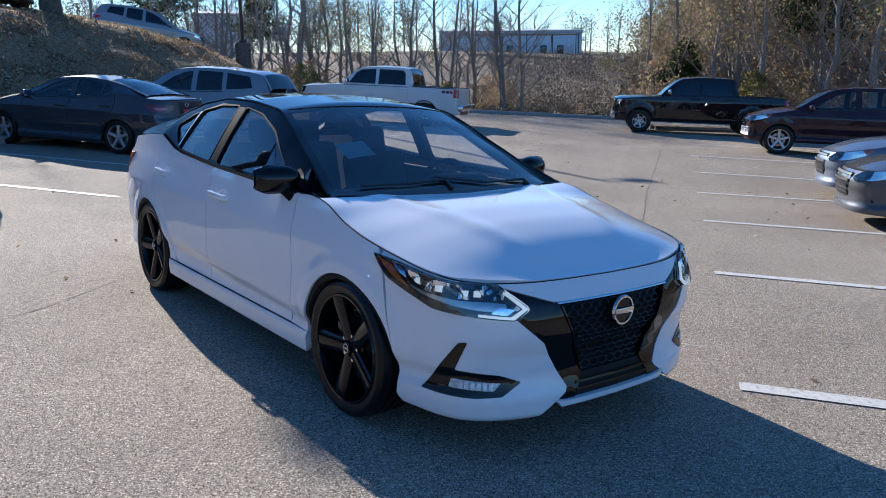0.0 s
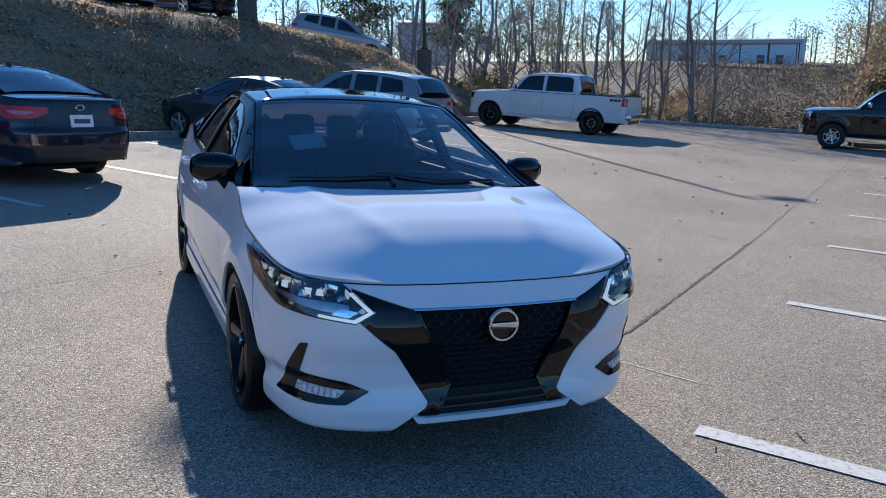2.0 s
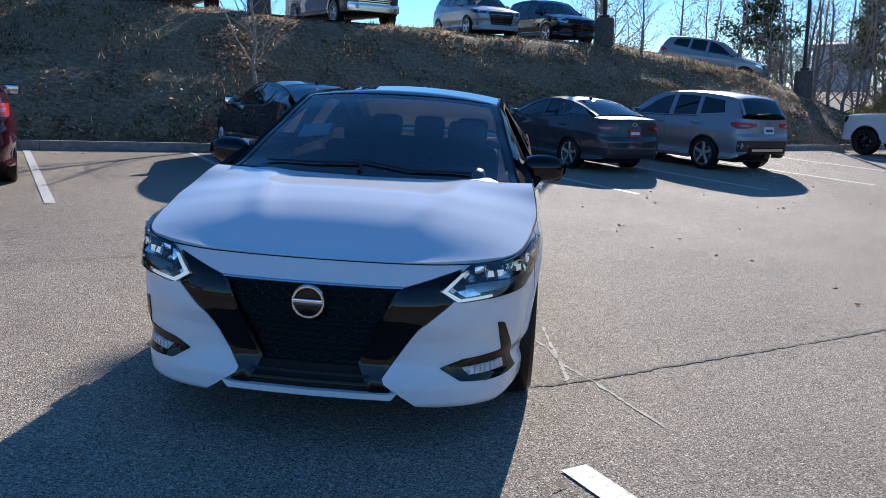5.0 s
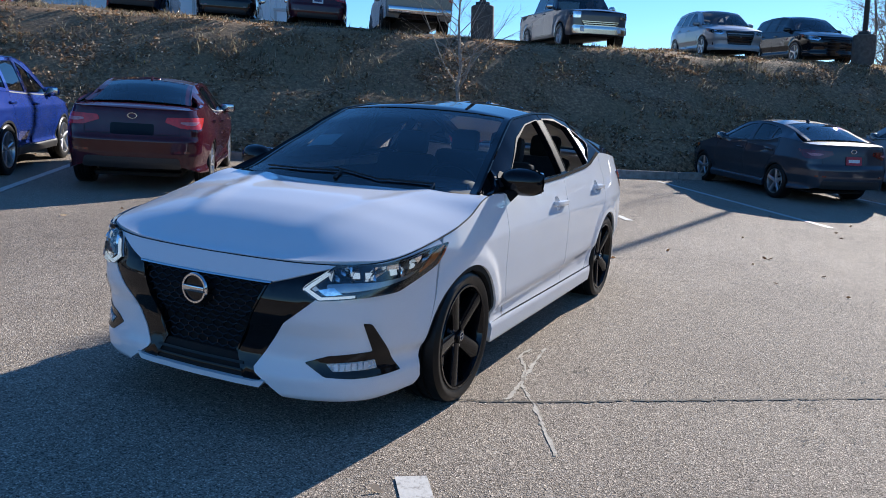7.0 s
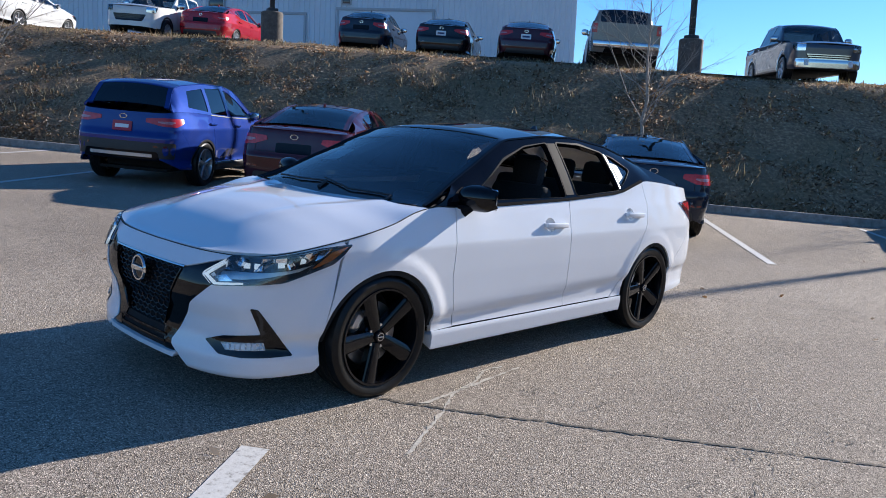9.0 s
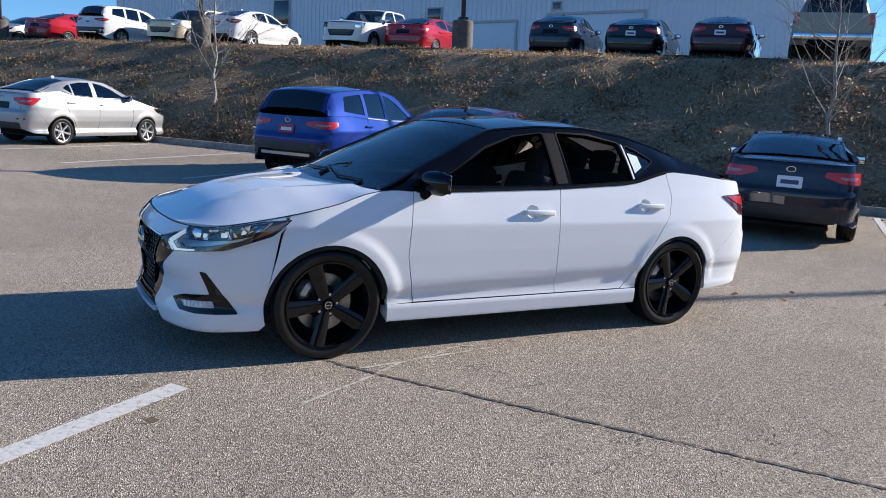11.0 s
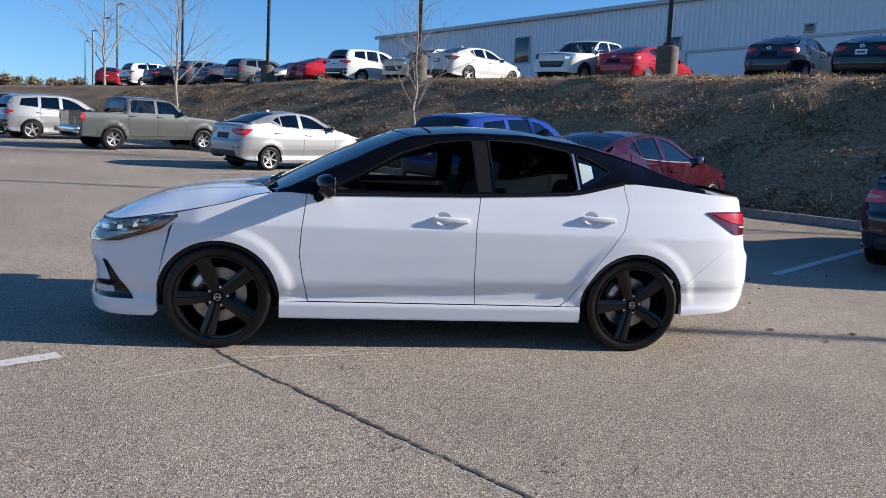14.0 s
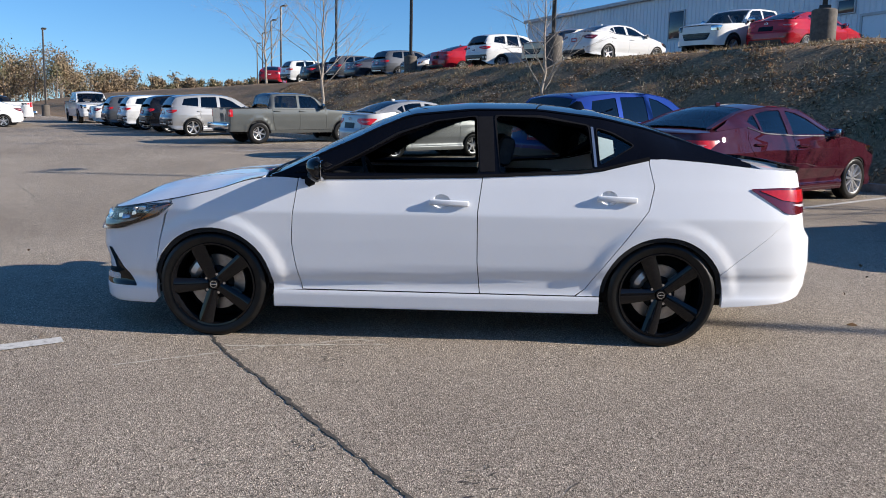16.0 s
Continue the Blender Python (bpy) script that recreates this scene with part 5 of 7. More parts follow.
    for y in (1, -1):
        m = y < 0
        pod = [("f", 0.754, 0.515), ("f", 0.728, 0.519), ("f", 0.764, 0.392), ("f", 0.61, 0.370), ("f", 0.517, 0.337), ("f", 0.60, 0.283), ("f", 0.70, 0.278), ("f", 0.826, 0.285)]
        tr = lens_patch("fog_lamp_surround", S, pod, car, 0.04, 0.004, 0.010, GLOSSBLACK, m)
        fog = lens_patch("fog_lamp", S, [("f", 0.604, 0.338), ("f", 0.632, 0.306), ("f", 0.778, 0.315), ("f", 0.772, 0.354)], tr, 0.03, 0.008, 0.006, SILVERED, m, rim=0.01)
        for k in range(6):
            c0 = S.cy(0.632) + 0.004 + 0.026 * k
            patch("fog_lamp_rib", W, [(c0, 0.312 + 0.001 * k), (c0 + 0.018, 0.312 + 0.001 * k), (c0 + 0.018, 0.336 + 0.002 * k), (c0, 0.336 + 0.002 * k)], WHITELENS, fog, step=0.05, off=0.012, rim=0.006, mirror=m)
        # headlight inside
        hd = [o for o in car.children if o.name.startswith("headlight")][0 if y > 0 else 1]
        lens_patch("turn_signal", S, [(1.80, 0.705), (1.70, 0.742), (1.605, 0.806), (1.70, 0.780)], hd, 0.04, 0.010, 0.01, AMBER, m, rim=0.008)
        up = np.array(S.poly([("f", 0.600, 0.716), ("f", 0.660, 0.735), (2.02, 0.742), (1.90, 0.760), (1.77, 0.786), (1.66, 0.802)]))
        lo = np.array(S.poly([("f", 0.585, 0.676), ("f", 0.660, 0.684), (2.02, 0.690), (1.90, 0.704), (1.80, 0.736), (1.70, 0.780)]))
        us = np.linspace(0, len(up) - 1, 13)
        at = lambda line, u: np.array((np.interp(u, np.arange(len(line)), line[:, 0]), np.interp(u, np.arange(len(line)), line[:, 1])))
        for k in range(12):
            quad = [at(lo, us[k]), at(lo, us[k + 1] - 0.04), at(up, us[k + 1] - 0.04), at(up, us[k])]
            mid = np.mean(quad, axis=0)
            lean, nod = (0.55, -0.35, 0.2, -0.6)[k % 4], (0.35, -0.45, 0.6)[k % 3]
            def facet(C, Z, mid=mid, lean=lean, nod=nod):
                return surface(W, C, Z, (0.006 + lean * (C - mid[0]) + nod * (Z - mid[1]) - 6 * (Z - mid[1]) ** 2)[:, None])
            cell = patch("reflector", facet, [tuple(q) for q in quad], REFLECT, hd, step=0.014, off=0.0, rim=0.008, mirror=m)
            if k in (3, 4, 6, 8):
                small = [tuple(mid + (q - mid) * np.array((0.62, 0.42)) - np.array((0, 0.004))) for q in quad]
                patch("lamp_element", W, small, LED, cell, step=0.02, off=0.0125, rim=0.006, mirror=m)
        lens_patch("lower_bezel", S, [("f", 0.60, 0.640), ("f", 0.70, 0.650), (2.0, 0.664), (1.86, 0.695), (1.80, 0.722), (1.90, 0.699), (2.02, 0.684), ("f", 0.66, 0.678), ("f", 0.60, 0.670)], hd, 0.04, 0.010, 0.004, ALLOY, m, rim=0.006)
        lens_patch("chevron", S, [("f", 0.510, 0.650), ("f", 0.572, 0.610), ("f", 0.70, 0.626), ("f", 0.70, 0.636), ("f", 0.582, 0.622), ("f", 0.532, 0.651), ("f", 0.612, 0.712), ("f", 0.595, 0.712)], hd, 0.04, 0.012, 0.003, LED, m, rim=0.008)
        lens_patch("side_light", S, [("f", 0.565, 0.650), ("f", 0.60, 0.628), ("f", 0.66, 0.638), ("f", 0.625, 0.662)], hd, 0.03, 0.012, 0.006, REFLECT, m, rim=0.008)
        lens_patch("eyebrow", S, [(1.90, 0.766), (1.75, 0.794), (1.60, 0.812), (1.66, 0.806), (1.80, 0.782)], hd, 0.03, 0.013, 0.002, WHITELENS, m, rim=0.006)
        lens_patch("headlight_lens", S, s["head_lamp"], hd, 0.05, 0.022, mat=LENS, mirror=m, rim=0.02)
        tl = [o for o in car.children if o.name.startswith("tail_light")][0 if y > 0 else 1]
        lens_patch("tail_light_bar", S, [(-1.915, 0.955), (-2.05, 0.958), ("r", 0.66, 0.958), ("r", 0.46, 0.952), ("r", 0.48, 0.915), ("r", 0.62, 0.895), (-2.17, 0.885), (-2.06, 0.90)], tl, 0.05, 0.013, 0.008, REDLENS, m, rim=0.008)
        # satin trim round the side windows, and the bar before the quarter light
        for wn_ in ("win_f", "win_r", "win_q"):
            hole = rounded(S.poly(s[wn_]), 0.025)
            cc, low = np.mean(hole, axis=0), min(q[1] for q in hole)
            ring = [tuple(np.array(q) + (np.array(q) - cc) / np.hypot(*(np.array(q) - cc)) * (0.014 if wn_ != "win_q" else 0.008) * min(1.0, 0.12 + max(0.0, q[1] - low - 0.03) / 0.10)) for q in hole]
            patch("window_trim", S.flank_c, ring, SATIN, car, holes=[hole], step=0.05, off=0.003, rim=0.010, mirror=m)
        patch("mirror_sail", S.flank_c, S.poly([(0.86, 1.008), (0.735, 1.012), (0.64, 1.058), (0.70, 1.082), (0.80, 1.040)]), SATIN, car, step=0.05, off=0.004, rim=0.006, mirror=m)
        patch("door_post_cover", S.flank_c, S.poly([(-0.252, 1.035), (-0.340, 1.04), (-0.325, 1.36), (-0.235, 1.357)]), SATIN, car, step=0.06, off=0.004, rim=0.006, mirror=m)
        patch("window_divider", S.flank_c, S.poly([(-0.930, 1.075), (-0.945, 1.078), (-0.935, 1.305), (-0.920, 1.308)]), ALLOY, car, step=0.06, off=0.006, rim=0.006, mirror=m)
    # shut line round the bonnet
    cs = np.linspace(0.0, S.cx(s["cowl_edge"] + 0.02), 60)
    Ph = W(cs, np.array([float(S.top(np.interp(c, S.c, S.x))) for c in cs]))
    for y in (1, -1):
        part("shut_line", tube([(p[0], y * p[1], p[2] - 0.0015) for p in Ph], [0.0030] * len(cs), 5), UNDER, car)
    # boot spoiler, roof fin, wipers, papers
    sp = [(-2.10, 0.60), (-2.215, 0.60), (-2.262, 0.3), (-2.27, 0.0)]
    patch("boot_spoiler", S.deck, sp + [(x, -y) for x, y in sp[::-1][1:]], GLOSSBLACK, car, step=0.06, off=0.022, rim=0.03)
    fin = bmesh.new()
    bmesh.ops.create_cone(fin, segments=12, radius1=1, radius2=0.25, depth=1, cap_ends=True)
    for v in fin.verts:
        v.co = Vector((v.co.x * 0.075 - (v.co.z + 0.5) * 0.03, v.co.y * 0.025, (v.co.z + 0.5) * 0.05))
    f = part("roof_fin", fin, GLOSSBLACK, car)
    f.location = (-0.90, 0, float(S.roof(-0.90)) - 0.005)
    for y0, y1, x1 in ((0.52, -0.12, 1.02), (-0.06, -0.58, 0.99)):
        P = S.canopy(np.array([1.03, x1 + 0.045, 1.0]), np.array([y0, (y0 + y1) / 2, y1]))
        w = part("wiper", joined([tube([tuple(q + np.array((0, 0, 0.009))) for q in P], [0.007, 0.006, 0.005], 5), tube([tuple(P[0] + np.array((0.06, 0, -0.03))), tuple(P[0] + np.array((0, 0, 0.008)))], [0.012, 0.008], 6)]), BLACKTRIM, car)
    patch("windscreen_paper", S.canopy, rounded([(0.605, -0.325), (0.600, -0.50), (0.745, -0.495), (0.745, -0.32)], 0.008), PAPER, car, step=0.1, off=-0.012, rim=0, label="printed paper sheet behind the windscreen")
    patch("quarter_sticker", S.flank_c, S.poly([(-0.962, 1.115), (-1.05, 1.16), (-1.05, 1.235), (-0.962, 1.255)]), LABEL, car, step=0.1, off=-0.003, rim=0, label="printed price sheet in the quarter window")
    return car
car = hero()
f_, l_, u_ = Vector((0.63907, -0.76915, 0.00151)), Vector((0.76814, 0.63813, -0.05245)), Vector((0.03938, 0.03467, 0.99862))
m_ = Matrix((f_, l_, u_)).transposed().to_4x4()
m_.translation = (-0.6235, 4.9253, -0.1631)
car.matrix_basis = m_

# ---------- parked cars ----------
def bed(root, s, col, dark):
    """Load bed behind a pickup's cab."""
    S = Shell_cache(s)
    x0, x1 = s["glass_end"] - 0.06, s["plan"][-1][0] + 0.10
    zt, w = float(S.top(-2.0)), float(S.beam(-2.0)[0])
    zfl = zt - 0.52
    part("bed_floor", box_bm(x0 - x1, 2 * w - 0.1, 0.04, ((x0 + x1) / 2, 0, zfl), 0.01), dark, root)
    for y in (1, -1):
        part("bed_side", box_bm(x0 - x1, 0.05, zt - zfl, ((x0 + x1) / 2, y * (w - 0.04), (zt + zfl) / 2 + 0.004), 0.015), col, root)
        part("bed_rail_cap", box_bm(x0 - x1, 0.10, 0.025, ((x0 + x1) / 2, y * (w - 0.035), zt + 0.014), 0.008), BLACKTRIM, root)
    part("bed_head", box_bm(0.05, 2 * w - 0.1, zt - zfl, (x0, 0, (zt + zfl) / 2), 0.01), col, root)
    part("tailgate_inner", box_bm(0.05, 2 * w - 0.14, zt - zfl, (x1, 0, (zt + zfl) / 2 + 0.004), 0.015), col, root)
    z = s["bumper_top"]
    part("step_bumper", box_bm(0.20, 2 * w - 0.06, 0.20, (s["plan"][-1][0] - 0.04, 0, z - 0.20), 0.04), CHROME, root)

def ROGUE(): return warp(SUV, [-2.36, -1.352, 0, 1.352, 2.29], 1.02, [0, 0.24, 0.78, 1.10, 1.69])
COL = {}
def colour(name, c, metal=0.0, rough=0.35):
    if name not in COL:
        COL[name] = paint(name + "_car_paint", c, metal, rough)
    return COL[name]
DKGREY = colour("dark_grey", (0.042, 0.047, 0.060), 0.3)
BLACKC = colour("black", (0.006, 0.006, 0.008))
NAVY = colour("blue_black", (0.012, 0.016, 0.028))
MAROON = colour("maroon", (0.046, 0.007, 0.014), 0.0)
BLUE = colour("bright_blue", (0.012, 0.032, 0.19), 0.15)
SILVER = colour("silver", (0.33, 0.335, 0.34), 0.55, 0.4)
GREY = colour("warm_grey", (0.09, 0.096, 0.094), 0.45)
WHITEC = colour("white", (0.64, 0.64, 0.63))
RED = colour("red", (0.31, 0.012, 0.02), 0.05)
GOLD = colour("pale_gold", (0.42, 0.36, 0.27), 0.5)
SLATE = colour("slate_grey", (0.085, 0.09, 0.10), 0.4)
DURANGO = colour("deep_maroon", (0.028, 0.008, 0.014), 0.1)

def put(ob, p, q, yaw=IN, upper=False, dz=0.0):
    m = place(p, q, yaw)
    if upper:
        x, y = xy(p, q)
        m.translation = (x, y, UPZ(p, q) + dz)
    else:
        m.translation.z += dz
    ob.matrix_basis = m
    return ob
def repaint(ob, old, col):
    for o in ob.children_recursive:
        for sl in o.material_slots:
            if sl.material is old:
                sl.link = 'OBJECT'
                sl.material = col
    return ob

kia_s = warp(SEDAN, [-2.37, -1.35, 0, 1.35, 2.22], 0.99, [0, 0.19, 0.65, 1.0, 1.44])
kia = put(body("sedan", "dark grey compact sedan with silver five-spoke wheels", kia_s, DKGREY, DKGREY, "a5", 0.055, TINT, tail=DARKRED, plate=REDPLATE, group="parked cars"), 11.35, 13.45)
alt_s = warp(SEDAN, [-2.50, -1.41, 0, 1.41, 2.38], 1.02, [0, 0.19, 0.66, 1.0, 1.44])
altima = put(body("sedan", "blue-black midsize sedan with white number plate", alt_s, NAVY, NAVY, "a10", 0.055, TINT, tail=REDLENS, plate=PLATE, group="parked cars"), 10.1, 6.77)
fus_s = warp(SEDAN, [-2.47, -1.425, 0, 1.425, 2.40], 1.02, [0, 0.20, 0.68, 1.02, 1.48])
fusion = put(body("sedan", "maroon midsize sedan with chrome window trim", fus_s, MAROON, MAROON, "a10", 0.055, TINT, tail=REDLENS, group="parked cars"), 9.75, 1.65)
rogue_s = ROGUE()
rogue = put(body("suv", "bright blue compact crossover with dark cladding", rogue_s, BLUE, BLUE, "a5", 0.055, DARKTINT, "suv", tail=REDLENS, plate=REDPLATE, group="parked cars", skirt=BLACKTRIM), 9.95, -1.15)
sonic_s = warp(SEDAN, [-2.20, -1.265, 0, 1.265, 2.17], 0.955, [0, 0.20, 0.70, 1.07, 1.515], wheel=0.31, arch=0.36)
sonic = put(body("sedan", "silver small sedan parked nose to the bank", sonic_s, SILVER, SILVER, "a6", 0.055, TINT, tail=REDLENS, group="parked cars"), 10.45, -9.25)
def truck_s(xs, ys, zs, wheel=0.40, arch=0.46, az=0.42):
    return warp(PICKUP, xs, ys, zs, wheel=wheel, arch=arch, arch_z=az, tyre=0.26, rim=0.6)
f150_s = truck_s([-3.02, -1.84, 0, 1.84, 2.78], 1.11, [0, 0.40, 0.86, 1.28, 1.95])
wtruck = put(body("pickup_truck", "white crew cab pickup truck with black wheels", f150_s, WHITEC, WHITEC, "a6", 0.10, DARKTINT, "pickup", tail=REDLENS, group="parked cars", category="truck"), 9.85, 26.3, IN + 2)
bed(wtruck, f150_s, WHITEC, BLACKTRIM)
repaint(wtruck, ALLOY, BLACKRIM)
for mir in (False, True):
    Sw = Shell_cache(f150_s)
    for k, (x0, x1) in enumerate(((-2.42, -2.54), (-2.56, -2.68), (-2.70, -2.80))):
        patch("bed_decal", Sw.wall, Sw.poly([(x0, 1.14), (x0 + 0.02, 1.22), (x1 + 0.02, 1.22), (x1, 1.14)]), BLACKTRIM if k < 2 else REDLENS, wtruck, step=0.1, off=0.003, rim=0.002, mirror=mir)
btruck = put(body("pickup_truck", "black crew cab pickup truck with chrome bumper and wheels", f150_s, BLACKC, BLACKC, "a6", 0.10, DARKTINT, "pickup", tail=REDLENS, group="parked cars", category="truck", grille="chrome"), -0.7, 29.1, IN + 6)
bed(btruck, f150_s, BLACKC, BLACKTRIM)
fro_s = truck_s([-2.68, -1.60, 0, 1.60, 2.45], 1.03, [0, 0.36, 0.80, 1.18, 1.75], 0.37, 0.42, 0.39)
frontier = put(body("pickup_truck", "warm grey crew cab pickup truck with silver wheels", fro_s, GREY, GREY, "a6", 0.10, TINT, "pickup", tail=REDLENS, group="parked cars", category="truck"), 10.35, -17.7)
bed(frontier, fro_s, GREY, BLACKTRIM)
jour_s = warp(SUV, [-2.44, -1.445, 0, 1.445, 2.44], 1.02, [0, 0.22, 0.78, 1.10, 1.70])
journey = put(body("suv", "silver seven-seat crossover with roof rails", jour_s, colour("grey_silver", (0.30, 0.30, 0.31), 0.6), COL["grey_silver"], "a5", 0.09, DARKTINT, "suv", tail=REDLENS, plate=PLATE, group="parked cars"), 10.95, 16.85)
dur_s = warp(SUV, [-2.45, -1.47, 0, 1.47, 2.32], 1.0, [0, 0.32, 0.86, 1.18, 1.80], wheel=0.38, arch=0.44, arch_z=0.38)
durango = put(body("suv", "maroon older sport utility vehicle with silver bumper", dur_s, DURANGO, DURANGO, "a5", 0.09, GLASS, "suv", tail=REDLENS, group="parked cars", grille="chrome", skirt=DURANGO), -4.25, 23.0)
def nose_bar(root, s, mat, low, high, half):
    """Bright front bumper bar that follows the nose."""
    S = Shell_cache(s)
    c = S.cy(half)
    patch("bumper_bar", S.wall, rounded([(-c, low), (c, low), (c, high), (-c, high)], 0.04), mat, root, step=0.08, off=0.045, rim=0.08)
    for y in (1, -1):
        c0 = S.cy(0.62 * half)
        patch("bumper_lamp", S.wall, rounded([(y * c0, low + 0.05), (y * (c0 + 0.12), low + 0.05), (y * (c0 + 0.12), high - 0.05), (y * c0, high - 0.05)], 0.02), WHITELENS, root, step=0.08, off=0.052, rim=0.02)
nose_bar(btruck, f150_s, CHROME, 0.46, 0.70, 0.86)
nose_bar(durango, dur_s, ALLOY, 0.44, 0.66, 0.66)
tc_s = warp(SEDAN, [-2.25, -1.35, 0, 1.35, 2.15], 0.97, [0, 0.18, 0.61, 0.92, 1.33])
grey1 = put(body("sedan", "dark grey coupe with a damaged front bumper corner", tc_s, SLATE, SLATE, "a5", 0.09, TINT, tail=REDLENS, group="parked cars"), -4.42, 11.2)
grey2 = put(copy_thing(kia, Matrix()), -4.7, 14.2)
tagged(grey2, "blue-grey compact sedan with chrome grille")
repaint(grey2, DKGREY, colour("blue_grey", (0.15, 0.18, 0.24), 0.5))

# ---------- upper car park: cars, lamp posts, building ----------
def again(src, old, col, label, p, q, yaw=IN, upper=True):
    o = copy_thing(src, Matrix())
    repaint(o, old, col)
    tagged(o, label, group="cars above the bank" if upper else "parked cars")
    return put(o, p, q, yaw, upper)
OUT = IN + 180
SILV = COL["grey_silver"]
again(btruck, BLACKC, colour("gunmetal", (0.07, 0.08, 0.10), 0.5), "gunmetal crew cab pickup truck with chrome grille", 23.0, 13.0, OUT)
again(rogue, BLUE, SILVER, "silver crossover on the upper car park", 22.4, 18.0, OUT - 8)
again(rogue, BLUE, BLACKC, "black crossover on the upper car park", 22.2, 21.2, OUT - 6)
again(wtruck, WHITEC, colour("bronze_grey", (0.20, 0.18, 0.16), 0.4), "bronze grey pickup truck with its tail to the bank", 22.9, 7.3)
again(altima, NAVY, MAROON, "dark red sedan with its tail to the bank", 23.3, 4.4)
again(altima, NAVY, BLACKC, "black sedan with its tail to the bank", 23.9, 1.7)
again(sonic, SILVER, NAVY, "blue-black compact sedan with its tail to the bank", 23.8, -0.95)
again(fusion, MAROON, RED, "red family sedan with its tail to the bank", 24.6, -6.65)
again(frontier, GREY, WHITEC, "white crew cab pickup truck facing the bank", 23.7, -8.7, OUT)
again(kia, DKGREY, WHITEC, "white sedan with its tail to the bank", 22.2, -13.2)
again(frontier, GREY, GOLD, "pale gold pickup truck facing the bank", 23.8, -17.4, OUT)
again(journey, SILV, WHITEC, "white crossover with its tail to the bank", 23.0, -20.6)
again(fusion, MAROON, RED, "red sedan far along the bank", 23.2, -24.0)
again(kia, DKGREY, SILVER, "silver sedan far along the bank", 23.0, -27.0, OUT)
again(rogue, BLUE, SLATE, "slate grey crossover far along the bank", 23.2, -30.2)
again(kia, DKGREY, DKGREY, "dark grey sedan far along the bank", 23.0, -33.2)
again(journey, SILV, SLATE, "grey crossover far along the bank", 23.4, -36.3)
again(altima, NAVY, BLACKC, "black sedan far along the bank", 23.0, -39.4)
again(rogue, BLUE, WHITEC, "white crossover far along the bank", 23.0, -43.0)
again(kia, DKGREY, RED, "red compact sedan far along the bank", 22.0, -48.0, IN + 60)
# drives down the ramp at the bank's end
ramp_car = again(rogue, BLUE, SILVER, "silver crossover nose down on the ramp behind the bank", 21.7, 29.6, 26)
ramp_car.matrix_basis = ramp_car.matrix_basis @ Matrix.Rotation(radians(6), 4, 'Y')
# lower row, further along
again(journey, SILV, SILVER, "silver crossover beside the grey pickup truck", 9.9, -24.2, IN, False)
again(rogue, BLUE, BLACKC, "black crossover in the row", 9.9, -28.0, IN, False)
again(rogue, BLUE, WHITEC, "white crossover in the row", 9.7, -31.6, IN, False)
again(journey, SILV, SLATE, "slate crossover in the row", 9.7, -35.0, IN, False)
again(kia, DKGREY, WHITEC, "white sedan in the row", 9.6, -38.4, IN, False)
again(wtruck, WHITEC, WHITEC, "white pickup truck far down the aisle", 8.6, -46.0, IN - 90, False)
for k, (src, old, col, lab) in enumerate(((kia, DKGREY, WHITEC, "white sedan"), (wtruck, WHITEC, WHITEC, "white pickup truck"), (rogue, BLUE, BLACKC, "black crossover"), (kia, DKGREY, MAROON, "maroon sedan"),
                                          (altima, NAVY, SLATE, "slate sedan"), (rogue, BLUE, NAVY, "navy crossover"), (fusion, MAROON, BLACKC, "black sedan"), (kia, DKGREY, RED, "red sedan"))):
    again(src, old, col, lab + " in the far row", 1.6 + 0.15 * k, -38.5 - 3.0 * k, OUT, False)

BRONZE = plain("dark_bronze_pole", (0.035, 0.033, 0.032), 0.45, 0.3, 0, 0.2)
PEDESTAL = plain("grimy_painted_pedestal", (0.10, 0.085, 0.07), 0.8, 0, 0, 0.35, 9, 0.3)
def lamp_post(height, arms=1):
    root = tagged(new("street_lamp"), "dark bronze square lamp post on a round concrete base", "lamp post", "lamp posts")
    ped = lathe([(0.0, 0.95), (0.30, 0.95), (0.33, 0.92), (0.33, -0.5)], 24)
    ob = part("pedestal", ([(x, z, y) for x, y, z in ped[0]], [f[::-1] for f in ped[1]]), PEDESTAL, root)
    part("base_cover", box_bm(0.30, 0.30, 0.12, (0, 0, 1.0), 0.02), BRONZE, root)
    part("shaft", box_bm(0.13, 0.13, height - 1.0, (0, 0, 1.0 + (height - 1.0) / 2), 0.012), BRONZE, root)
    part("arm", box_bm(0.5, 0.06, 0.05, (0.25, 0, height - 0.08), 0.01), BRONZE, root)
    h = part("lamp_head", box_bm(0.62, 0.36, 0.11, (0.72, 0, height - 0.06), 0.03), BRONZE, root)
    part("lamp_lens", box_bm(0.50, 0.28, 0.02, (0.72, 0, height - 0.122), 0.006), WHITELENS, h)
    return root
post = lamp_post(7.3)
spots = [(-16.35, 13.57, 3.4, 200), (-19.93, 1.83, None, 20), (-20.3, -7.25, None, 20), (-25.6, -19.3, None, 20), (-33.0, -33.5, None, 20), (-13.05, 25.3, None, 200), (-40.5, -49.6, None, 80), (-47.0, -59.8, None, 80),
         (-55.0, -72.4, None, 80), (-63.2, -85.0, None, 80), (-25.0, -61.9, None, 75), (-9.3, 33.4, None, 30), (-36.8, 55.6, None, 200), (-22.0, 112.0, None, 0), (-16.0, 118.0, None, 90), (-30.0, 120.0, None, 180)]
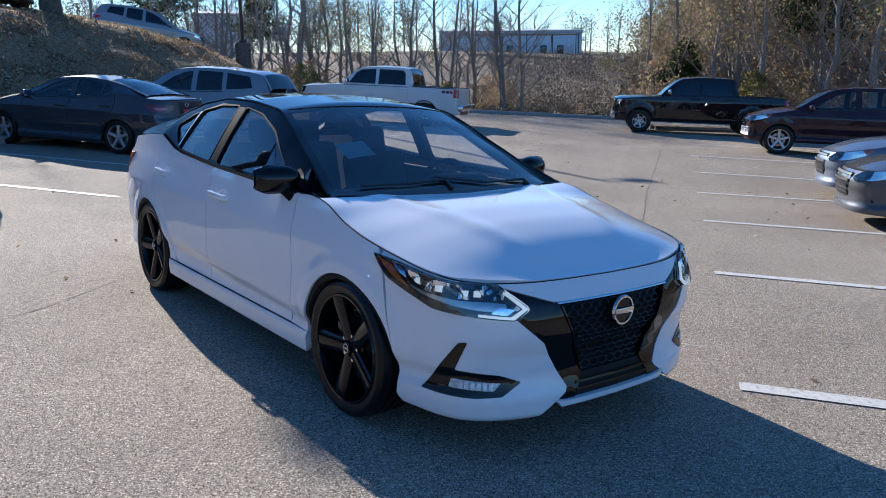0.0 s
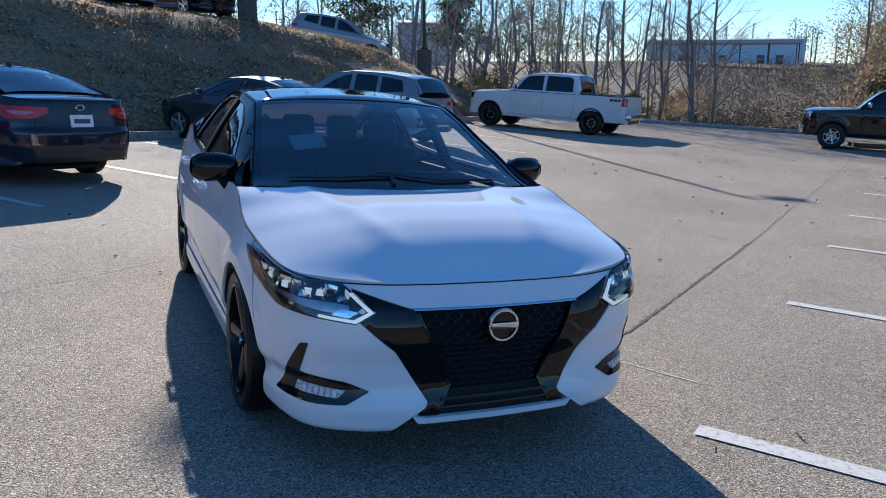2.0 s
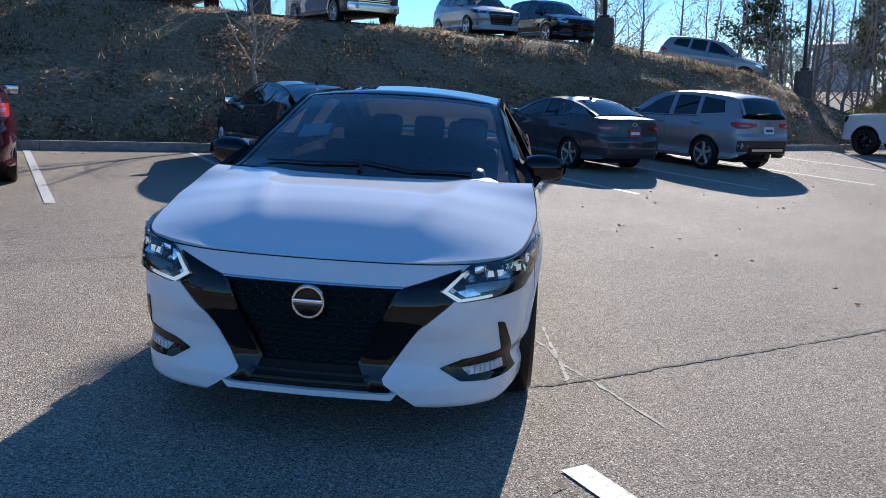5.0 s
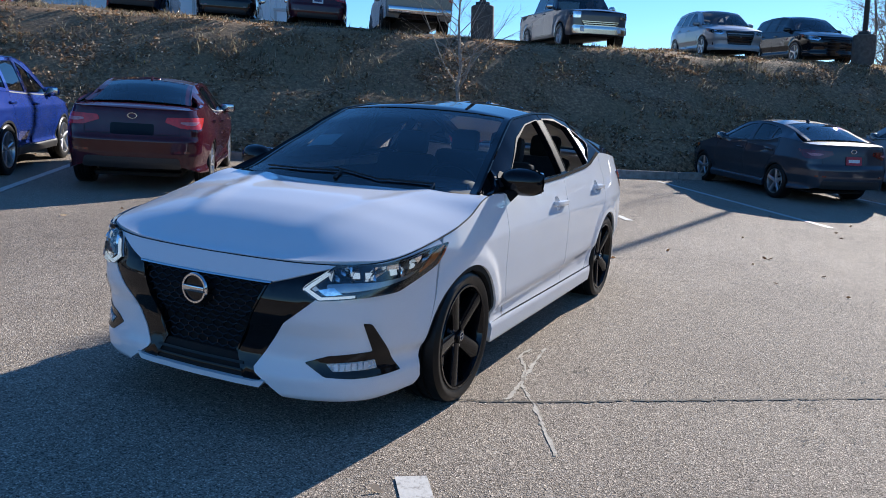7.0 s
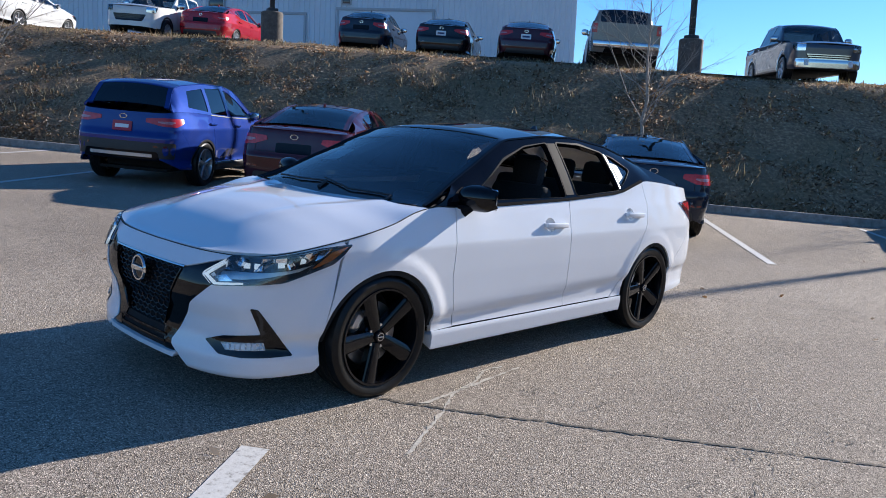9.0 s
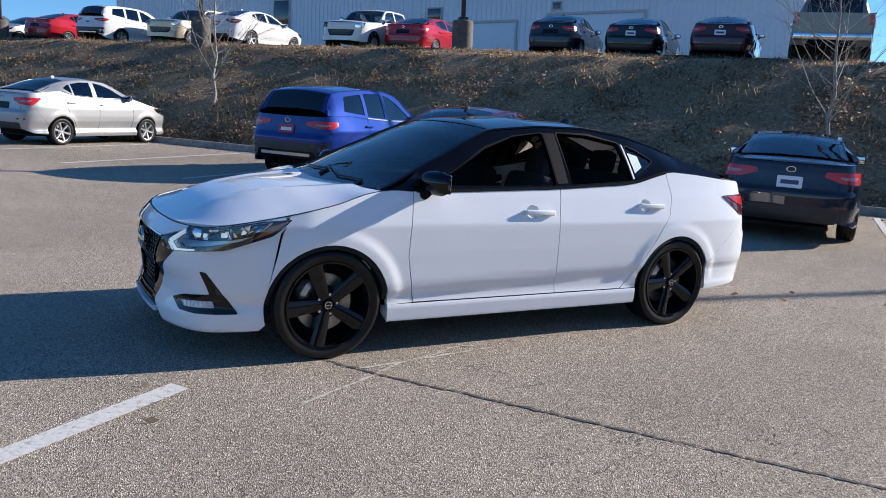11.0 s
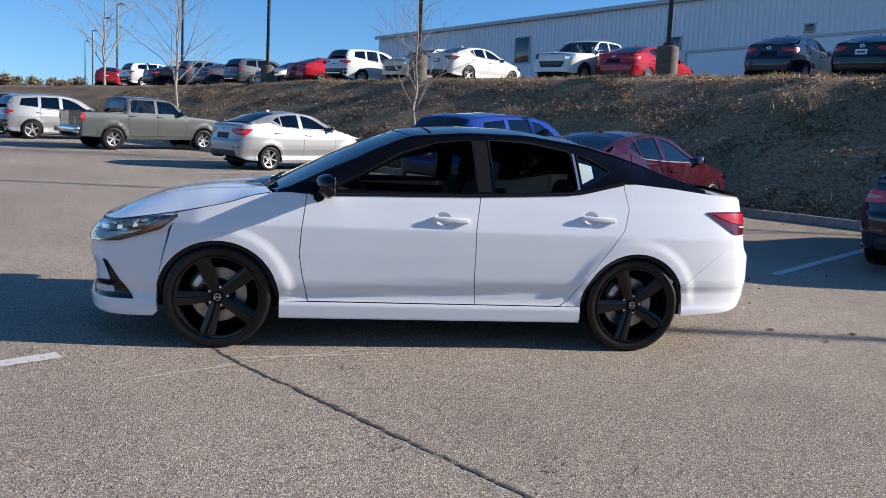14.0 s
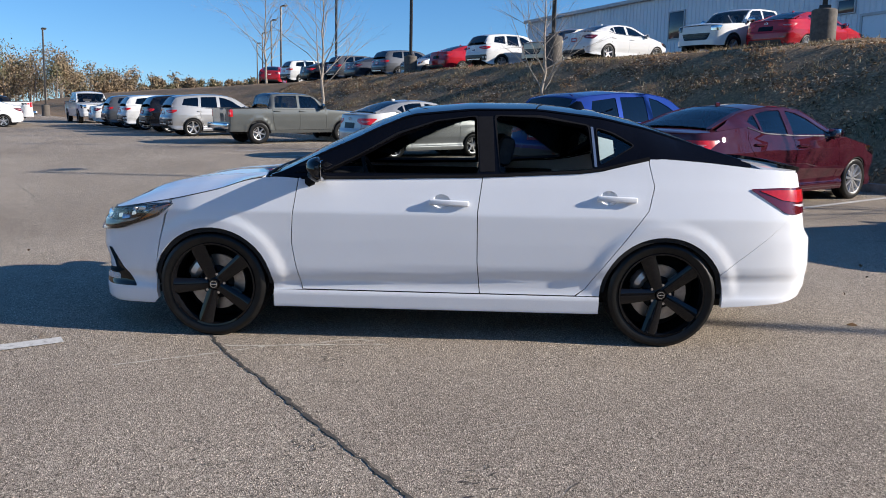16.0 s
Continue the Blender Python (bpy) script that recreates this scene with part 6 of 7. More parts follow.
for k, (x, y, z, yaw) in enumerate(spots):
    p, q = -0.968 * x + 0.25 * y, 0.25 * x + 0.968 * y
    p, q = p / (0.968 ** 2 + 0.0625), q / (0.968 ** 2 + 0.0625)
    m = pose(x, y, float(ground_z(p, q)) - 0.02, 0, 0, yaw)
    if k == 0:
        post.matrix_basis = m
    else:
        copy_thing(post, m)

# large metal building
def cladding(name, col):
    m, nt, p = material(name)
    co = nt.nodes.new("ShaderNodeTexCoord").outputs["Object"]
    a, b = noise_of(nt, 0.4, 5, co), noise_of(nt, 5, 5, co)
    c = mix(nt, ramp(nt, a, [(0.4, (0, 0, 0)), (0.8, (0.35, 0.35, 0.35))]), col, tuple(v * 0.8 for v in col))
    c = mix(nt, ramp(nt, b, [(0.6, (0, 0, 0)), (0.8, (0.2, 0.2, 0.2))]), c, (0.3, 0.28, 0.25))
    nt.links.new(c, p.inputs["Base Color"])
    p.inputs["Roughness"].default_value = 0.5
    return m
CLAD = cladding("white_ribbed_cladding", (0.66, 0.70, 0.74))
ROOFM = cladding("grey_metal_roof", (0.42, 0.43, 0.44))
DARKWIN = plain("dark_window", (0.03, 0.035, 0.04), 0.1, 0, 0.5)
def ribbed(length, height, pitch=0.30, depth=0.04):
    v, f = [], []
    n = int(length / pitch)
    xs = []
    for i in range(n):
        xs += [(i * pitch, 0), (i * pitch + pitch * 0.62, 0), (i * pitch + pitch * 0.72, depth), (i * pitch + pitch * 0.90, depth)]
    xs.append((n * pitch, 0))
    for x, d in xs:
        v += [(x, d, 0), (x, d, height)]
    f = [(2 * i, 2 * i + 2, 2 * i + 3, 2 * i + 1) for i in range(len(xs) - 1)]
    return v, f
def building(name, label, length, depth, height, base, windows=(), doors=(), rise=1.2):
    """Shed with ribbed metal walls; its front runs along local x, and the outside is towards +y."""
    b = tagged(new(name), label, "building")
    fr = part("wall", ([(x, d, z) for x, d, z in ribbed(length, height)[0]], [g[::-1] for g in ribbed(length, height)[1]]), CLAD, b)
    v, f = ribbed(depth, height)
    part("wall", ([(0 - d, -x, z) for x, d, z in v], f), CLAD, b)
    part("wall", ([(length + d, -x, z) for x, d, z in v], [g[::-1] for g in f]), CLAD, b)
    part("wall", box_bm(length, 0.1, height, (length / 2, -depth, height / 2), 0), CLAD, b)
    for s in (0, 1):
        y0, y1 = (0.25, -depth / 2) if s == 0 else (-depth - 0.25, -depth / 2)
        rv = [(-0.2, y0, height - 0.02), (length + 0.2, y0, height - 0.02), (length + 0.2, y1, height + rise), (-0.2, y1, height + rise)]
        rv += [(x, y, z + 0.12) for x, y, z in rv]
        part("roof", (rv, [(0, 1, 2, 3), (7, 6, 5, 4), (0, 4, 5, 1), (1, 5, 6, 2), (2, 6, 7, 3), (3, 7, 4, 0)]), ROOFM, b, smooth=False)
    part("eaves_trim", box_bm(length + 0.5, 0.14, 0.24, (length / 2, 0.22, height - 0.02), 0.02), ROOFM, b)
    for x, z, w, h in windows:
        k = part("window", box_bm(w, 0.06, h, (x, 0.06, z), 0.01), DARKWIN, b)
        part("window_frame", merge_bm(box_bm(w + 0.12, 0.08, 0.07, (x, 0.07, z + h / 2), 0.01), box_bm(w + 0.12, 0.08, 0.07, (x, 0.07, z - h / 2), 0.01), box_bm(0.07, 0.08, h, (x - w / 2, 0.07, z), 0.01), box_bm(0.07, 0.08, h, (x + w / 2, 0.07, z), 0.01)), ROOFM, k)
    for x, w, h in doors:
        k = part("door", box_bm(w, 0.06, h, (x, 0.05, h / 2), 0.01), CLAD, b)
        part("door_frame", merge_bm(box_bm(w + 0.3, 0.1, 0.15, (x, 0.08, h + 0.05), 0.01), box_bm(0.12, 0.1, h, (x - w / 2 - 0.06, 0.08, h / 2), 0.01), box_bm(0.12, 0.1, h, (x + w / 2 + 0.06, 0.08, h / 2), 0.01)), ROOFM, k)
    return b
bx, by = xy(39.6, 6.3)
# local x runs along the bank, outside faces the car park
big = building("warehouse", "long white ribbed metal building above the car park", 45.6, 30, 6.6, 0, [(31.0, 4.6, 1.2, 1.7), (20.0, 4.2, 0.9, 0.7), (12.5, 4.4, 0.5, 0.4)], [(17.0, 4.2, 3.6), (10.3, 5.2, 3.9), (3.0, 1.0, 2.1)])
qa = math.degrees(math.atan2(0.968, 0.25))
big.matrix_basis = pose(bx, by, 4.75, 0, 0, qa + 180)
shed = building("warehouse", "distant pale blue-white metal warehouse beyond the field", 34, 40, 6.0, 0, [(5, 1.6, 1.6, 2.2), (9, 1.6, 1.6, 2.2), (17, 1.6, 1.6, 2.2), (26, 1.6, 1.6, 2.2)], [(13, 3.0, 3.2), (30, 3.0, 3.2)], 1.0)
shed.matrix_basis = pose(0.15 + 195 * math.sin(radians(7.9)), 195 * math.cos(radians(7.9)), 2.6, 0, 0, 180 - 3)
hut = building("white_building", "small white building behind the end of the bank", 5.2, 9, 4.4, 0, (), [(3.4, 1.0, 2.1)], 0.5)
hut.matrix_basis = pose(2.45 - 0.293 * 88, 0.84 + 0.956 * 88, 2.1, 0, 0, 200)

# raised kerb island beyond the black pickup truck, a pylon sign and an open carport far off
def island(x0, y0, x1, y1, deep=0.7):
    d = Vector((x1 - x0, y1 - y0, 0)); L = d.length; d.normalize(); l = Vector((-d.y, d.x, 0))
    o = Vector((x0, y0, float(lot_z(x0, y0)) - 0.05)); e = Vector((0, 0, (float(lot_z(x1, y1)) - float(lot_z(x0, y0))) / L))
    root = tagged(new("traffic_island"), "low concrete kerb island with dry grass", "kerb", kind="structure")
    for a in (0.0, deep):
        part("kerb", tube([o + l * a + (d + e) * t + Vector((0, 0, 0.10)) for t in np.linspace(0, L, 8)], [0.10] * 8, 6), CONCRETE, root)
    v = [tuple(o + l * a + (d + e) * t + Vector((0, 0, 0.19))) for t in (0, L) for a in (0.05, deep - 0.05)]
    part("fill", (v, [(0, 2, 3, 1)]), EARTH, root)
island(6.95, 28.95, 9.9, 29.15)
def pylon(x, y, h):
    z = ground_at_up(x, y)
    r = tagged(new("pylon_sign"), "tall white and blue roadside sign on two posts", "sign")
    r.location = (x, y, z)
    for a in (-0.8, 0.8):
        part("post", box_bm(0.25, 0.25, h, (a, 0, h / 2), 0.02), BRONZE, r)
    part("board", box_bm(3.0, 0.4, 2.6, (0, 0, h + 0.6), 0.05), LINE, r)
    b = part("face", box_bm(2.8, 0.06, 1.3, (0, -0.24, h + 1.1), 0.02), colour("sign_blue", (0.05, 0.10, 0.35)), r)
def ground_at_up(x, y):
    k = 0.968 ** 2 + 0.0625
    return float(ground_z((-0.968 * x + 0.25 * y) / k, (0.25 * x + 0.968 * y) / k))
pylon(0.15 + 150 * math.sin(radians(-13.2)), 150 * math.cos(radians(-13.2)), 3.0)
def carport(x, y, yaw):
    r = tagged(new("carport"), "open carport with a dark flat roof beyond the field", "shelter")
    r.matrix_basis = pose(x, y, ground_at_up(x, y), 0, 0, yaw)
    part("roof", box_bm(24, 8, 0.35, (0, 0, 3.6), 0.03), ROOFM, r)
    for i in range(6):
        for j in (-3.6, 3.6):
            part("post", box_bm(0.16, 0.16, 3.5, (-11.5 + 4.6 * i, j, 1.75), 0.01), BRONZE, r)
carport(0.15 + 150 * math.sin(radians(3.2)), 150 * math.cos(radians(3.2)), -4)

# ---------- trees, brush, grass ----------
BARK = plain("grey_brown_bark", (0.24, 0.21, 0.18), 0.9, 0, 0, 0.45, 14, 0.5)
PALEBARK = plain("pale_twig_bark", (0.29, 0.25, 0.205), 0.85, 0, 0, 0.35, 20, 0.3)
def leafy(name, cols):
    m, nt, p = material(name)
    g = nt.nodes.new("ShaderNodeNewGeometry")
    r = ramp(nt, g.outputs["Random Per Island"], [(i / max(1, len(cols) - 1), c) for i, c in enumerate(cols)])
    nt.links.new(r, p.inputs["Base Color"])
    p.inputs["Roughness"].default_value = 0.7
    tr = node(nt, "ShaderNodeBsdfTranslucent")
    nt.links.new(r, tr.inputs["Color"])
    mx = nt.nodes.new("ShaderNodeMixShader")
    mx.inputs[0].default_value = 0.5
    nt.links.new(p.outputs[0], mx.inputs[1])
    nt.links.new(tr.outputs[0], mx.inputs[2])
    nt.links.new(mx.outputs[0], nt.nodes["Material Output"].inputs[0])
    return m
BROWNLEAF = leafy("withered_brown_leaves", [(0.17, 0.115, 0.07), (0.30, 0.205, 0.12), (0.42, 0.31, 0.19), (0.22, 0.18, 0.10)])
OLIVELEAF = leafy("olive_leaves", [(0.09, 0.095, 0.03), (0.17, 0.165, 0.055), (0.26, 0.21, 0.09)])
GREENLEAF = leafy("evergreen_needles", [(0.015, 0.035, 0.012), (0.03, 0.06, 0.018), (0.05, 0.08, 0.025)])
DRYGRASS = leafy("dry_grass_blades", [(0.07, 0.048, 0.028), (0.18, 0.125, 0.07), (0.34, 0.26, 0.16), (0.09, 0.09, 0.04), (0.50, 0.42, 0.29)])
DRYLEAF = leafy("fallen_leaves", [(0.08, 0.045, 0.024), (0.30, 0.175, 0.09), (0.12, 0.075, 0.04), (0.70, 0.56, 0.40), (0.10, 0.06, 0.035), (0.22, 0.13, 0.065), (0.46, 0.30, 0.17)])

def flakes(pts, size, rng, flat=0.0, long=1.0):
    """Small leaf-shaped quads at points."""
    v, f = [], []
    for c in pts:
        a = Vector((rng.gauss(0, 1), rng.gauss(0, 1), rng.gauss(0, 1) * (1 - flat))).normalized()
        b = a.cross(Vector((rng.gauss(0, 1), rng.gauss(0, 1), rng.gauss(0, 1)))).normalized()
        s = size * rng.uniform(0.6, 1.4)
        o = len(v)
        v += [c - a * s * long, c + b * s * 0.55, c + a * s * long, c - b * s * 0.45]
        f.append((o, o + 1, o + 2, o + 3))
    return v, f

def tree(name, label, height, seed, limbs=16, leaves=0, leaf_mat=None, leaf=0.06, spread=0.35, first=0.3, bark=BARK, trunk=0.11, sub=4, droop=0.0, lean=0.0, pine=False, twig=3, category="tree"):
    rng = random.Random(seed)
    root = tagged(new(name), label, category, "trees")
    pts, rad = [], []
    x = y = 0.0
    n = 9
    for i in range(n + 1):
        t = i / n
        pts.append(Vector((x, y, height * t - 0.15)))
        rad.append(trunk * (1 - 0.93 * t) * (1.25 if i == 0 else 1))
        x += rng.gauss(lean * height / n, 0.012 * height)
        y += rng.gauss(0, 0.012 * height)
    part("trunk", tube(pts, rad, 8), bark, root)
    br, tips = [], []
    for k in range(limbs):
        t = first + (1 - first) * (k + rng.random()) / limbs * 0.97
        i = min(n - 1, int(t * n))
        base = pts[i].lerp(pts[i + 1], t * n - i)
        az = k * 2.4 + rng.gauss(0, 0.4)
        L = height * spread * (1.05 - t) ** 0.7 * rng.uniform(0.6, 1.15)
        up = (0.15 if pine else 0.75) + rng.gauss(0, 0.15)
        d = Vector((math.cos(az), math.sin(az), up)).normalized()
        lp, lr = [base], [trunk * (1 - 0.9 * t) * 0.42]
        for j in range(1, 5):
            d = (d + Vector((rng.gauss(0, 0.14), rng.gauss(0, 0.14), rng.gauss(0.05 - droop, 0.10)))).normalized()
            lp.append(lp[-1] + d * L / 4)
            lr.append(lr[0] * (1 - j / 4.4))
        br.append(tube(lp, lr, 5))
        tips += [lp[j].lerp(lp[min(4, j + 1)], rng.random()) for j in (2, 3, 3, 4, 4)]
        for s in range(sub):
            j = rng.choice((1, 2, 2, 3, 3))
            e = lp[j]
            sd = (d + Vector((rng.gauss(0, 0.6), rng.gauss(0, 0.6), rng.gauss(0.15 - droop, 0.35)))).normalized()
            l2 = L * rng.uniform(0.25, 0.5)
            sp = [e, e + sd * l2 * 0.5 + Vector((0, 0, rng.gauss(0, 0.03) * l2)), e + sd * l2]
            br.append(tube(sp, [lr[j] * 0.55, lr[j] * 0.38, lr[j] * 0.12], 4))
            tips += [sp[1], sp[2], sp[2]]
            for w in range(twig):
                wd = (sd + Vector((rng.gauss(0, 0.7), rng.gauss(0, 0.7), rng.gauss(0.1, 0.4)))).normalized()
                q0 = sp[1].lerp(sp[2], rng.random())
                l3 = l2 * rng.uniform(0.25, 0.6)
                br.append(tube([q0, q0 + wd * l3], [lr[j] * 0.22, lr[j] * 0.06], 3))
                tips.append(q0 + wd * l3)
    part("crown", joined(br), bark, root, smooth=False)
    if leaves:
        c = [rng.choice(tips) + Vector((rng.gauss(0, 1), rng.gauss(0, 1), rng.gauss(0, 0.7))) * height * (0.028 if pine else 0.035) for _ in range(leaves)]
        part("foliage", flakes(c, leaf, rng, 0, 1.6 if pine else 1.0), leaf_mat, root, smooth=False)
    return root

def ground_at(x, y):
    p, q = -0.968 * x + 0.25 * y, 0.25 * x + 0.968 * y
    k = 0.968 ** 2 + 0.0625
    return float(ground_z(p / k, q / k))
KINDS = [
    tree("tree", "tall bare roadside tree with thin twigs", 13, 1, 26, 0, None, first=0.14, spread=0.3, sub=6, twig=4, trunk=0.12),
    tree("tree", "tall slim tree with a few withered leaves", 12, 2, 24, 700, BROWNLEAF, 0.06, first=0.12, spread=0.28, sub=6, twig=4, trunk=0.10),
    tree("tree", "brown-leaved oak at the wood's edge", 11, 3, 22, 5200, BROWNLEAF, 0.055, spread=0.45, first=0.18, sub=5, trunk=0.16),
    tree("tree", "tree with thin olive-brown foliage", 12, 4, 20, 4600, OLIVELEAF, 0.052, spread=0.38, first=0.2, sub=5, trunk=0.13),
    tree("tree", "pine with dark green needles", 14, 5, 26, 5200, GREENLEAF, 0.13, spread=0.26, first=0.45, sub=5, trunk=0.15, pine=True, twig=2),
    tree("tree", "bare leaning hardwood at the wood's edge", 12, 6, 24, 400, BROWNLEAF, 0.06, first=0.15, lean=0.06, sub=6, twig=4, trunk=0.13),
    tree("shrub", "tangled leafless brush with dry leaves", 2.6, 7, 26, 900, BROWNLEAF, 0.05, spread=0.55, first=0.03, sub=5, trunk=0.03, category="shrub"),
    tree("shrub", "dark evergreen bush beside the wood", 3.4, 8, 30, 3600, GREENLEAF, 0.07, spread=0.40, first=0.03, sub=5, trunk=0.05, category="shrub"),
    tree("shrub", "olive and brown brush at the lot's edge", 2.2, 9, 26, 1500, OLIVELEAF, 0.05, spread=0.6, first=0.03, sub=4, trunk=0.03, category="shrub"),
]
used = set()
def grow(k, x, y, s=1.0, yaw=0.0):
    m = Matrix.Translation((x, y, ground_at(x, y) - 0.05)) @ Matrix.Rotation(radians(yaw), 4, 'Z')
    src = KINDS[k]
    if k not in used:
        used.add(k)
        src.matrix_basis = m
        src.scale = (s, s, s)
        return src
    o = copy_thing(src, m)
    o.scale = (s, s, s * random.uniform(0.93, 1.07))
    return o
rng = random.Random(11)
# behind the white pickup: a thin screen of tall trees (bearing from the first eye, distance)
for b, d, k, s in ((-18.5, 47, 5, 0.9), (-16.5, 50, 1, 1.0), (-13.2, 46, 0, 0.85), (-11.6, 44, 0, 1.0), (-10.2, 52, 1, 0.9), (-8.4, 47, 3, 0.95), (-7.4, 44, 1, 0.8), (-6.2, 46, 1, 1.0), (-5.0, 48, 3, 0.9),
                   (-3.9, 44, 5, 1.0), (-2.4, 45, 0, 1.1), (-1.2, 46, 1, 1.05), (0.3, 44, 0, 0.9), (2.1, 43, 0, 1.1), (2.6, 43.6, 1, 1.05), (3.6, 45, 0, 1.0), (-22, 60, 0, 1.0), (-24, 62, 5, 1.1), (-20.5, 58, 4, 0.9), (-17.5, 60, 0, 1.1), (-15, 63, 4, 0.8)):
    grow(k, 0.15 + d * math.sin(radians(b)), -0.05 + d * math.cos(radians(b)), s, rng.uniform(0, 360))
# more bare trees past the end of the bank, thinning out behind
for i in range(46):
    b, d = rng.uniform(-33, 3.5), rng.uniform(46, 78)
    grow(rng.choice((0, 0, 0, 1, 1, 1, 5, 5, 3)), d * math.sin(radians(b)), d * math.cos(radians(b)), rng.uniform(0.75, 1.15), rng.uniform(0, 360))
for i in range(60):
    b, d = rng.uniform(-33, 3.0), rng.uniform(43, 62)
    grow(rng.choice((6, 6, 8, 8, 6)), d * math.sin(radians(b)), d * math.cos(radians(b)), rng.uniform(0.7, 1.3), rng.uniform(0, 360))
for i in range(70):
    b, d = rng.uniform(12.5, 42), rng.uniform(38, 60)
    grow(rng.choice((6, 6, 8, 8, 6)), d * math.sin(radians(b)), d * math.cos(radians(b)), rng.uniform(0.9, 1.7), rng.uniform(0, 360))
# wood on the far side
for i in range(46):
    b, d = rng.uniform(12.5, 40), rng.uniform(43, 66)
    k = rng.choice((0, 0, 1, 1, 1, 2, 2, 3, 3, 4, 5, 5))
    grow(k, d * math.sin(radians(b)), d * math.cos(radians(b)), rng.uniform(0.85, 1.25), rng.uniform(0, 360))
for b, d, k, s in ((12.6, 46, 0, 0.9), (20.5, 41, 2, 1.1), (24, 40, 5, 1.1), (27, 39, 2, 1.15), (29.5, 36, 3, 1.1), (31, 34, 2, 1.0), (17.2, 43, 3, 1.0), (14.6, 47, 7, 1.6), (15.5, 48, 7, 1.4), (13.4, 52, 7, 1.3)):
    grow(k, d * math.sin(radians(b)), d * math.cos(radians(b)), s, rng.uniform(0, 360))
for i in range(58):
    b = rng.uniform(-14, 40)
    d = rng.uniform(40.5, 48) if b < 12 else rng.uniform(38, 56)
    grow(rng.choice((6, 6, 8, 8, 6, 8) if b > -9 else (6, 8)), d * math.sin(radians(b)), d * math.cos(radians(b)), rng.uniform(0.6, 1.15) * (0.62 if 3 < b < 12.3 else 1.0), rng.uniform(0, 360))
# far woods, all round: too far and too many to count
def far_leaf():
    m, nt, p = material("far_winter_foliage")
    co = nt.nodes.new("ShaderNodeTexCoord").outputs["Object"]
    hue = ramp(nt, noise_of(nt, 0.16, 2, co), [(0.3, (0.10, 0.11, 0.05)), (0.42, (0.20, 0.155, 0.09)), (0.55, (0.27, 0.19, 0.115)), (0.68, (0.13, 0.13, 0.06)), (0.8, (0.24, 0.20, 0.15))])
    g = nt.nodes.new("ShaderNodeNewGeometry")
    c = mix(nt, 1.0, hue, ramp(nt, g.outputs["Random Per Island"], [(0, (0.55, 0.55, 0.55)), (1, (1.3, 1.3, 1.3))]), 'MULTIPLY')
    nt.links.new(c, p.inputs["Base Color"])
    p.inputs["Roughness"].default_value = 0.85
    return m
FARLEAF = far_leaf()
def far_wood(label, rows, seed, size=0.28, per=150):
    """Trees at (x, y, height, width): stems and thin uneven crowns, joined."""
    r = random.Random(seed)
    stems, pts = [], []
    for x, y, h, w in rows:
        z = ground_at(x, y) - 0.1
        lean = Vector((r.gauss(0, 0.05), r.gauss(0, 0.05), 1)) * h
        o = Vector((x, y, z))
        stems.append(tube([o, o + lean * 0.5, o + lean * 0.97], [0.016 * h, 0.012 * h, 0.002 * h], 5))
        clumps = []
        for k in range(12):
            t = r.uniform(0.25, 0.98)
            a = r.uniform(0, 6.28)
            d = w * r.uniform(0.1, 0.5) * (1.15 - t)
            c = o + lean * t + Vector((math.cos(a) * d, math.sin(a) * d, 0))
            clumps.append((c, w * r.uniform(0.07, 0.17)))
            stems.append(tube([o + lean * max(0.15, t - 0.18), c], [0.006 * h, 0.0015 * h], 3))
        for i in range(per):
            c, q = r.choice(clumps)
            pts.append(c + Vector((r.gauss(0, 1), r.gauss(0, 1), r.gauss(0, 0.8))) * q)
    f = part("far_woods", flakes(pts, size, r), FARLEAF, smooth=False)
    tagged(f, label, "woods", kind="stuff")
    tagged(part("far_stems", joined(stems), BARK, smooth=False), "grey stems of " + label, "woods", kind="stuff")
rows = []
for i in range(80):
    b, d = rng.uniform(-34, 12), rng.uniform(130, 230)
    if -4 < b < 9:
        d += 70
    rows.append((d * math.sin(radians(b)), d * math.cos(radians(b)), rng.uniform(7, 12), rng.uniform(5, 8)))
for i in range(200):
    b, d = rng.uniform(12.4, 44), rng.uniform(62, 100)
    rows.append((d * math.sin(radians(b)), d * math.cos(radians(b)), rng.uniform(9, 15) * min(1, 0.55 + (b - 12.4) * 0.08), rng.uniform(4, 7)))
far_wood("grey-brown winter woods beyond the field", rows, 31, 0.19, 330)
rows = []
for i in range(260):
    b = -rng.uniform(142, 172) if i < 170 else -rng.uniform(126, 150)
    d = rng.uniform(118, 165)
    h = float(np.interp(-b, [126, 138, 150, 155, 160, 172], [2.2, 2.5, 3.2, 5.5, 8.5, 12.0])) * rng.uniform(0.75, 1.1)
    rows.append((d * math.sin(radians(b)), d * math.cos(radians(b)), h, h * 0.9))
far_wood("low line of brown and olive woods past the car park", rows, 37, 0.17, 650)
rows = []
for i in range(900):
    b, d = rng.uniform(1.5, 13.5), 39.5 + 100 * rng.random() ** 1.6
    k = 1 + (d - 40) / 60
    rows.append((d * math.sin(radians(b)), d * math.cos(radians(b)), rng.uniform(0.4, 1.0) * k, rng.uniform(1.4, 2.8) * k))
far_wood("brown tangled brush over the field", rows, 41, 0.085, 60)
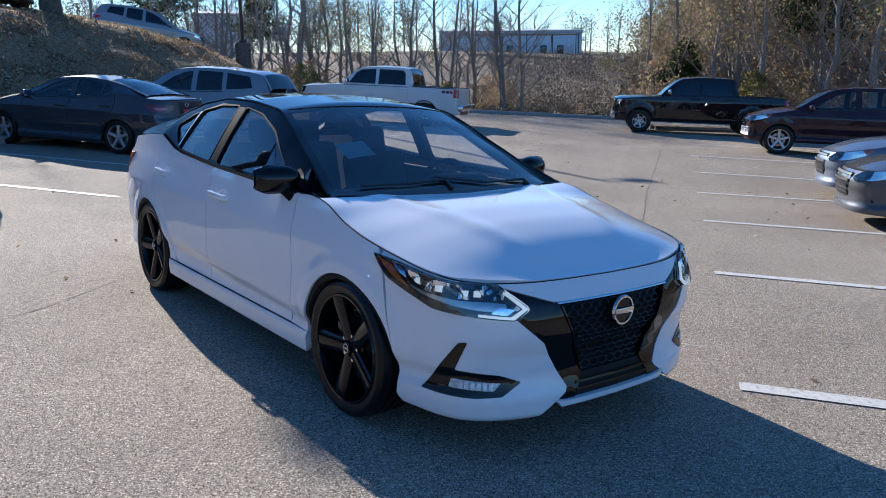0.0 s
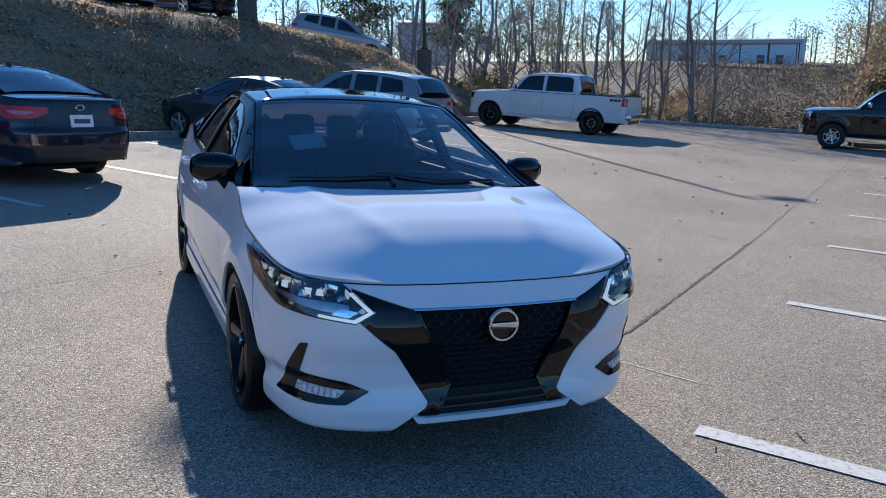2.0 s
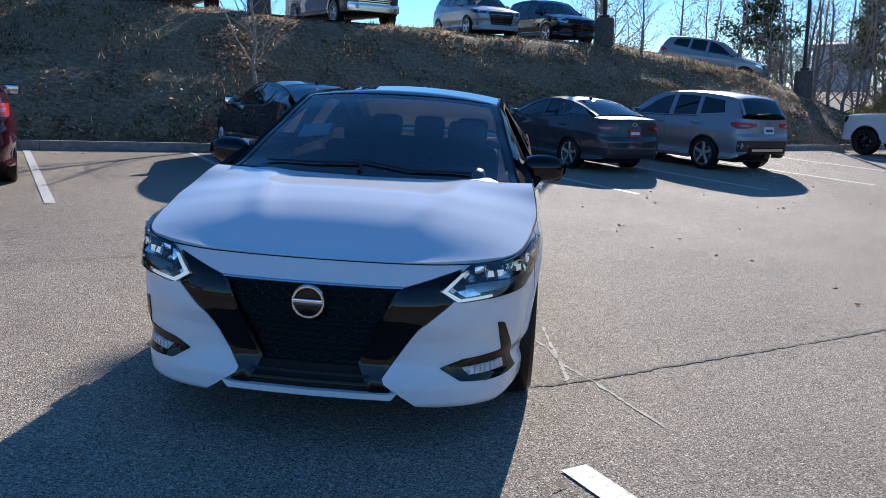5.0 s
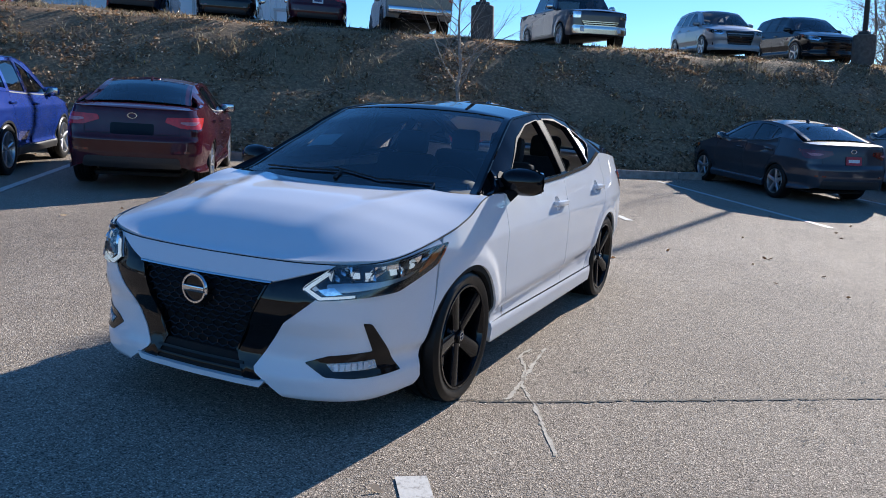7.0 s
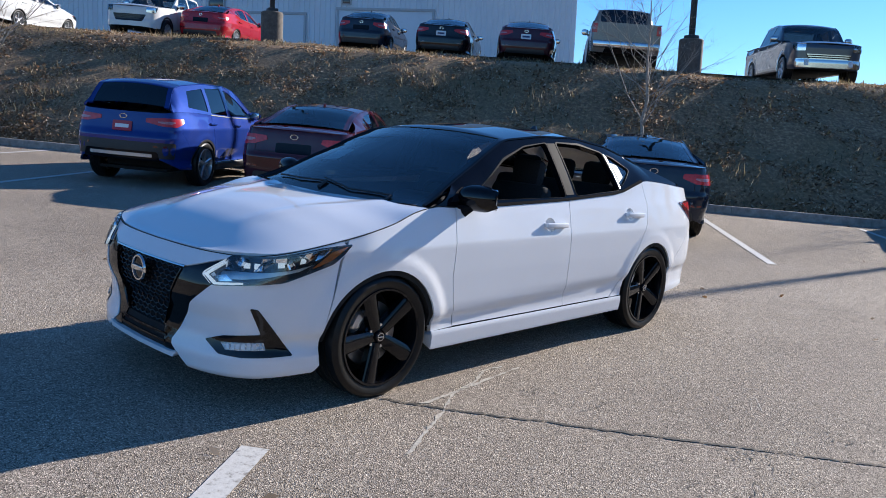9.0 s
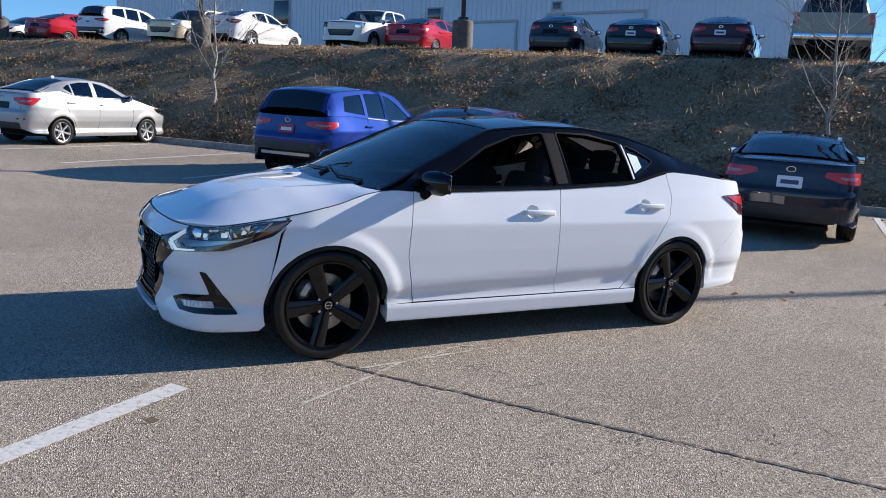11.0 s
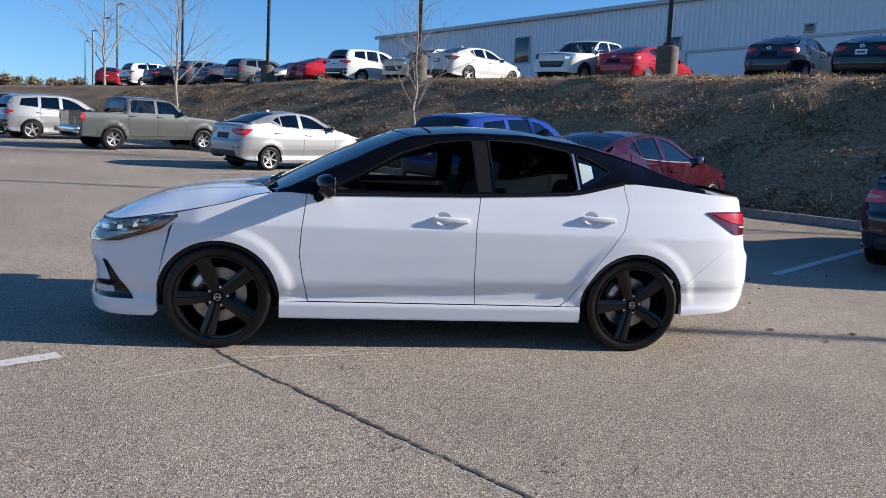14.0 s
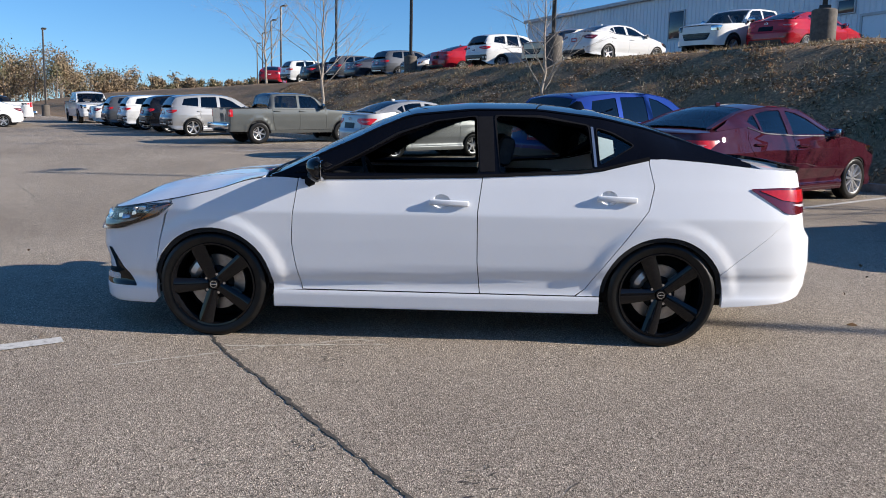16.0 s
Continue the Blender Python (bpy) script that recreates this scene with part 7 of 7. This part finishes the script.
# saplings on the bank
SAP = tree("sapling", "bare young tree standing on the grass bank", 4.4, 21, 28, 0, None, spread=0.72, first=0.16, bark=PALEBARK, trunk=0.052, sub=6, twig=4)
def sapling(x, y, s, yaw):
    m = Matrix.Translation((x, y, ground_at(x, y) - 0.02)) @ Matrix.Rotation(radians(yaw), 4, 'Z')
    if SAP not in used:
        used.add(SAP)
        SAP.matrix_basis = m
        SAP.scale = (s, s, s)
    else:
        copy_thing(SAP, m).scale = (s, s, s)
sapling(-11.9, 10.6, 0.95, 0)
sapling(-15.6, -4.5, 1.05, 60)
sapling(-19.3, -18.7, 1.5, 130)
sapling(-29.0, -36.0, 1.7, 200)
sapling(-12.6, 27.0, 0.9, 250)

def bank_cover():
    """Grass blades and fallen leaves over the bank, as loose cover."""
    rng = random.Random(5)
    v, f = [], []
    for i in range(95000):
        q = rng.uniform(-34, 34)
        t = rng.random()
        p = float(toe(q)) + 0.12 + (CREST + 0.7 - float(toe(q))) * t
        dens = noise.noise((p * 0.7, q * 0.5, 9)) + 0.45 * noise.noise((p * 2.3, q * 2.1, 2))
        if dens < rng.uniform(-0.35, 0.30):
            continue
        x, y = xy(p, q)
        z = float(ground_z(p, q)) + (noise.noise((x * 0.6, y * 0.6, 0)) * 0.10 + noise.noise((x * 2.1, y * 2.1, 3)) * 0.06) - 0.02
        h, a = rng.uniform(0.04, 0.13) * (1.5 if dens > 0.4 else 1) * (2.2 if rng.random() < 0.012 else 1), rng.uniform(0, 6.28)
        w = rng.uniform(0.008, 0.02)
        dx, dy = rng.gauss(0, 0.07), rng.gauss(0, 0.07)
        o = len(v)
        v += [(x - w * math.cos(a), y - w * math.sin(a), z), (x + w * math.cos(a), y + w * math.sin(a), z), (x + dx, y + dy, z + h)]
        f.append((o, o + 1, o + 2))
    tagged(part("grass", (v, f), DRYGRASS, smooth=False), "thin dry winter grass on the bank", "grass", kind="stuff")
    pts = []
    for i in range(150000):
        q = rng.uniform(-34, 34)
        t = rng.random() ** 1.2
        p = float(toe(q)) + 0.1 + (CREST + 0.5 - float(toe(q))) * t
        if noise.noise((p * 0.9, q * 0.6, 4)) + 0.7 * noise.noise((p * 3.1, q * 2.7, 6)) < rng.uniform(-0.25, 0.45):
            continue
        x, y = xy(p, q)
        pts.append(Vector((x, y, float(ground_z(p, q)) + noise.noise((x * 0.6, y * 0.6, 0)) * 0.10 + noise.noise((x * 2.1, y * 2.1, 3)) * 0.06 + 0.012)))
    for i in range(2600):
        x, y = -13.75 + rng.gauss(0, 0.45), -4.2 + rng.gauss(0, 1.3)
        k = 0.968 ** 2 + 0.0625
        p, q = (-0.968 * x + 0.25 * y) / k, (0.25 * x + 0.968 * y) / k
        if p > float(toe(q)) + 0.15:
            pts.append(Vector((x, y, float(ground_z(p, q)) + noise.noise((x * 0.6, y * 0.6, 0)) * 0.10 + noise.noise((x * 2.1, y * 2.1, 3)) * 0.06 + rng.uniform(0.01, 0.06))))
    tagged(part("fallen_leaves", flakes(pts, 0.042, rng, 0.4), DRYLEAF, smooth=False), "curled fallen leaves scattered over the bank", "leaves", kind="stuff")
bank_cover()

# ---------- cracks, joints, marks and litter on the asphalt ----------
TAR = plain("dark_crack", (0.06, 0.052, 0.043), 0.9, 0, 0, 0.4, 40, 0.3)
SCUFF = plain("pale_tyre_scuff", (0.43, 0.385, 0.32), 0.9, 0, 0, 0.35, 60, 0.2)
def crack(pts, width, mat=TAR, name="crack", lift=0.004, jitter=0.02, step=0.12, label=""):
    """Ragged strip along points (p, q) on the lot."""
    rng = random.Random(len(pts) * 7 + int(pts[0][1] * 100))
    line = []
    for (a, b), (c, d) in zip(pts[:-1], pts[1:]):
        n = max(1, int(math.hypot(c - a, d - b) / step))
        line += [(a + (c - a) * k / n, b + (d - b) * k / n) for k in range(n)]
    line.append(pts[-1])
    v = []
    off = 0.0
    for i, (p, q) in enumerate(line):
        j = min(i + 1, len(line) - 1)
        h = max(0, j - 1) if j == i else i
        d = np.array(line[j]) - np.array(line[h if h != j else max(0, j - 1)])
        L = max(1e-6, np.hypot(*d))
        s = np.array((-d[1], d[0])) / L
        off = 0.8 * off + rng.gauss(0, jitter)
        w = width * rng.uniform(0.15, 1.0) * 0.5
        for k in (-1, 1):
            e = np.array((p, q)) + s * (off + k * w)
            x, y = xy(*e)
            v.append((x, y, float(lot_z(x, y)) + lift))
    f = [(2 * i, 2 * i + 2, 2 * i + 3, 2 * i + 1) for i in range(len(line) - 1)]
    return part(name, (v, f), mat, lot, label, False)
crack([(0.26, -4.0), (0.3, -12), (0.2, -30)], 0.014, step=0.1, jitter=0.006)
crack([(0.20, 4.4), (0.17, 5.1), (0.16, 6.5), (0.15, 9.7)], 0.032, step=0.016, jitter=0.0045)
crack([(0.15, 9.7), (0.2, 13), (0.15, 20), (0.1, 28)], 0.016, step=0.06, jitter=0.004)
for p0, q0 in ((0.62, 5.35), (0.05, 6.35), (0.45, 6.9), (-0.35, 6.1), (-0.75, 7.1)):
    r = random.Random(int(p0 * 70 + q0 * 31))
    for k in range(20):
        t, a, b = r.uniform(0, 6.28), p0 + r.gauss(0, 0.07), q0 + r.gauss(0, 0.07)
        crack([(a, b), (a + 0.035 * math.cos(t), b + 0.035 * math.sin(t))], 0.009, TAR, "pit", step=0.012, jitter=0.003)
crack([(3.75, -14), (3.74, 1.9), (3.8, 4), (4.03, 7.6), (4.1, 12), (4.1, 20), (4.1, 32)], 0.012, step=0.12, jitter=0.008)
for a, b, n in ((0.35, 5.6, 0.5), (-0.2, 6.3, 0.35), (-1.3, 5.2, 0.3), (0.6, 7.2, 0.3), (-1.0, 7.6, 0.4), (1.3, 3.1, 0.3), (-1.7, 6.4, 0.35)):
    r = random.Random(int(a * 91 + b * 37))
    for k in range(3):
        t = r.uniform(0, 6.28)
        p0, q0 = a + r.gauss(0, 0.06), b + r.gauss(0, 0.06)
        crack([(p0, q0), (p0 + n * 0.4 * math.cos(t), q0 + n * 0.4 * math.sin(t))], 0.007, step=0.04, jitter=0.006)
def pq(x, y):
    k = 0.968 ** 2 + 0.0625
    return (-0.968 * x + 0.25 * y) / k, (0.25 * x + 0.968 * y) / k
for pts in (((0.42, 5.08), (0.62, 4.98), (0.89, 4.84), (1.25, 4.70), (1.62, 4.55)), ((0.31, 5.33), (0.60, 5.05), (0.99, 4.66)), ((0.45, 5.05), (0.30, 5.22))):
    crack([pq(*a) for a in pts], 0.030, SCUFF, "scuff_mark", 0.003, 0.004, 0.03)
for x0, y0, x1, y1 in ((0.92, 6.58, 0.69, 6.66), (0.90, 6.52, 0.68, 6.64)):
    crack([pq(x0, y0), pq(x1, y1)], 0.008, SCUFF, "scratch_mark", 0.003, 0.004, 0.03)
def litter():
    r = random.Random(3)
    pts = []
    for i in range(190):
        x, y = r.uniform(-6, 6), r.uniform(0.5, 22)
        if -1.8 < x < 1.6 and 2.8 < y < 7.4:
            continue
        pts.append(Vector((x, y, float(lot_z(x, y)) + 0.012)))
    for i in range(260):
        q = r.uniform(-14, 32)
        p = float(toe(q)) - abs(r.gauss(0, 0.5)) - 0.03
        x, y = xy(p, q)
        pts.append(Vector((x, y, float(lot_z(x, y)) + 0.012)))
    tagged(part("leaf_litter", flakes(pts, 0.028, r, 0.85), DRYLEAF, smooth=False), "a few dry leaves blown over the asphalt", "leaves", kind="stuff")
litter()
